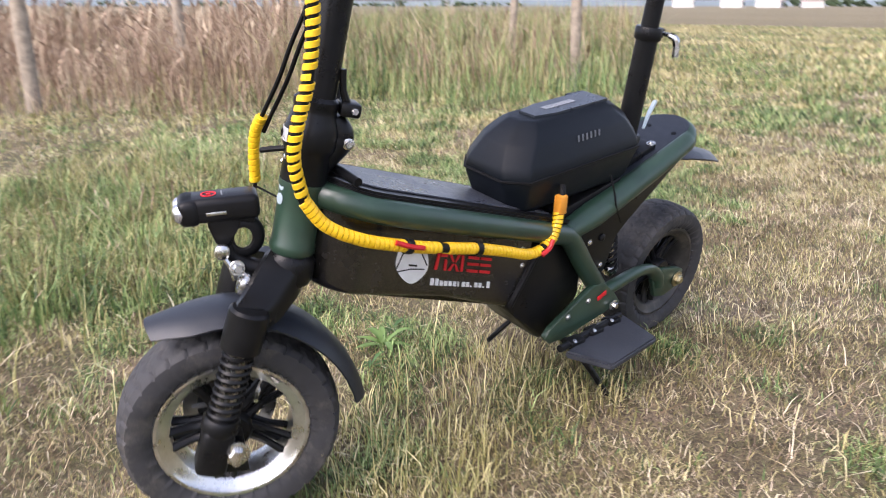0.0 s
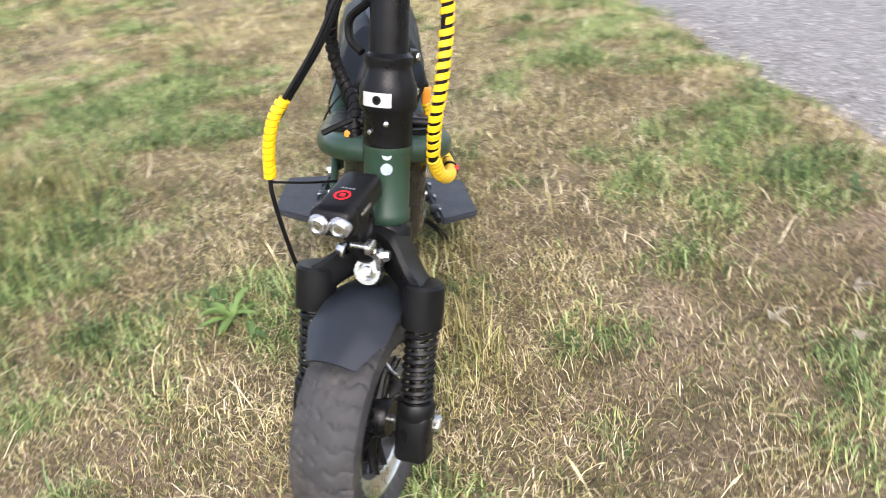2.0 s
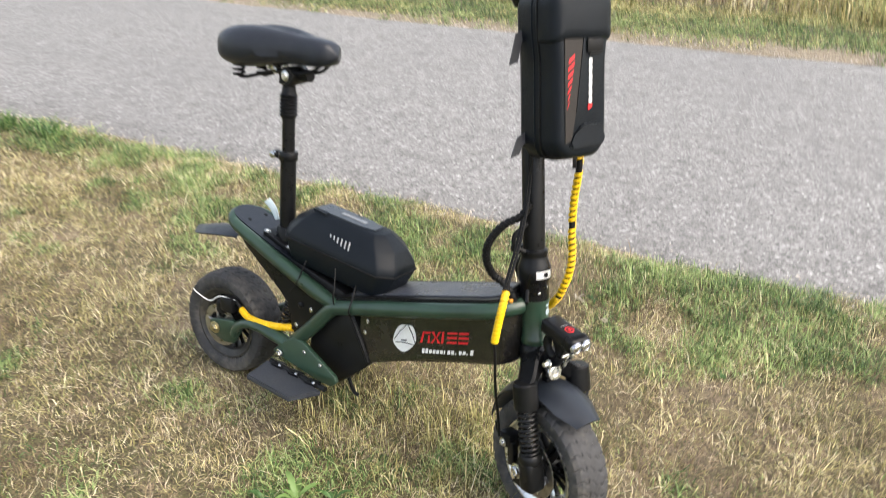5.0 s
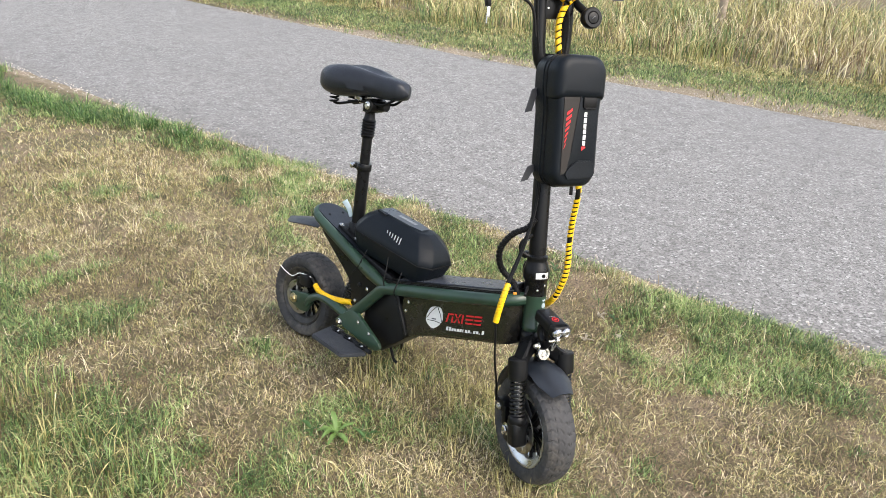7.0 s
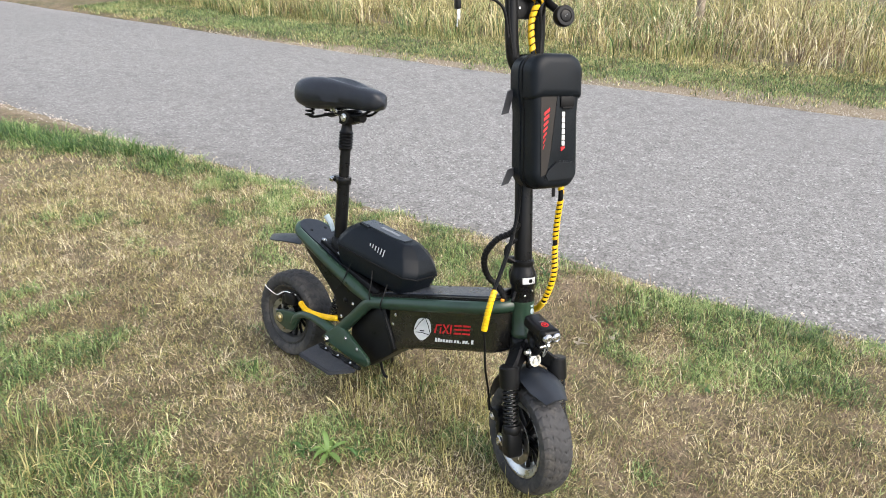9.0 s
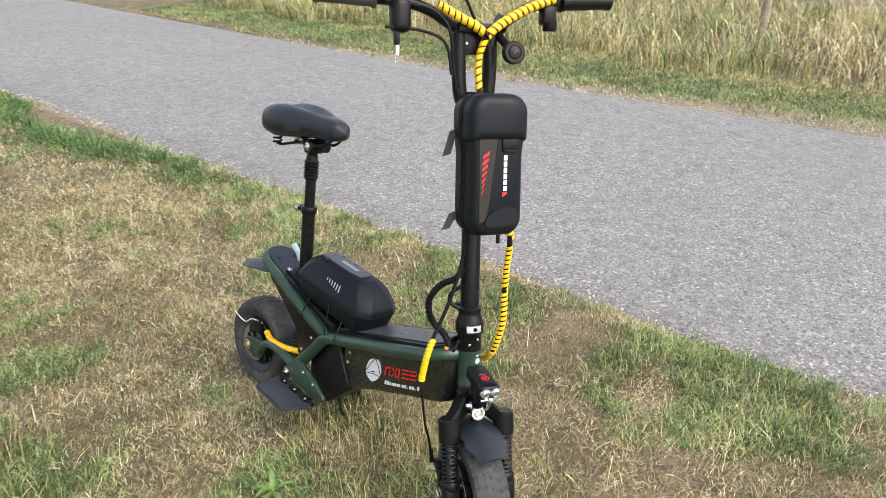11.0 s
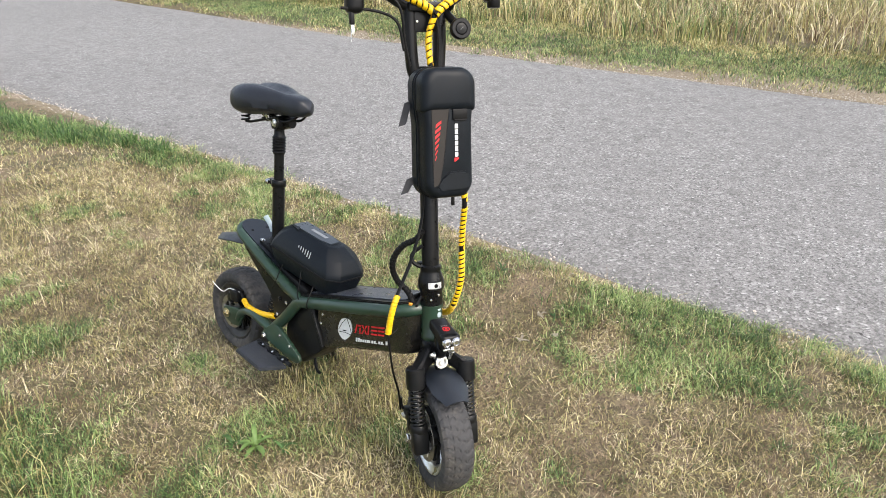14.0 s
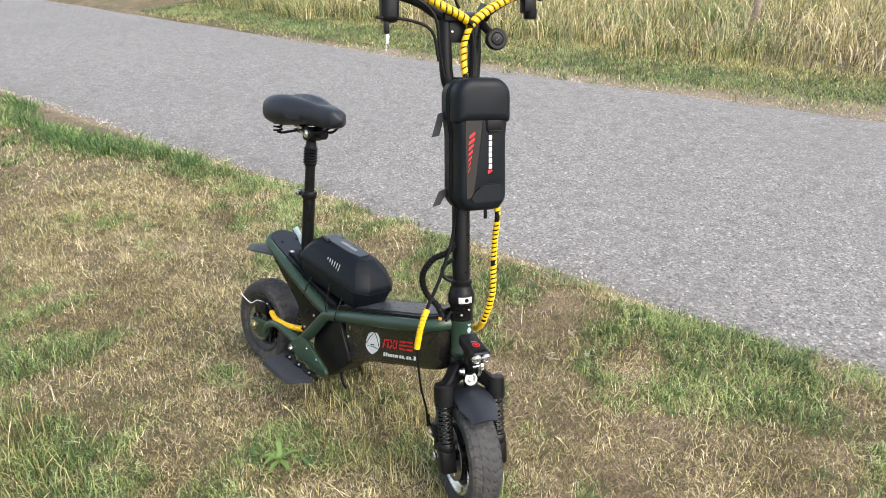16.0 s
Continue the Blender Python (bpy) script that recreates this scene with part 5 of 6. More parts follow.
def make_stem_bag(m):
    ln, wd, dp = 0.274, 0.121, 0.097
    root = new("stem_bag")
    root.matrix_world = m
    tagged(root, "matt black hard shell bag with red stripes strapped to the stem", "hard case bag")
    part("shell", soft_shell(ln, wd, dp, ((0, 0.010), (0.04, 0.004), (0.12, 0.0), (0.62, 0.0), (0.80, 0.001), (0.90, 0.003), (0.96, 0.0065), (1.0, 0.013)), 0.036), M_SHELL, root, "matt black moulded shell", 60)
    seam = [(x, y, dp * 0.58) for x, y in soft_outline(ln + 0.001, wd + 0.001, 0.036)]
    part("zip", tube(seam + seam[:1], 0.0020, 6, 0), M_CABLE, root, "black zip round the shell")
    part("piping", tube([(x, y, dp * 0.44) for x, y in soft_outline(ln + 0.0005, wd + 0.0005, 0.036)], 0.0016, 6, 0), M_SHELL, root, "raised piping beside the zip")
    part("zip_pull", box(0.024, 0.008, 0.003, 0.001, Matrix.Translation((ln / 2 + 0.010, 0.022, dp * 0.55))), M_CABLE, root, "black zip pull hanging below")
    # raised smooth cap over the upper third, chamfered lip at the foot
    cap = soft_shell(0.092, wd + 0.003, dp * 0.42 + 0.005, ((0, 0.001), (0.55, 0.0), (0.74, 0.002), (0.88, 0.006), (0.96, 0.012), (1.0, 0.020)), 0.0365, 0.0, 0.007)
    part("cap", xf(cap, Matrix.Translation((-ln / 2 + 0.0445, 0, dp * 0.60))), M_SHELL, root, "smooth raised upper cap", 60)
    lip = flat_poly([(0.078, -0.004), (0.078, 0.036), (0.104, 0.047), (0.116, 0.040), (0.118, -0.026), (0.106, -0.034), (0.096, -0.020)], dp - 0.003, 0.0075)
    bmesh.ops.bevel(lip, geom=lip.edges[:], offset=0.0030, segments=2, affect="EDGES")
    part("lip", lip, M_SHELL, root, "raised chamfered lip")
    face = dp + 0.0004
    pan = flat_poly([(-0.054, -0.042), (-0.054, -0.003), (0.060, -0.018), (0.104, -0.027), (0.108, -0.040)], face, 0.0012)
    part("side_panel", pan, M_SHELL_WARM_LIT, root, "black inset panel with warm brown light painted in", 0)
    rib = flat_poly([(-0.056, -0.0025), (-0.056, 0.0), (0.060, -0.0150), (0.060, -0.0175)], face, 0.0022)
    part("rib", rib, M_SHELL, root, "", 0)
    for k in range(7):
        w = (0.0125, 0.0125, 0.0110, 0.0095, 0.0075, 0.0050, 0.0036)[k]
        h = (0.0062, 0.0060, 0.0056, 0.0050, 0.0046, 0.0036, 0.0030)[k]
        x, y = -0.026 + 0.0120 * k, -0.0275 - 0.0012 * k
        part("red_stripe", flat_poly([(x + 0.0045, y - w / 2), (x - 0.0045, y + w / 2), (x - 0.0045 + h, y + w / 2), (x + 0.0045 + h, y - w / 2)], face + 0.0013, 0.0005), M_RED, root, "", 0)
    for k in range(6):
        x = -0.022 + 0.0118 * k
        part("white_block", flat_poly([(x, 0.0100), (x + 0.0096, 0.0100), (x + 0.0096, 0.0168), (x, 0.0168)], face, 0.0008), M_WHITE, root, "", 0)
    part("red_block", flat_poly([(0.049, 0.0075), (0.058, 0.0085), (0.052, 0.0180), (0.049, 0.0180)], face, 0.0008), M_RED, root, "", 0)
    part("slot", join(box(0.022, 0.034, 0.006, 0.0025, Matrix.Translation((-0.042, 0.022, dp + 0.001))), box(0.004, 0.026, 0.003, 0.001, Matrix.Translation((-0.030, 0.022, dp + 0.003)))), M_CABLE, root, "black moulded clip below the cap")
    for x, a, ln2 in ((-0.066, 16, 0.050), (0.098, -30, 0.034)):
        st = flat_poly([(x - 0.008, -0.044), (x + 0.010, -0.044), (x + 0.015, -0.060), (x + ln2 - 0.004, -0.069), (x + ln2, -0.086), (x + 0.001, -0.071)], 0.0, 0.0022)
        part("strap_end", xf(st, Matrix.Translation((0, 0, 0.016))), M_STRAP, root, "loose grey strap end", 0)
        part("strap", lathe([(0.0235, -0.010), (0.0245, -0.010), (0.0245, 0.010), (0.0235, 0.010)], 24, Matrix.Translation((x, 0, -0.022)) @ Matrix.Rotation(radians(90), 4, "Y"), True), M_CABLE, root)
    return root


def make_deck_bag(m):
    ln, wd, dp = 0.290, 0.128, 0.126
    root = new("deck_bag")
    root.matrix_world = m
    tagged(root, "matt black faceted hard shell bag tied on the deck", "hard case bag")
    part("shell", shell(ln, wd, dp, ((0, 0.026, 0.020, 0.016), (0.08, 0.016, 0.012, 0.018), (0.42, 0.001, 0.0, 0.026), (0.50, 0.0, 0.0, 0.027), (0.58, 0.002, 0.002, 0.028), (0.80, 0.019, 0.013, 0.028), (0.94, 0.042, 0.027, 0.022), (1.0, 0.056, 0.038, 0.014)), 0.0036, 2), M_SHELL, root, "matt black moulded shell")
    zip_round(root, ln, wd, dp * 0.46, 0.0270)
    part("lid_panel", flat_poly([(-0.082, -0.023), (0.030, -0.023), (0.066, -0.015), (0.066, 0.015), (0.030, 0.023), (-0.082, 0.023)], dp - 0.001, 0.0042), M_SHELL_SKYLIT, root, "smooth black lid panel with the sky's reflection painted in grey")
    for k in range(7):
        x = -0.030 + 0.0092 * k
        part("pale_block", flat_poly([(x, -0.0056), (x + 0.0072, -0.0056), (x + 0.0072, 0.0054), (x, 0.0054)], dp + 0.0033, 0.0008), M_GREY_PRINT, root, "", 0)
    part("lid_tab", flat_poly([(-0.085, -0.028), (-0.050, -0.032), (-0.046, -0.018), (-0.085, -0.016)], dp - 0.004, 0.006), M_SHELL, root)
    for s in (-1, 1):
        def on_side(x, t):
            return Vector((x, s * (wd / 2 - 0.002 - 0.0175 * t + 0.0012), dp * (0.58 + 0.35 * t)))
        for k in range(6):
            x = -0.016 + 0.0102 * k if s < 0 else -0.034 + 0.0090 * k
            hgt = (0.14, 0.20, 0.26, 0.30, 0.34, 0.38)[k] if s < 0 else 0.20
            bm = bmesh.new()
            q = [on_side(x, 0.62), on_side(x + 0.0034, 0.62), on_side(x + 0.0054, 0.62 - hgt), on_side(x + 0.0020, 0.62 - hgt)]
            bm.faces.new([bm.verts.new(p) for p in q])
            bmesh.ops.solidify(bm, geom=bm.faces[:], thickness=0.0008)
            part("white_bar", bm, M_WHITE if s < 0 else M_GREY_PRINT, root, "", 0)
    return root


BAG_M = FORK @ Matrix.Translation((0.024, 0.0035, 0.407)) @ Matrix(((0, 0, 1, 0), (0, 1, 0, 0), (-1, 0, 0, 0), (0, 0, 0, 1)))
stem_bag = make_stem_bag(scooter.matrix_world @ BAG_M)
deck_bag = make_deck_bag(scooter.matrix_world @ pose(0.334, 0, 0.341, 0, 6, 0))
# ties that hold the rear bag
for pts in ([(0.275, -0.062, 0.372), (0.272, -0.074, 0.345), (0.262, -0.076, 0.320), (0.235, -0.072, 0.290)], [(0.352, -0.060, 0.375), (0.362, -0.072, 0.345), (0.366, -0.080, 0.315), (0.370, -0.070, 0.285)], [(0.405, -0.058, 0.352), (0.412, -0.076, 0.330), (0.412, -0.086, 0.306), (0.410, -0.076, 0.288)],
            [(0.275, 0.062, 0.372), (0.272, 0.074, 0.345), (0.262, 0.076, 0.320), (0.235, 0.072, 0.290)]):
    part("bag_tie", tube(pts, 0.0016, 6, 5), M_CABLE, scooter, "thin black tie")


# ---- grass ----
rng = np.random.default_rng(7)


def vnoise(x, y, scale, seed):
    """Smooth noise over the plan."""
    r = np.random.default_rng(seed)
    grid = r.random((64, 64))
    u, v = x * scale + 500.3, y * scale + 500.7
    i, j = np.floor(u).astype(int), np.floor(v).astype(int)
    fu, fv = u - i, v - j
    fu, fv = fu * fu * (3 - 2 * fu), fv * fv * (3 - 2 * fv)
    g = lambda a, b: grid[a % 64, b % 64]
    return g(i, j) * (1 - fu) * (1 - fv) + g(i + 1, j) * fu * (1 - fv) + g(i, j + 1) * (1 - fu) * fv + g(i + 1, j + 1) * fu * fv


def edge_np(x):
    return 1.118 + 0.078 * x + 0.0018 * np.minimum(x + 1, 0) ** 2


def far_np(x):
    return np.where(x > -5, 4.27 + 0.16 * x + np.where(x < 0, 0.0115 * x * x, 0), 3.757 + 0.045 * (x + 5))


# green and worn places on the verge: x, y, reach along x and y, how much greener
LUSH_LANE = ((-4.0, 0.62, 0.30, 0.10, 0.7), (-3.4, 0.50, 0.35, 0.09, 0.7), (-2.6, 0.64, 0.35, 0.11, 0.9), (-1.9, 0.76, 0.4, 0.12, 0.5), (-0.94, 0.56, 0.20, 0.07, 0.7), (-1.35, 0.62, 0.25, 0.08, 0.4), (0.08, 0.95, 0.30, 0.12, 0.5), (0.78, 0.95, 0.35, 0.12, 0.4), (0.92, 0.77, 0.28, 0.11, 0.55), (1.30, 0.95, 0.22, 0.09, 0.35), (1.02, 0.22, 0.09, 0.06, 0.65), (1.60, 0.63, 0.14, 0.09, 0.5), (1.24, 0.50, 0.10, 0.05, 0.3), (0.36, 1.05, 0.16, 0.07, 0.6), (0.62, 0.87, 0.13, 0.06, 0.5), (1.14, 0.85, 0.16, 0.06, 0.5), (0.98, 0.92, 0.16, 0.06, 0.5), (1.03, 0.29, 0.08, 0.06, 0.6), (0.72, 1.06, 0.16, 0.06, 0.4), (1.24, 1.08, 0.15, 0.06, 0.5), (-3.0, 0.58, 0.35, 0.12, 0.8), (-1.46, 0.88, 0.4, 0.10, 0.5), (0.41, -0.25, 0.06, 0.05, 0.9))
LUSH_FRONT = ((-0.03, -0.78, 0.5, 0.22, 0.8), (0.25, -0.72, 0.3, 0.14, 0.5), (-0.48, -0.49, 0.25, 0.12, 0.5), (0.73, -1.24, 0.7, 0.4, 0.25), (0.4, -2.4, 1.0, 0.6, 0.3))
DRY_PLACES = ((-0.45, -0.30, 0.35, 0.20, -0.4), (0.15, -0.50, 0.30, 0.12, -0.3), (-0.95, -0.05, 0.50, 0.22, -0.55), (0.74, 0.32, 0.26, 0.26, -0.7), (0.40, 0.72, 0.20, 0.10, -0.4), (-1.30, 0.38, 0.40, 0.14, -0.5), (1.07, 0.57, 0.15, 0.06, -0.8), (0.1, 0.35, 0.35, 0.2, -0.4), (-0.35, -0.42, 0.16, 0.08, -0.5), (1.42, 0.47, 0.14, 0.06, -0.6), (0.30, -0.35, 0.35, 0.18, -0.35), (-0.75, 0.0, 0.6, 0.3, -0.4), (1.0, 0.50, 0.20, 0.08, -0.5), (-1.9, 0.25, 0.5, 0.15, -0.5), (-0.60, 0.32, 0.5, 0.28, -0.6), (-0.15, 0.50, 0.4, 0.2, -0.5), (0.45, 0.74, 0.22, 0.10, -0.5), (1.20, 0.72, 0.10, 0.05, -0.5))
PALE = ((-0.9, -0.7, 0.6, 0.35, 0.5), (-2.0, -1.2, 0.9, 0.5, 0.4), (-0.5, 0.45, 0.5, 0.25, 0.5), (-0.3, 0.1, 0.4, 0.2, 0.4), (-2.7, 0.05, 0.6, 0.22, 0.8), (-2.4, 0.28, 0.4, 0.10, 0.6), (-1.58, -0.19, 0.4, 0.15, 0.5), (-1.25, 0.32, 0.30, 0.12, 0.6), (-2.02, 0.13, 0.35, 0.12, 0.8), (-1.85, 0.45, 0.35, 0.10, 0.8), (-1.50, 0.0, 0.30, 0.10, 0.6), (-1.70, 0.25, 0.60, 0.20, 0.7), (-0.80, 0.15, 0.35, 0.15, 0.6), (-1.20, -0.15, 0.5, 0.2, 0.5), (1.40, 0.40, 0.20, 0.08, 0.8), (0.10, -0.30, 0.25, 0.12, 0.5))
# bare, trodden places: x, y, reach, how bare
WORN = ((-1.60, 0.34, 0.20, 0.09, 0.9), (-2.9, 0.30, 0.3, 0.10, 0.6), (-0.55, 0.80, 0.25, 0.07, 0.7), (0.45, 0.88, 0.16, 0.06, 0.8), (1.07, 0.57, 0.13, 0.055, 0.95), (1.16, 0.31, 0.07, 0.035, 0.95), (1.48, 0.74, 0.09, 0.035, 0.7), (0.82, 0.42, 0.10, 0.06, 0.4), (-0.70, 0.22, 0.25, 0.10, 0.6), (0.10, 0.42, 0.20, 0.10, 0.5), (-0.25, 0.12, 0.25, 0.12, 0.6),
        (0.35, 0.45, 0.30, 0.12, 0.7), (1.45, 0.95, 0.2, 0.06, 0.8), (-3.6, 0.76, 0.5, 0.05, 1.0), (-0.9, -0.35, 0.2, 0.1, 0.6), (0.15, -0.45, 0.18, 0.09, 0.5), (-0.4, 0.33, 0.3, 0.1, 0.5), (-1.2, -0.1, 0.2, 0.08, 0.7), (-1.17, 0.47, 0.22, 0.06, 0.8), (-0.85, 0.21, 0.25, 0.08, 0.6), (0.42, 0.76, 0.20, 0.08, 0.7), (0.80, 0.42, 0.13, 0.06, 0.5), (0.83, 0.62, 0.10, 0.05, 0.6), (0.98, 0.56, 0.10, 0.04, 0.6), (1.18, 0.74, 0.08, 0.04, 0.6), (1.14, 0.33, 0.06, 0.03, 0.9), (-0.60, 0.40, 0.35, 0.12, 0.4))


def spots(x, y, table):
    g = np.zeros(len(x))
    for cx, cy, rx, ry, amp in table:
        g += amp * np.exp(-(((x - cx) / rx) ** 2 + ((y - cy) / ry) ** 2))
    return g


def lushness(x, y):
    """How green the verge is, 0 to 1: greenest beside the lane, dry and worn round the scooter."""
    d = edge_np(x) - y
    g = 0.50 * vnoise(x, y, 1.5, 3) + 0.70 * vnoise(x, y, 4.2, 4) + 0.95 * vnoise(x, y, 11.0, 5) - 0.81
    g += (0.26 - 0.12 * np.clip(-x - 1.6, 0, 1)) * np.exp(-((d - 0.16) / 0.16) ** 2)
    return np.clip(2.5 * (g - 0.20) + spots(x, y, LUSH_LANE) + spots(x, y, LUSH_FRONT) + spots(x, y, DRY_PLACES), 0, 1)


def bareness(x, y):
    d = edge_np(x) - y
    b = 0.9 * vnoise(x, y, 3.1, 11) + 0.7 * vnoise(x, y, 8.0, 12) + 0.5 * vnoise(x, y, 21.0, 13) - 1.05
    return np.clip(b + spots(x, y, WORN) + 0.25 * np.clip(1 - d / 0.08, 0, 1), 0, 1)


LEAF = ((0.0, 1.0), (0.5, 0.8), (1.0, 0.0))                            # how far up, how wide
ARCH = ((0.0, 0.9), (0.33, 1.0), (0.66, 0.75), (1.0, 0.0))              # a long bending blade
SEED = ((0.0, 0.5), (0.45, 0.45), (0.74, 0.4), (0.86, 1.5), (1.0, 0.0))  # a thin stalk with an ear


def blades(name, x, y, hgt, wid, lean, mat, label, category="grass", droop=0.5, az=None, prof=LEAF):
    """Many bending blades in one mesh. lean: how far the blade lies from upright, 0 to 1.4."""
    n = len(x)
    z = np.array([ground_z(a, b) for a, b in zip(x, y)])
    if az is None:
        az = rng.random(n) * 2 * math.pi
    face = az + math.pi / 2 + (rng.random(n) - 0.5) * 1.2
    d = np.stack([np.cos(az), np.sin(az), np.zeros(n)], 1)
    s = np.stack([np.cos(face), np.sin(face), np.zeros(n)], 1) * (wid / 2)[:, None]
    p = np.stack([x, y, z - 0.004], 1)
    rows = [p - s * prof[0][1], p + s * prof[0][1]]
    for k in range(1, len(prof)):
        step = prof[k][0] - prof[k - 1][0]
        at = (prof[k][0] + prof[k - 1][0]) / 2
        a = np.clip(lean * (1 + droop * (4 * at - 2)), -0.3, 2.2)
        p = p + d * (np.sin(a) * hgt * step)[:, None]
        p[:, 2] = np.maximum(p[:, 2] + np.cos(a) * hgt * step, z + 0.002)
        rows += [p - s * prof[k][1], p + s * prof[k][1]] if prof[k][1] else [p]
    c = len(rows)
    v = np.stack(rows, 1).reshape(-1, 3)
    shape = []
    for k in range(len(prof) - 2):
        shape += [2 * k, 2 * k + 1, 2 * k + 3, 2 * k, 2 * k + 3, 2 * k + 2]
    shape += [c - 3, c - 2, c - 1]
    tri = (np.arange(n)[:, None] * c + np.array([shape])).reshape(-1)
    me = bpy.data.meshes.new(name)
    me.vertices.add(len(v))
    me.vertices.foreach_set("co", v.astype(np.float32).ravel())
    me.loops.add(len(tri))
    me.loops.foreach_set("vertex_index", tri.astype(np.int32))
    me.polygons.add(len(tri) // 3)
    me.polygons.foreach_set("loop_start", np.arange(0, len(tri), 3, dtype=np.int32))
    me.update(calc_edges=True)
    me.materials.append(mat)
    return tagged(new(name, me), label, category, kind="stuff")


def scatter(n, x0, x1, y0, y1):
    return rng.uniform(x0, x1, n), rng.uniform(y0, y1, n)


def on_verge(x, y, slack=0.0):
    wob = 0.22 * (vnoise(x, y, 1.9, 20) - 0.60) + 0.20 * (vnoise(x, y, 6.0, 21) - 0.55) + 0.08 * (vnoise(x, y, 17.0, 22) - 0.5)
    strip = -0.055 + 0.22 * np.clip((-x - 2.7) / 0.8, 0, 1)
    return (y < edge_np(x) - strip + 1.3 * wob + slack)


# near verge
DENSE, REACH, FALL = 22600, 1.65, 2.15     # blades to a square metre, the radius that keeps them, how they thin out beyond
sorts = {k: [] for k in range(4)}
core = math.pi * REACH ** 2
tail = 2 * math.pi * REACH ** 2 * (1 - (9.5 / REACH) ** (2 - FALL)) / (FALL - 2)
for inner, area in ((True, core), (False, tail)):
    n = int(DENSE * area)
    v = rng.random(n)
    if inner:
        rad = REACH * np.sqrt(v)
    else:
        rad = REACH * (1 - v * (1 - (9.5 / REACH) ** (2 - FALL))) ** (1 / (2 - FALL))
    th = rng.uniform(0, 2 * math.pi, n)
    x, y = 0.30 + rad * np.cos(th), 0.05 + rad * np.sin(th)
    dens = np.minimum(1.0, (REACH / rad) ** FALL)
    k = (y < 1.6) & (y > -4.2)
    x, y, dens = x[k], y[k], dens[k]
    g, b = lushness(x, y), bareness(x, y)
    keep = on_verge(x, y) & (rng.random(len(x)) < np.clip(0.62 + 0.5 * g - 0.6 * b, 0.10, 1))
    x, y, g, b, dens = x[keep], y[keep], g[keep], b[keep], dens[keep]
    yel = np.clip(2.2 * vnoise(x, y, 2.6, 14) + 1.2 * vnoise(x, y, 9.0, 15) - 1.55 + spots(x, y, PALE) + 0.35 * np.clip(-x - 0.5, 0, 1) * (y < 0.5), 0, 1) * (1 - 0.6 * g)
    u = rng.random(len(x))
    kind = np.where(u < 0.07 + g * 0.80, 2, np.where(rng.random(len(x)) < 0.62 * yel, 3, np.where(u < 0.46 + g * 0.48, 1, 0)))
    for k in sorts:
        q = kind == k
        sorts[k].append(np.stack([x[q], y[q], g[q], b[q], np.maximum(dens[q], 0.10)], 1))
for k, name, mat, label, hh, ww, ll in ((0, "dry_grass", M_STRAW, "short dry straw-coloured grass lying matted", (0.016, 0.050), 0.0015, (0.9, 1.52)), (1, "half_dry_grass", M_OLIVE, "short yellowing grass", (0.018, 0.052), 0.0019, (0.7, 1.5)),
                                        (2, "green_grass", M_LEAF, "short green grass", (0.016, 0.044), 0.0023, (0.6, 1.45)), (3, "yellow_grass", M_BLEACHED, "pale yellow bleached grass", (0.018, 0.052), 0.0016, (0.7, 1.5))):
    q = np.concatenate(sorts[k])
    n = len(q)
    tall = 1 + 0.7 * (rng.random(n) > 0.93)
    lean = np.clip(rng.uniform(*ll, n) + 0.5 * q[:, 3], 0, 1.55)
    blades(name, q[:, 0], q[:, 1], rng.uniform(*hh, n) * tall * (0.75 + 0.6 * q[:, 2]) / q[:, 4] ** 0.2, ww * rng.uniform(0.7, 1.4, n) / q[:, 4] ** 0.5, lean, mat, label)


def tufts(name, count, x0, x1, y0, y1, per, spread, hh, ww, ll, mat, label, where, category="grass", droop=0.7, prof=LEAF, out=0.9):
    """Clumps whose blades spread outwards from the middle."""
    cx, cy = scatter(count, x0, x1, y0, y1)
    k = where(cx, cy)
    cx, cy = cx[k], cy[k]
    n = len(cx) * per
    ox, oy = rng.normal(0, spread, n), rng.normal(0, spread, n)
    az = np.arctan2(oy, ox) + rng.normal(0, out, n)
    size = np.repeat(rng.uniform(0.6, 1.35, len(cx)), per)
    blades(name, np.repeat(cx, per) + ox, np.repeat(cy, per) + oy, rng.uniform(*hh, n) * size, ww * rng.uniform(0.7, 1.3, n), rng.uniform(*ll, n), mat, label, category, droop, az, prof)


# matted fibres between the blades: short straight needles
NEEDLE = ((0.0, 1.0), (1.0, 0.0))
for count, mat, label, low, high, stand, most, base, gain in ((200000, M_THATCH, "matted brown thatch between the blades", 0.012, 0.034, 0.7, 1.5, 1.1, -0.6), (230000, M_OLIVE, "fine yellowing fibres matted in the verge", 0.010, 0.030, 0.3, 1.35, 0.75, 0.1),
                                                              (110000, M_STRAW, "fine pale fibres matted in the verge", 0.012, 0.038, 0.6, 1.5, 1.1, -0.6), (150000, M_LEAF, "fine short green fibres in the verge", 0.010, 0.028, 0.2, 1.2, 0.05, 1.1)):
    rad, th = 2.3 * rng.random(count) ** 0.62, rng.uniform(0, 2 * math.pi, count)
    x, y = 0.40 + rad * np.cos(th) * 1.1, 0.02 + rad * np.sin(th) * 0.85
    k = on_verge(x, y, 0.01) & (rng.random(count) < (base + gain * lushness(x, y)) * (1 - (0.0 if mat is M_THATCH else 0.6) * bareness(x, y)))
    x, y = x[k], y[k]
    blades("thatch", x, y, rng.uniform(low, high, len(x)), rng.uniform(0.0011, 0.0021, len(x)) * (1 + 0.35 * np.hypot(x - 0.5, y)), rng.uniform(stand, most, len(x)), mat, label, droop=0.0, prof=NEEDLE)
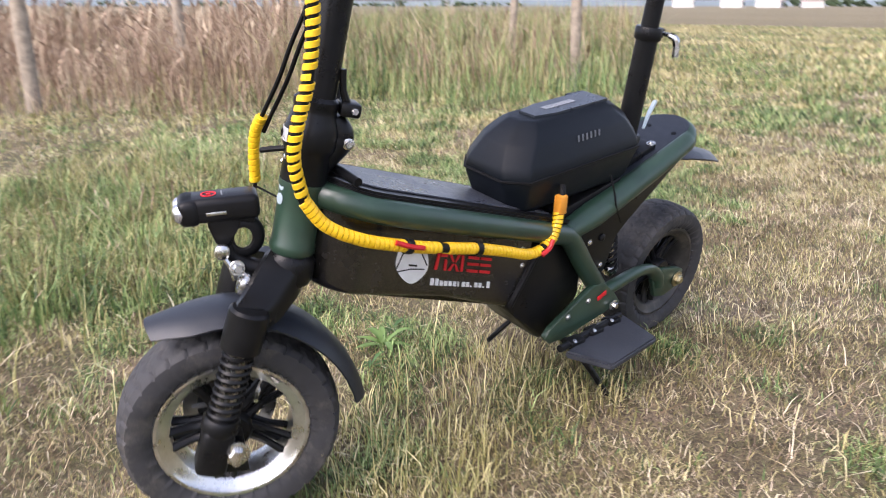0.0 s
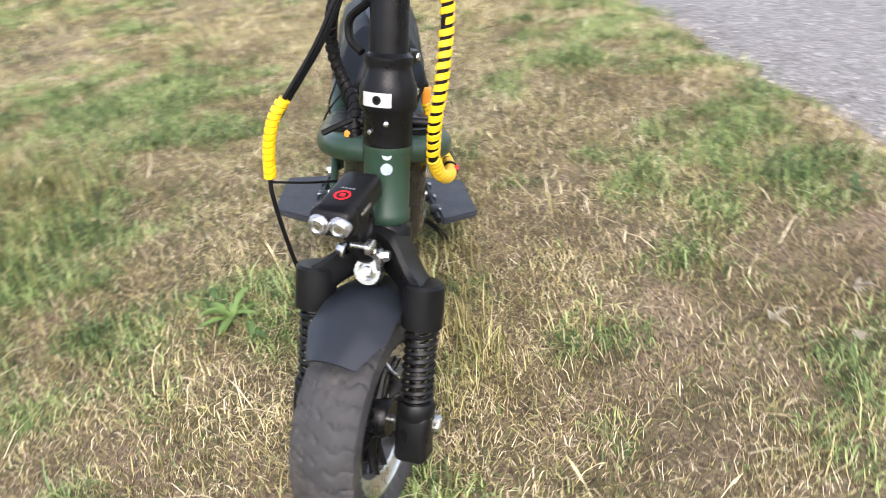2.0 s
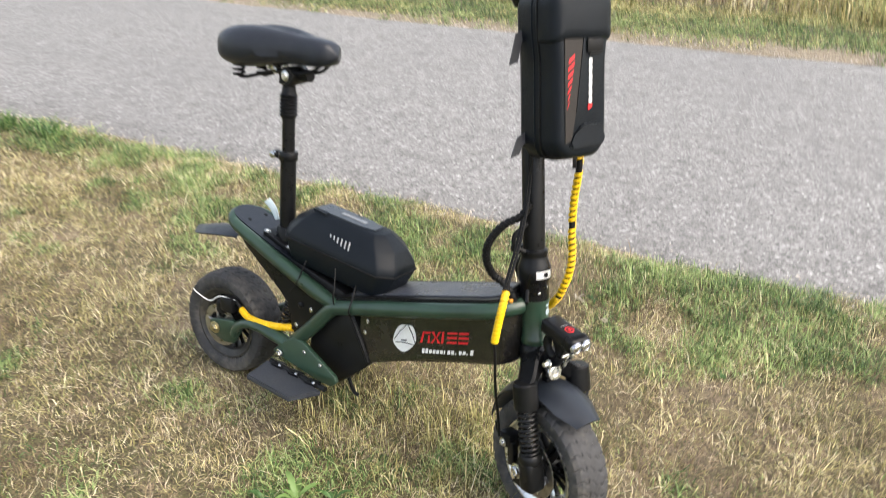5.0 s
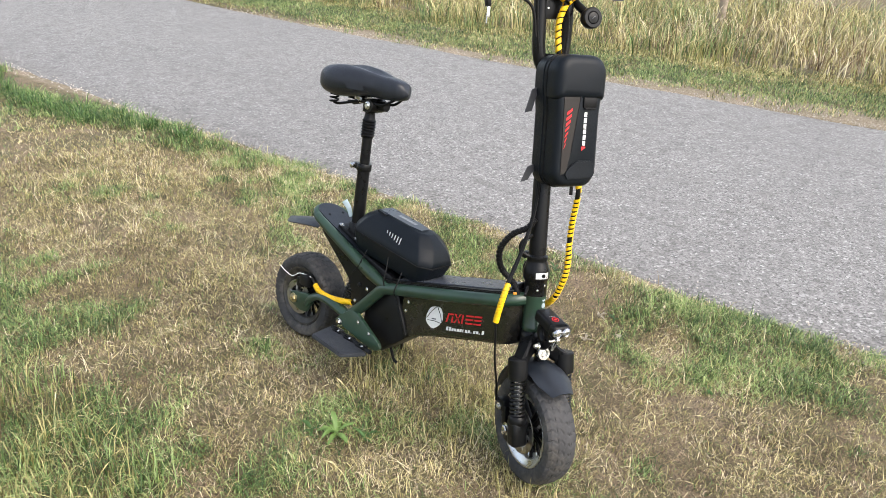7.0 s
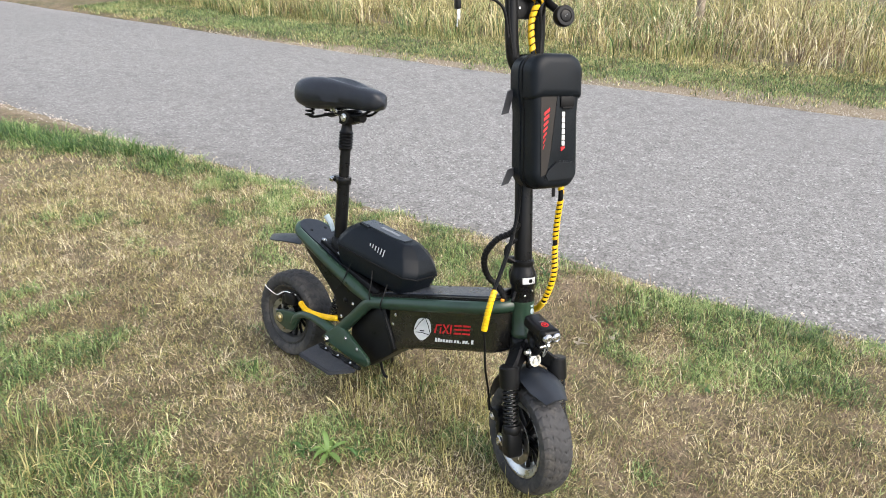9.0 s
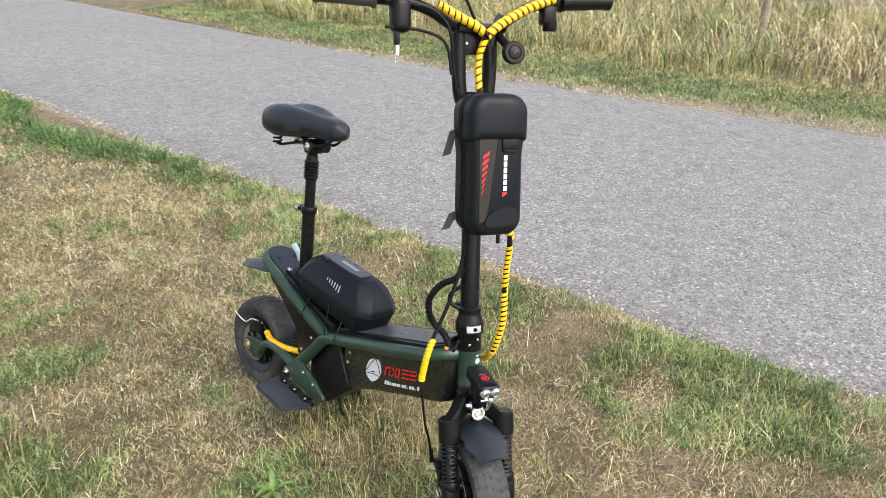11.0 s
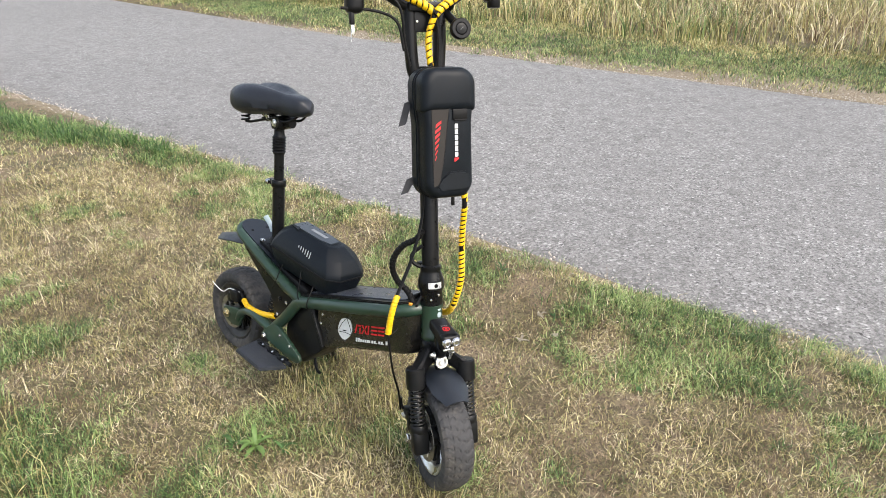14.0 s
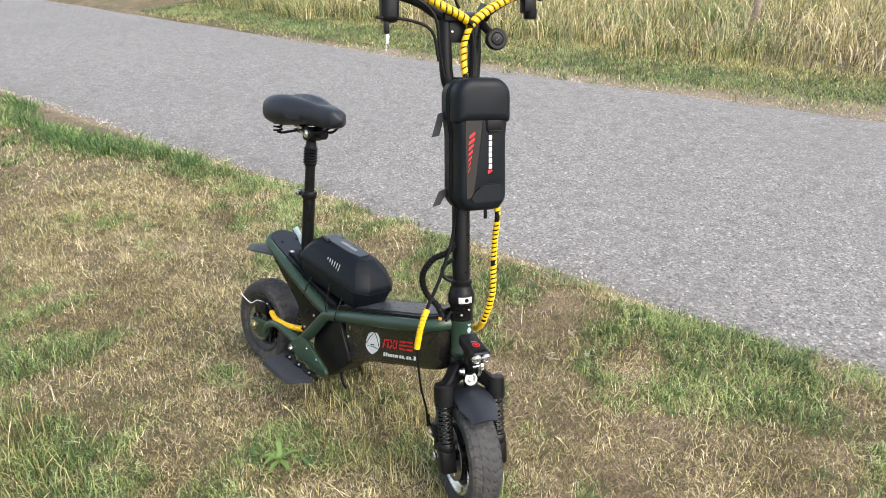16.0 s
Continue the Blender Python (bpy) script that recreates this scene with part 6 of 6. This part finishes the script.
# grass standing up under and beside the scooter, out of the way of feet
UNDER = ((0.50, -0.04, 0.26, 0.09), (0.30, 0.10, 0.22, 0.10), (0.62, 0.10, 0.14, 0.10), (0.86, -0.08, 0.10, 0.06))
# loose straws lying about, taller tufts
x, y = scatter(9000, -4.5, 3.5, -2.6, 1.4)
k = on_verge(x, y, -0.02)
x, y = x[k], y[k]
blades("loose_straw", x, y, rng.uniform(0.03, 0.11, len(x)), rng.uniform(0.0014, 0.0028, len(x)), rng.uniform(1.0, 1.5, len(x)), M_STRAW, "pale loose stalks lying on the verge", droop=0.2)
for px, py, az, length in ((1.28, 0.43, 0.55, 0.17), (0.86, 0.62, 2.2, 0.07), (0.80, 0.50, 2.0, 0.10), (-0.33, -0.40, 0.4, 0.14), (-0.30, -0.44, 0.0, 0.12), (-0.38, -0.45, 5.9, 0.12), (1.50, 0.60, 1.2, 0.10)):
    near_it = np.full(3, 1.0)
    blades("lying_straw", px + 0.012 * np.array([-1, 0, 1.0]), py + 0.010 * np.array([0.5, 0, -1.0]), length * np.array([0.7, 1.0, 0.6]), 0.0024 * near_it, 1.46 * near_it, M_BLEACHED, "long pale straw lying on the verge", droop=0.04, az=az + np.array([-0.9, 0, 0.7]), prof=ARCH)
tufts("green_tufts", 4200, -6.0, 5.0, -2.6, 1.5, 22, 0.026, (0.02, 0.058), 0.0026, (0.5, 1.35), M_LEAF, "green grass tufts", lambda a, b: on_verge(a, b, 0.01) & (rng.random(len(a)) < lushness(a, b) * 1.3 - 0.25))
tufts("straw_tufts", 1000, -5.4, 4.5, -2.6, 1.4, 13, 0.022, (0.025, 0.07), 0.0020, (0.7, 1.45), M_STRAW, "dry grass stalks in loose clumps", lambda a, b: on_verge(a, b, -0.05) & (rng.random(len(a)) < 0.8 - 0.5 * lushness(a, b)))
tufts("yellow_tufts", 2000, -5.4, 4.5, -2.8, 1.3, 20, 0.030, (0.022, 0.062), 0.0021, (0.6, 1.42), M_BLEACHED, "pale yellow grass tufts", lambda a, b: on_verge(a, b, -0.06) & (rng.random(len(a)) < 2.2 * vnoise(a, b, 2.6, 14) + 0.85 * ((a < -1.0) & (b < 0.45 + 0.06 * (a + 2))) - 1.0))

# longer green grass by the lane and in the foreground, with seed stalks
LANE_CLUMPS = ((-4.65, 0.47, 0.35, 0.08), (-4.23, 0.60, 0.30, 0.07), (-3.68, 0.48, 0.25, 0.06), (-3.19, 0.48, 0.30, 0.08), (-2.73, 0.58, 0.28, 0.09), (-2.45, 0.72, 0.24, 0.07), (-2.09, 0.77, 0.22, 0.06))
NEAR_CLUMPS = ((1.03, 0.30, 0.08, 0.06), (0.97, 0.74, 0.10, 0.06), (1.14, 0.86, 0.10, 0.05), (0.61, 0.87, 0.09, 0.05), (0.36, 1.05, 0.12, 0.06), (0.72, 1.05, 0.10, 0.05), (1.24, 1.06, 0.10, 0.05), (0.98, 0.92, 0.10, 0.05), (1.58, 0.63, 0.10, 0.06))
def near_any(a, b, table):
    k = np.zeros(len(a), bool)
    for cx, cy, rx, ry in table:
        k |= ((a - cx) / rx) ** 2 + ((b - cy) / ry) ** 2 < 1
    return k


tufts("long_green_tufts", 700, -5.0, -1.8, 0.38, 0.9, 16, 0.030, (0.04, 0.11), 0.0040, (0.3, 1.25), M_WEED, "dark green grass clumps at the lane's edge", lambda a, b: near_any(a, b, LANE_CLUMPS), droop=0.7, prof=ARCH)
tufts("green_tufts", 420, 0.2, 1.75, 0.2, 1.15, 14, 0.020, (0.025, 0.070), 0.0026, (0.3, 1.25), M_FRESH, "fresh green clumps in the dry verge", lambda a, b: near_any(a, b, NEAR_CLUMPS), droop=0.7, prof=ARCH)
tufts("half_dry_tufts", 190, 0.0, 1.0, -0.2, 0.25, 9, 0.022, (0.03, 0.085), 0.0020, (0.1, 0.9), M_OLIVE, "yellowing grass standing under the scooter", lambda a, b: near_any(a, b, UNDER), droop=0.6, prof=ARCH)
tufts("yellow_tufts", 220, 0.0, 1.0, -0.2, 0.25, 6, 0.022, (0.03, 0.080), 0.0018, (0.1, 0.9), M_BLEACHED, "pale grass standing under the scooter", lambda a, b: near_any(a, b, UNDER), droop=0.6, prof=ARCH)
FRONT_SPOTS = ((-0.03, -0.82, 0.50, 0.20), (0.30, -0.85, 0.4, 0.16), (0.75, -1.25, 0.7, 0.35))
tufts("long_green_tufts", 420, -5.2, -1.5, 0.3, 0.95, 30, 0.040, (0.05, 0.12), 0.0038, (0.8, 1.35), M_FRESH, "long drooping green grass tufts beside the lane", lambda a, b: near_any(a, b, LANE_CLUMPS) & (rng.random(len(a)) < 0.6), droop=0.4, prof=ARCH)
tufts("long_green_tufts", 480, -0.6, 1.5, -1.7, -0.55, 20, 0.030, (0.05, 0.12), 0.0028, (0.3, 1.2), M_LEAF, "long fresh green grass on the verge", lambda a, b: near_any(a, b, FRONT_SPOTS) & (rng.random(len(a)) < 0.6))
tufts("half_dry_tufts", 1400, -0.7, 1.6, -1.8, -0.5, 14, 0.030, (0.05, 0.13), 0.0024, (0.2, 1.1), M_OLIVE, "yellowing grass tufts on the verge", lambda a, b: near_any(a, b, FRONT_SPOTS) & (rng.random(len(a)) < 0.5))
tufts("seed_stalks", 620, -1.4, 1.7, -1.8, 0.9, 2, 0.012, (0.06, 0.15), 0.0022, (0.5, 1.35), M_BLEACHED, "pale seed stalks standing in the verge", lambda a, b: (rng.random(len(a)) < 0.22 + 0.78 * near_any(a, b, FRONT_SPOTS)) & on_verge(a, b, -0.1), prof=SEED, droop=0.4)

SOUTH_SPOTS = ((0.95, -0.95, 0.42, 0.30), (0.55, -1.75, 0.75, 0.45), (1.35, -1.55, 0.40, 0.35), (1.15, -0.55, 0.16, 0.14))
tufts("long_green_tufts", 400, -0.3, 1.8, -2.3, -0.4, 18, 0.040, (0.06, 0.17), 0.0030, (0.2, 1.1), M_LEAF, "long green grass left unmown on the verge", lambda a, b: near_any(a, b, SOUTH_SPOTS) & (rng.random(len(a)) < 0.75), droop=0.6, prof=ARCH)
tufts("half_dry_tufts", 800, -0.3, 1.8, -2.3, -0.4, 16, 0.040, (0.06, 0.18), 0.0026, (0.2, 1.0), M_OLIVE, "long yellowing grass left unmown on the verge", lambda a, b: near_any(a, b, SOUTH_SPOTS) & (rng.random(len(a)) < 0.6), droop=0.6, prof=ARCH)
tufts("straw_tufts", 300, -0.3, 1.8, -2.3, -0.4, 5, 0.040, (0.12, 0.28), 0.0026, (0.2, 0.9), M_TALL, "brown dry stalks in the unmown grass", lambda a, b: near_any(a, b, SOUTH_SPOTS) & (rng.random(len(a)) < 0.5), droop=0.5, prof=SEED)

# far verge: mown strip, then long grass up to the fence
def far_side(a, b, lo, hi):
    d = b - far_np(a)
    return (d > lo + 0.34 * (vnoise(a, b, 1.6, 40) - 0.4) + 0.26 * (vnoise(a, b, 6.0, 41) - 0.5)) & (d < hi)


x, y = scatter(115000, -9, 4.5, 0.0, 1.45)
y = y + far_np(x)
k = far_side(x, y, -0.04, 1.45)
x, y = x[k], y[k]
d = y - far_np(x)
u = rng.random(len(x)) + 0.5 * (vnoise(x, y, 2.0, 43) - 0.5) + 0.3 * (vnoise(x, y, 7.0, 44) - 0.5) + 0.45 * np.exp(-(d / 0.15) ** 2) + 0.45 * np.clip((d - 0.75) / 0.4, 0, 1)
thin = (rng.random(len(x)) < np.clip(0.25 + d / 0.35, 0, 1)) & (rng.random(len(x)) < 0.35 + 1.1 * vnoise(x, y, 5.0, 45))
for name, lo, hi, mat, lab in (("green_grass", -9, 0.80, M_FRESH, "mown green strip beside the lane"), ("half_dry_grass", 0.80, 1.05, M_OLIVE, "mown yellowing strip beside the lane"), ("yellow_grass", 1.05, 9, M_BLEACHED, "dry pale grass along the lane")):
    q = (u >= lo) & (u < hi) & thin
    n = int(q.sum())
    blades(name, x[q], y[q], rng.uniform(0.025, 0.065, n), rng.uniform(0.0040, 0.0068, n), rng.uniform(0.5, 1.4, n), mat, lab)


def far_lone(a, b):
    d = b - far_np(a)
    return (d > -0.02) & (d < 0.16) & (rng.random(len(a)) < 0.5)


tufts("green_tufts", 700, -8.0, 3.5, 3.4, 5.2, 26, 0.035, (0.03, 0.075), 0.005, (0.5, 1.35), M_FRESH, "low green tufts at the far lane edge", far_lone)


def far_long(a, b, need, seed):
    """Clumps of long grass past the mown strip, thinning out beyond the fence."""
    dd = b - far_np(a)
    return (dd > 1.05 + 0.5 * (vnoise(a, b, 1.6, 47) - 0.5)) & (rng.random(len(a)) < np.clip(need * (0.05 + 3.4 * np.clip(vnoise(a, b, 0.9, seed) - 0.22, 0, 1) * vnoise(a, b, 3.2, seed + 1)), 0, 1) * np.clip(1.9 - 0.3 * dd, 0.25, 1))


for mat, seed in ((M_STRAW, 48), (M_BLEACHED, 56)):
    tufts("long_grass", 2500, -14, 5.0, 4.4, 10.5, 12, 0.06, (0.16, 0.44), 0.0066, (0.3, 1.1), mat, "long dry grass arching along the fence", lambda a, b: far_long(a, b, 0.8, seed), droop=0.5, prof=ARCH)
tufts("long_grass", 4000, -14, 5.0, 4.4, 10.5, 11, 0.06, (0.14, 0.38), 0.0068, (0.3, 1.1), M_OLIVE, "long half-dry grass along the fence", lambda a, b: far_long(a, b, 0.8, 50), droop=0.5, prof=ARCH)
tufts("long_grass", 5200, -14, 5.0, 4.4, 10.5, 11, 0.06, (0.12, 0.38), 0.0068, (0.3, 1.1), M_FRESH, "long green grass along the fence", lambda a, b: far_long(a, b, 0.9, 52), droop=0.5, prof=ARCH)
tufts("seed_stalks", 3600, -14, 5.0, 4.4, 9.5, 3, 0.05, (0.22, 0.52), 0.0085, (0.2, 1.1), M_BLEACHED, "pale seeding stalks along the fence", lambda a, b: far_long(a, b, 0.7, 54), prof=SEED, droop=0.5)
x, y = scatter(45000, -14, 5.0, 4.8, 11)
k = (y - far_np(x) > 0.9) & (rng.random(len(x)) < 0.7)
blades("half_dry_grass", x[k], y[k], rng.uniform(0.05, 0.13, k.sum()), rng.uniform(0.005, 0.009, k.sum()), rng.uniform(0.4, 1.4, k.sum()), M_OLIVE, "matted grass below the long stalks")

# rough ground and long grass beyond the near verge
x, y = scatter(350000, -22, 9.0, -22, -1.4)
r = np.hypot(x - 1.2, y - 0.8)
k = (rng.random(len(x)) < np.clip(7.0 / r, 0, 1) ** 1.2) & ((y < -3.0) | ((x < -1.6) & (y < -2.0)) | (x < -4.2) | ((y < -2.0) & (rng.random(len(x)) < 0.4)) | (((x < -1.0) | (x > 1.6)) & (rng.random(len(x)) < 0.6)))
x, y, r = x[k], y[k], r[k]
side = (x * 0.58 + y * 0.81) + 3.25 + 0.7 * (vnoise(x, y, 0.8, 61) - 0.5) + 0.3 * (vnoise(x, y, 3.0, 64) - 0.5)     # below zero: past the mown edge
track = np.clip(0.5 + (0.81 * (y - 0.81) - 0.587 * (x - 1.21) + 0.5 * (vnoise(x, y, 0.8, 69) - 0.5)) / 0.5, 0, 1)       # the mown way runs on to the south-west
n = len(x)
longish = (side < 0) & (rng.random(n) > track) & (rng.random(n) < 0.45 + 1.1 * vnoise(x, y, 2.2, 65))
south = np.clip(((x - 1.2) - 0.618 * (y - 0.8)) / 1.2 + 0.5 + 1.6 * (vnoise(x, y, 0.9, 66) - 0.5), 0, 1)           # a reddish seeding stand to the south
fringe = np.exp(-(side / 0.6) ** 2)
u = rng.random(n) * 0.8 + 0.5 * (vnoise(x, y, 0.7, 63) - 0.5) + 0.30 * fringe + 0.62 * (0.6 - south)
hs = np.where(longish, rng.uniform(0.10, 0.46, n) * (0.35 + 1.1 * vnoise(x, y, 0.8, 62)) * (1 - 0.60 * fringe) * (1.55 - 0.25 * south), rng.uniform(0.03, 0.09, n))
v = rng.random(n) + 0.9 * (vnoise(x, y, 0.9, 67) - 0.5) + 0.5 * (vnoise(x, y, 3.0, 68) - 0.5)
for name, q, mat, lab in (("long_grass", longish & (u < 0.62), M_TALL, "long reddish dry grass at the field edge"), ("long_grass", longish & (u >= 0.62) & (u < 0.86), M_OLIVE, "long half-dry grass at the field edge"), ("long_grass", longish & (u >= 0.86), M_LEAF, "long green grass at the field edge"),
                          ("yellow_grass", ~longish & (v < 0.38), M_BLEACHED, "mown pale grass by the field"), ("half_dry_grass", ~longish & (v >= 0.38) & (v < 0.75), M_OLIVE, "mown yellowing grass by the field"), ("green_grass", ~longish & (v >= 0.75), M_LEAF, "mown green grass by the field")):
    m_ = int(q.sum())
    blades(name, x[q], y[q], hs[q], rng.uniform(0.004, 0.008, m_) * np.clip(r[q] / 5, 0.8, 2), rng.uniform(0.05, 1.1, m_), mat, lab)
q = longish & (south > 0.4) & (side < -0.25) & (rng.random(n) < 0.16)
m_ = int(q.sum())
blades("seed_stalks", x[q], y[q], hs[q] * rng.uniform(1.1, 1.6, m_), rng.uniform(0.010, 0.018, m_) * np.clip(r[q] / 7, 0.8, 2), rng.uniform(0.05, 0.7, m_), M_TALL, "reddish seeding stalks at the field edge", droop=0.6, prof=SEED)


# ---- weeds, stones ----
def weed(x, y, size, n, turn):
    bm = bmesh.new()
    for i in range(n):
        a = turn + 2 * math.pi * i / n + rng.uniform(-0.9, 0.9)
        ln = size * rng.uniform(0.35, 1.15)
        up = rng.uniform(0.2, 1.5)
        prev = None
        for k in range(6):
            t = k / 5
            w = ln * 0.11 * (math.sin(math.pi * min(0.98, 0.08 + 0.9 * t)) + 0.25 * math.sin(t * 17) * (1 - t))
            c = Vector((math.cos(a) * ln * t, math.sin(a) * ln * t, ln * up * (t - 0.75 * t * t)))
            w = w if k else 0.0
            sd = Vector((-math.sin(a), math.cos(a), 0)) * w
            row = [bm.verts.new(c - sd + Vector((0, 0, w * 0.35))), bm.verts.new(c), bm.verts.new(c + sd + Vector((0, 0, w * 0.35)))]
            if prev:
                for q in range(2):
                    bm.faces.new((prev[q], prev[q + 1], row[q + 1], row[q]))
            prev = row
    bmesh.ops.remove_doubles(bm, verts=bm.verts, dist=1e-5)
    ob = new("weed", finish(bm, "weed", M_WEED, 60))
    ob.location = (x, y, ground_z(x, y) + 0.008)
    tagged(ob, "low broad-leaved green weed in the dry grass", "weed", "weeds in the verge")


for x, y, s, n in ((0.43, -0.25, 0.055, 17), (0.49, -0.21, 0.036, 11), (0.38, -0.29, 0.034, 10), (1.02, 0.66, 0.032, 7), (0.30, 0.92, 0.045, 9), (0.62, 0.80, 0.04, 8)):
    weed(x, y, s, n, rng.uniform(0, 6))


def dead_leaf(x, y, s, turn):
    """Shrivelled lobes curling away from one stalk."""
    bm = bmesh.new()
    for lobe in range(6):
        a = radians(-75 + 30 * lobe + 9 * math.sin(5 * lobe + turn))
        ln = s * (0.55 + 0.22 * math.sin(2.3 * lobe + turn))
        prev = None
        for i in range(5):
            t = i / 4
            w = ln * 0.15 * math.sin(math.pi * min(0.97, 0.06 + t)) * (1 + 0.35 * math.sin(11 * t + lobe))
            c = Vector((math.cos(a + 0.5 * t) * ln * t, math.sin(a + 0.5 * t) * ln * t, 0.004 + ln * 0.30 * math.sin(2.6 * t)))
            sd = Vector((-math.sin(a), math.cos(a), 0)) * w
            row = [bm.verts.new(c - sd + Vector((0, 0, w * 0.9))), bm.verts.new(c), bm.verts.new(c + sd + Vector((0, 0, w * 0.6)))]
            if prev:
                for k in range(2):
                    bm.faces.new((prev[k], prev[k + 1], row[k + 1], row[k]))
            prev = row
    bmesh.ops.solidify(bm, geom=bm.faces[:], thickness=0.0008)
    ob = new("dead_leaf", finish(bm, "dead_leaf", M_DEAD, 60))
    ob.matrix_world = pose(x, y, ground_z(x, y) + 0.014, 0, 0, turn)
    tagged(ob, "curled grey-brown dead leaf lying in the grass", "leaf", "dead leaves")


for x, y, s, a in ((0.585, 0.755, 0.046, 20), (0.630, 0.600, 0.046, 70), (0.700, 0.700, 0.030, 130)):
    dead_leaf(x, y, s, a)


def stones():
    bm = bmesh.new()
    x = rng.uniform(-6, 3.0, 3000)
    off = rng.normal(0.0, 0.07, 3000)
    farside = rng.random(3000) < 0.55
    for a, o, f in zip(x, off, farside):
        b = (far_edge(a) + abs(o) - 0.03) if f else (near_edge(a) + o * 0.8)
        s = rng.uniform(0.002, 0.0075)
        z = max(ground_z(a, b), -0.034)
        m = Matrix.Translation((a, b, z + s * 0.3)) @ Euler(rng.uniform(0, 6, 3)).to_matrix().to_4x4() @ Matrix.Diagonal((s, s * rng.uniform(0.6, 1), s * rng.uniform(0.4, 0.8), 1))
        bmesh.ops.create_icosphere(bm, subdivisions=1, radius=1.0, matrix=m)
    tagged(new("loose_chippings", finish(bm, "loose_chippings", M_STONE, 30)), "loose pale chippings along the crumbling lane edges", "stones", kind="stuff")


stones()


# ---- fence posts, far things ----
def fence_post(x, y, h, w, lean):
    bm = bmesh.new()
    rows = []
    for i in range(9):
        t = i / 8
        rows.append([bm.verts.new(((w / 2) * (1 + 0.08 * noise.noise((x, t * 4, k))) * math.cos(a), (w / 2) * (1 + 0.1 * noise.noise((y, t * 4, k))) * math.sin(a), h * t)) for k, a in enumerate(2 * math.pi * j / 10 for j in range(10))])
    for a, b in zip(rows, rows[1:]):
        for k in range(10):
            bm.faces.new((a[k], a[(k + 1) % 10], b[(k + 1) % 10], b[k]))
    bm.faces.new(rows[-1])
    ob = new("fence_post", finish(bm, "fence_post", M_WOOD, 50))
    ob.matrix_world = pose(x, y, ground_z(x, y) - 0.01, lean[0], lean[1], 0)
    tagged(ob, "weathered grey wooden fence post in long grass", "fence post", "fence posts")


for x, y, h, w, lean in ((-3.67, -3.17, 1.15, 0.085, (1, 1)), (-5.29, -5.41, 1.15, 0.085, (0, -1)), (-1.53, -5.63, 1.15, 0.09, (0, 1)), (-3.6, -6.4, 1.15, 0.085, (0, 0)), (0.0, -4.25, 1.15, 0.09, (1, 0)), (-1.79, 7.1, 1.15, 0.09, (4, 3)), (-7.6, 7.0, 1.15, 0.09, (0, 1))):
    fence_post(x, y, h, w, lean)


def house(x, y, w, d, h, turn, wall_mat, roof_mat, n_win):
    root = new("house")
    root.matrix_world = pose(x, y, -0.2, 0, 0, turn)
    tagged(root, "distant pale farm building with a pitched roof beyond the field", "house", "far buildings")
    part("wall", box(w, d, h, 0, pose(0, 0, h / 2)), wall_mat, root, "", 0)
    part("roof", plate([(-w / 2 - 0.4, h), (w / 2 + 0.4, h), (w / 2 * 0.9, h + d * 0.32), (-w / 2 * 0.9, h + d * 0.32)], -d / 2 - 0.3, d / 2 + 0.3), roof_mat, root, "", 0)
    for k in range(n_win):
        part("window", box(1.1, 0.2, 1.2, 0, pose(-w / 2 + w * (k + 0.5) / n_win, d / 2 + 0.02, h * 0.55)), M_GLASS_FAR, root, "", 0)
        part("window", box(1.1, 0.2, 1.2, 0, pose(-w / 2 + w * (k + 0.5) / n_win, -d / 2 - 0.02, h * 0.55)), M_GLASS_FAR, root, "", 0)


for x, y, w, d, h, turn, wm, rm, nw in ((-252, -158, 10, 7, 3.2, 30, M_WALL, M_SLATE, 3), (-257, -142, 12, 7, 3.0, 25, M_WALL, M_SLATE, 4), (-268, -134, 14, 8, 3.0, 20, M_WALL, M_ROOF, 4), (-280, -125, 9, 7, 2.6, 28, M_WALL, M_ROOF, 3)):
    house(x, y, w, d, h, turn, wm, rm, nw)


def far_trees(name, cx, cy, along, count, spread, hgt, seed):
    r = np.random.default_rng(seed)
    bm = bmesh.new()
    for k in range(count):
        t = r.uniform(-0.5, 0.5) * spread
        px, py = cx + along[0] * t, cy + along[1] * t
        hh = hgt * r.uniform(0.5, 1.1)
        for q in range(9):
            s = hh * r.uniform(0.14, 0.30)
            m = Matrix.Translation((px + r.normal(0, hh * 0.35), py + r.normal(0, hh * 0.35), hh * r.uniform(0.2, 0.8))) @ Matrix.Diagonal((s, s, s * r.uniform(0.6, 1.0), 1))
            bmesh.ops.create_icosphere(bm, subdivisions=1, radius=1.0, matrix=m)
    for v in bm.verts:
        v.co += Vector(noise.noise_vector(v.co * 0.6)) * 0.5
    tagged(new(name, finish(bm, name, M_TREE, 0)), "dark hedge and trees on the far side of the field", "trees", kind="stuff")


far_trees("far_hedge", -330, -125, (0.3, -0.95), 40, 70, 3.6, 3)
far_trees("far_hedge", -205, -330, (0.87, -0.5), 60, 240, 3.0, 4)


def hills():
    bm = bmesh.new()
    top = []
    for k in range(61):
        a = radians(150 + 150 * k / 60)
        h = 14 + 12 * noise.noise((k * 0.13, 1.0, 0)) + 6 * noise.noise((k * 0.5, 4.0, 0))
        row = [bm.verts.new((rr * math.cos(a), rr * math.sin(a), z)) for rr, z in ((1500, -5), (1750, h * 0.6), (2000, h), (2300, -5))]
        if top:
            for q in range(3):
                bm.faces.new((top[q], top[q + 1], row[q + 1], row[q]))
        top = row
    tagged(new("hills", finish(bm, "hills", M_HILL_HAZED, 60)), "low hills on the horizon with blue-grey haze painted in", "hills", kind="structure")


hills()
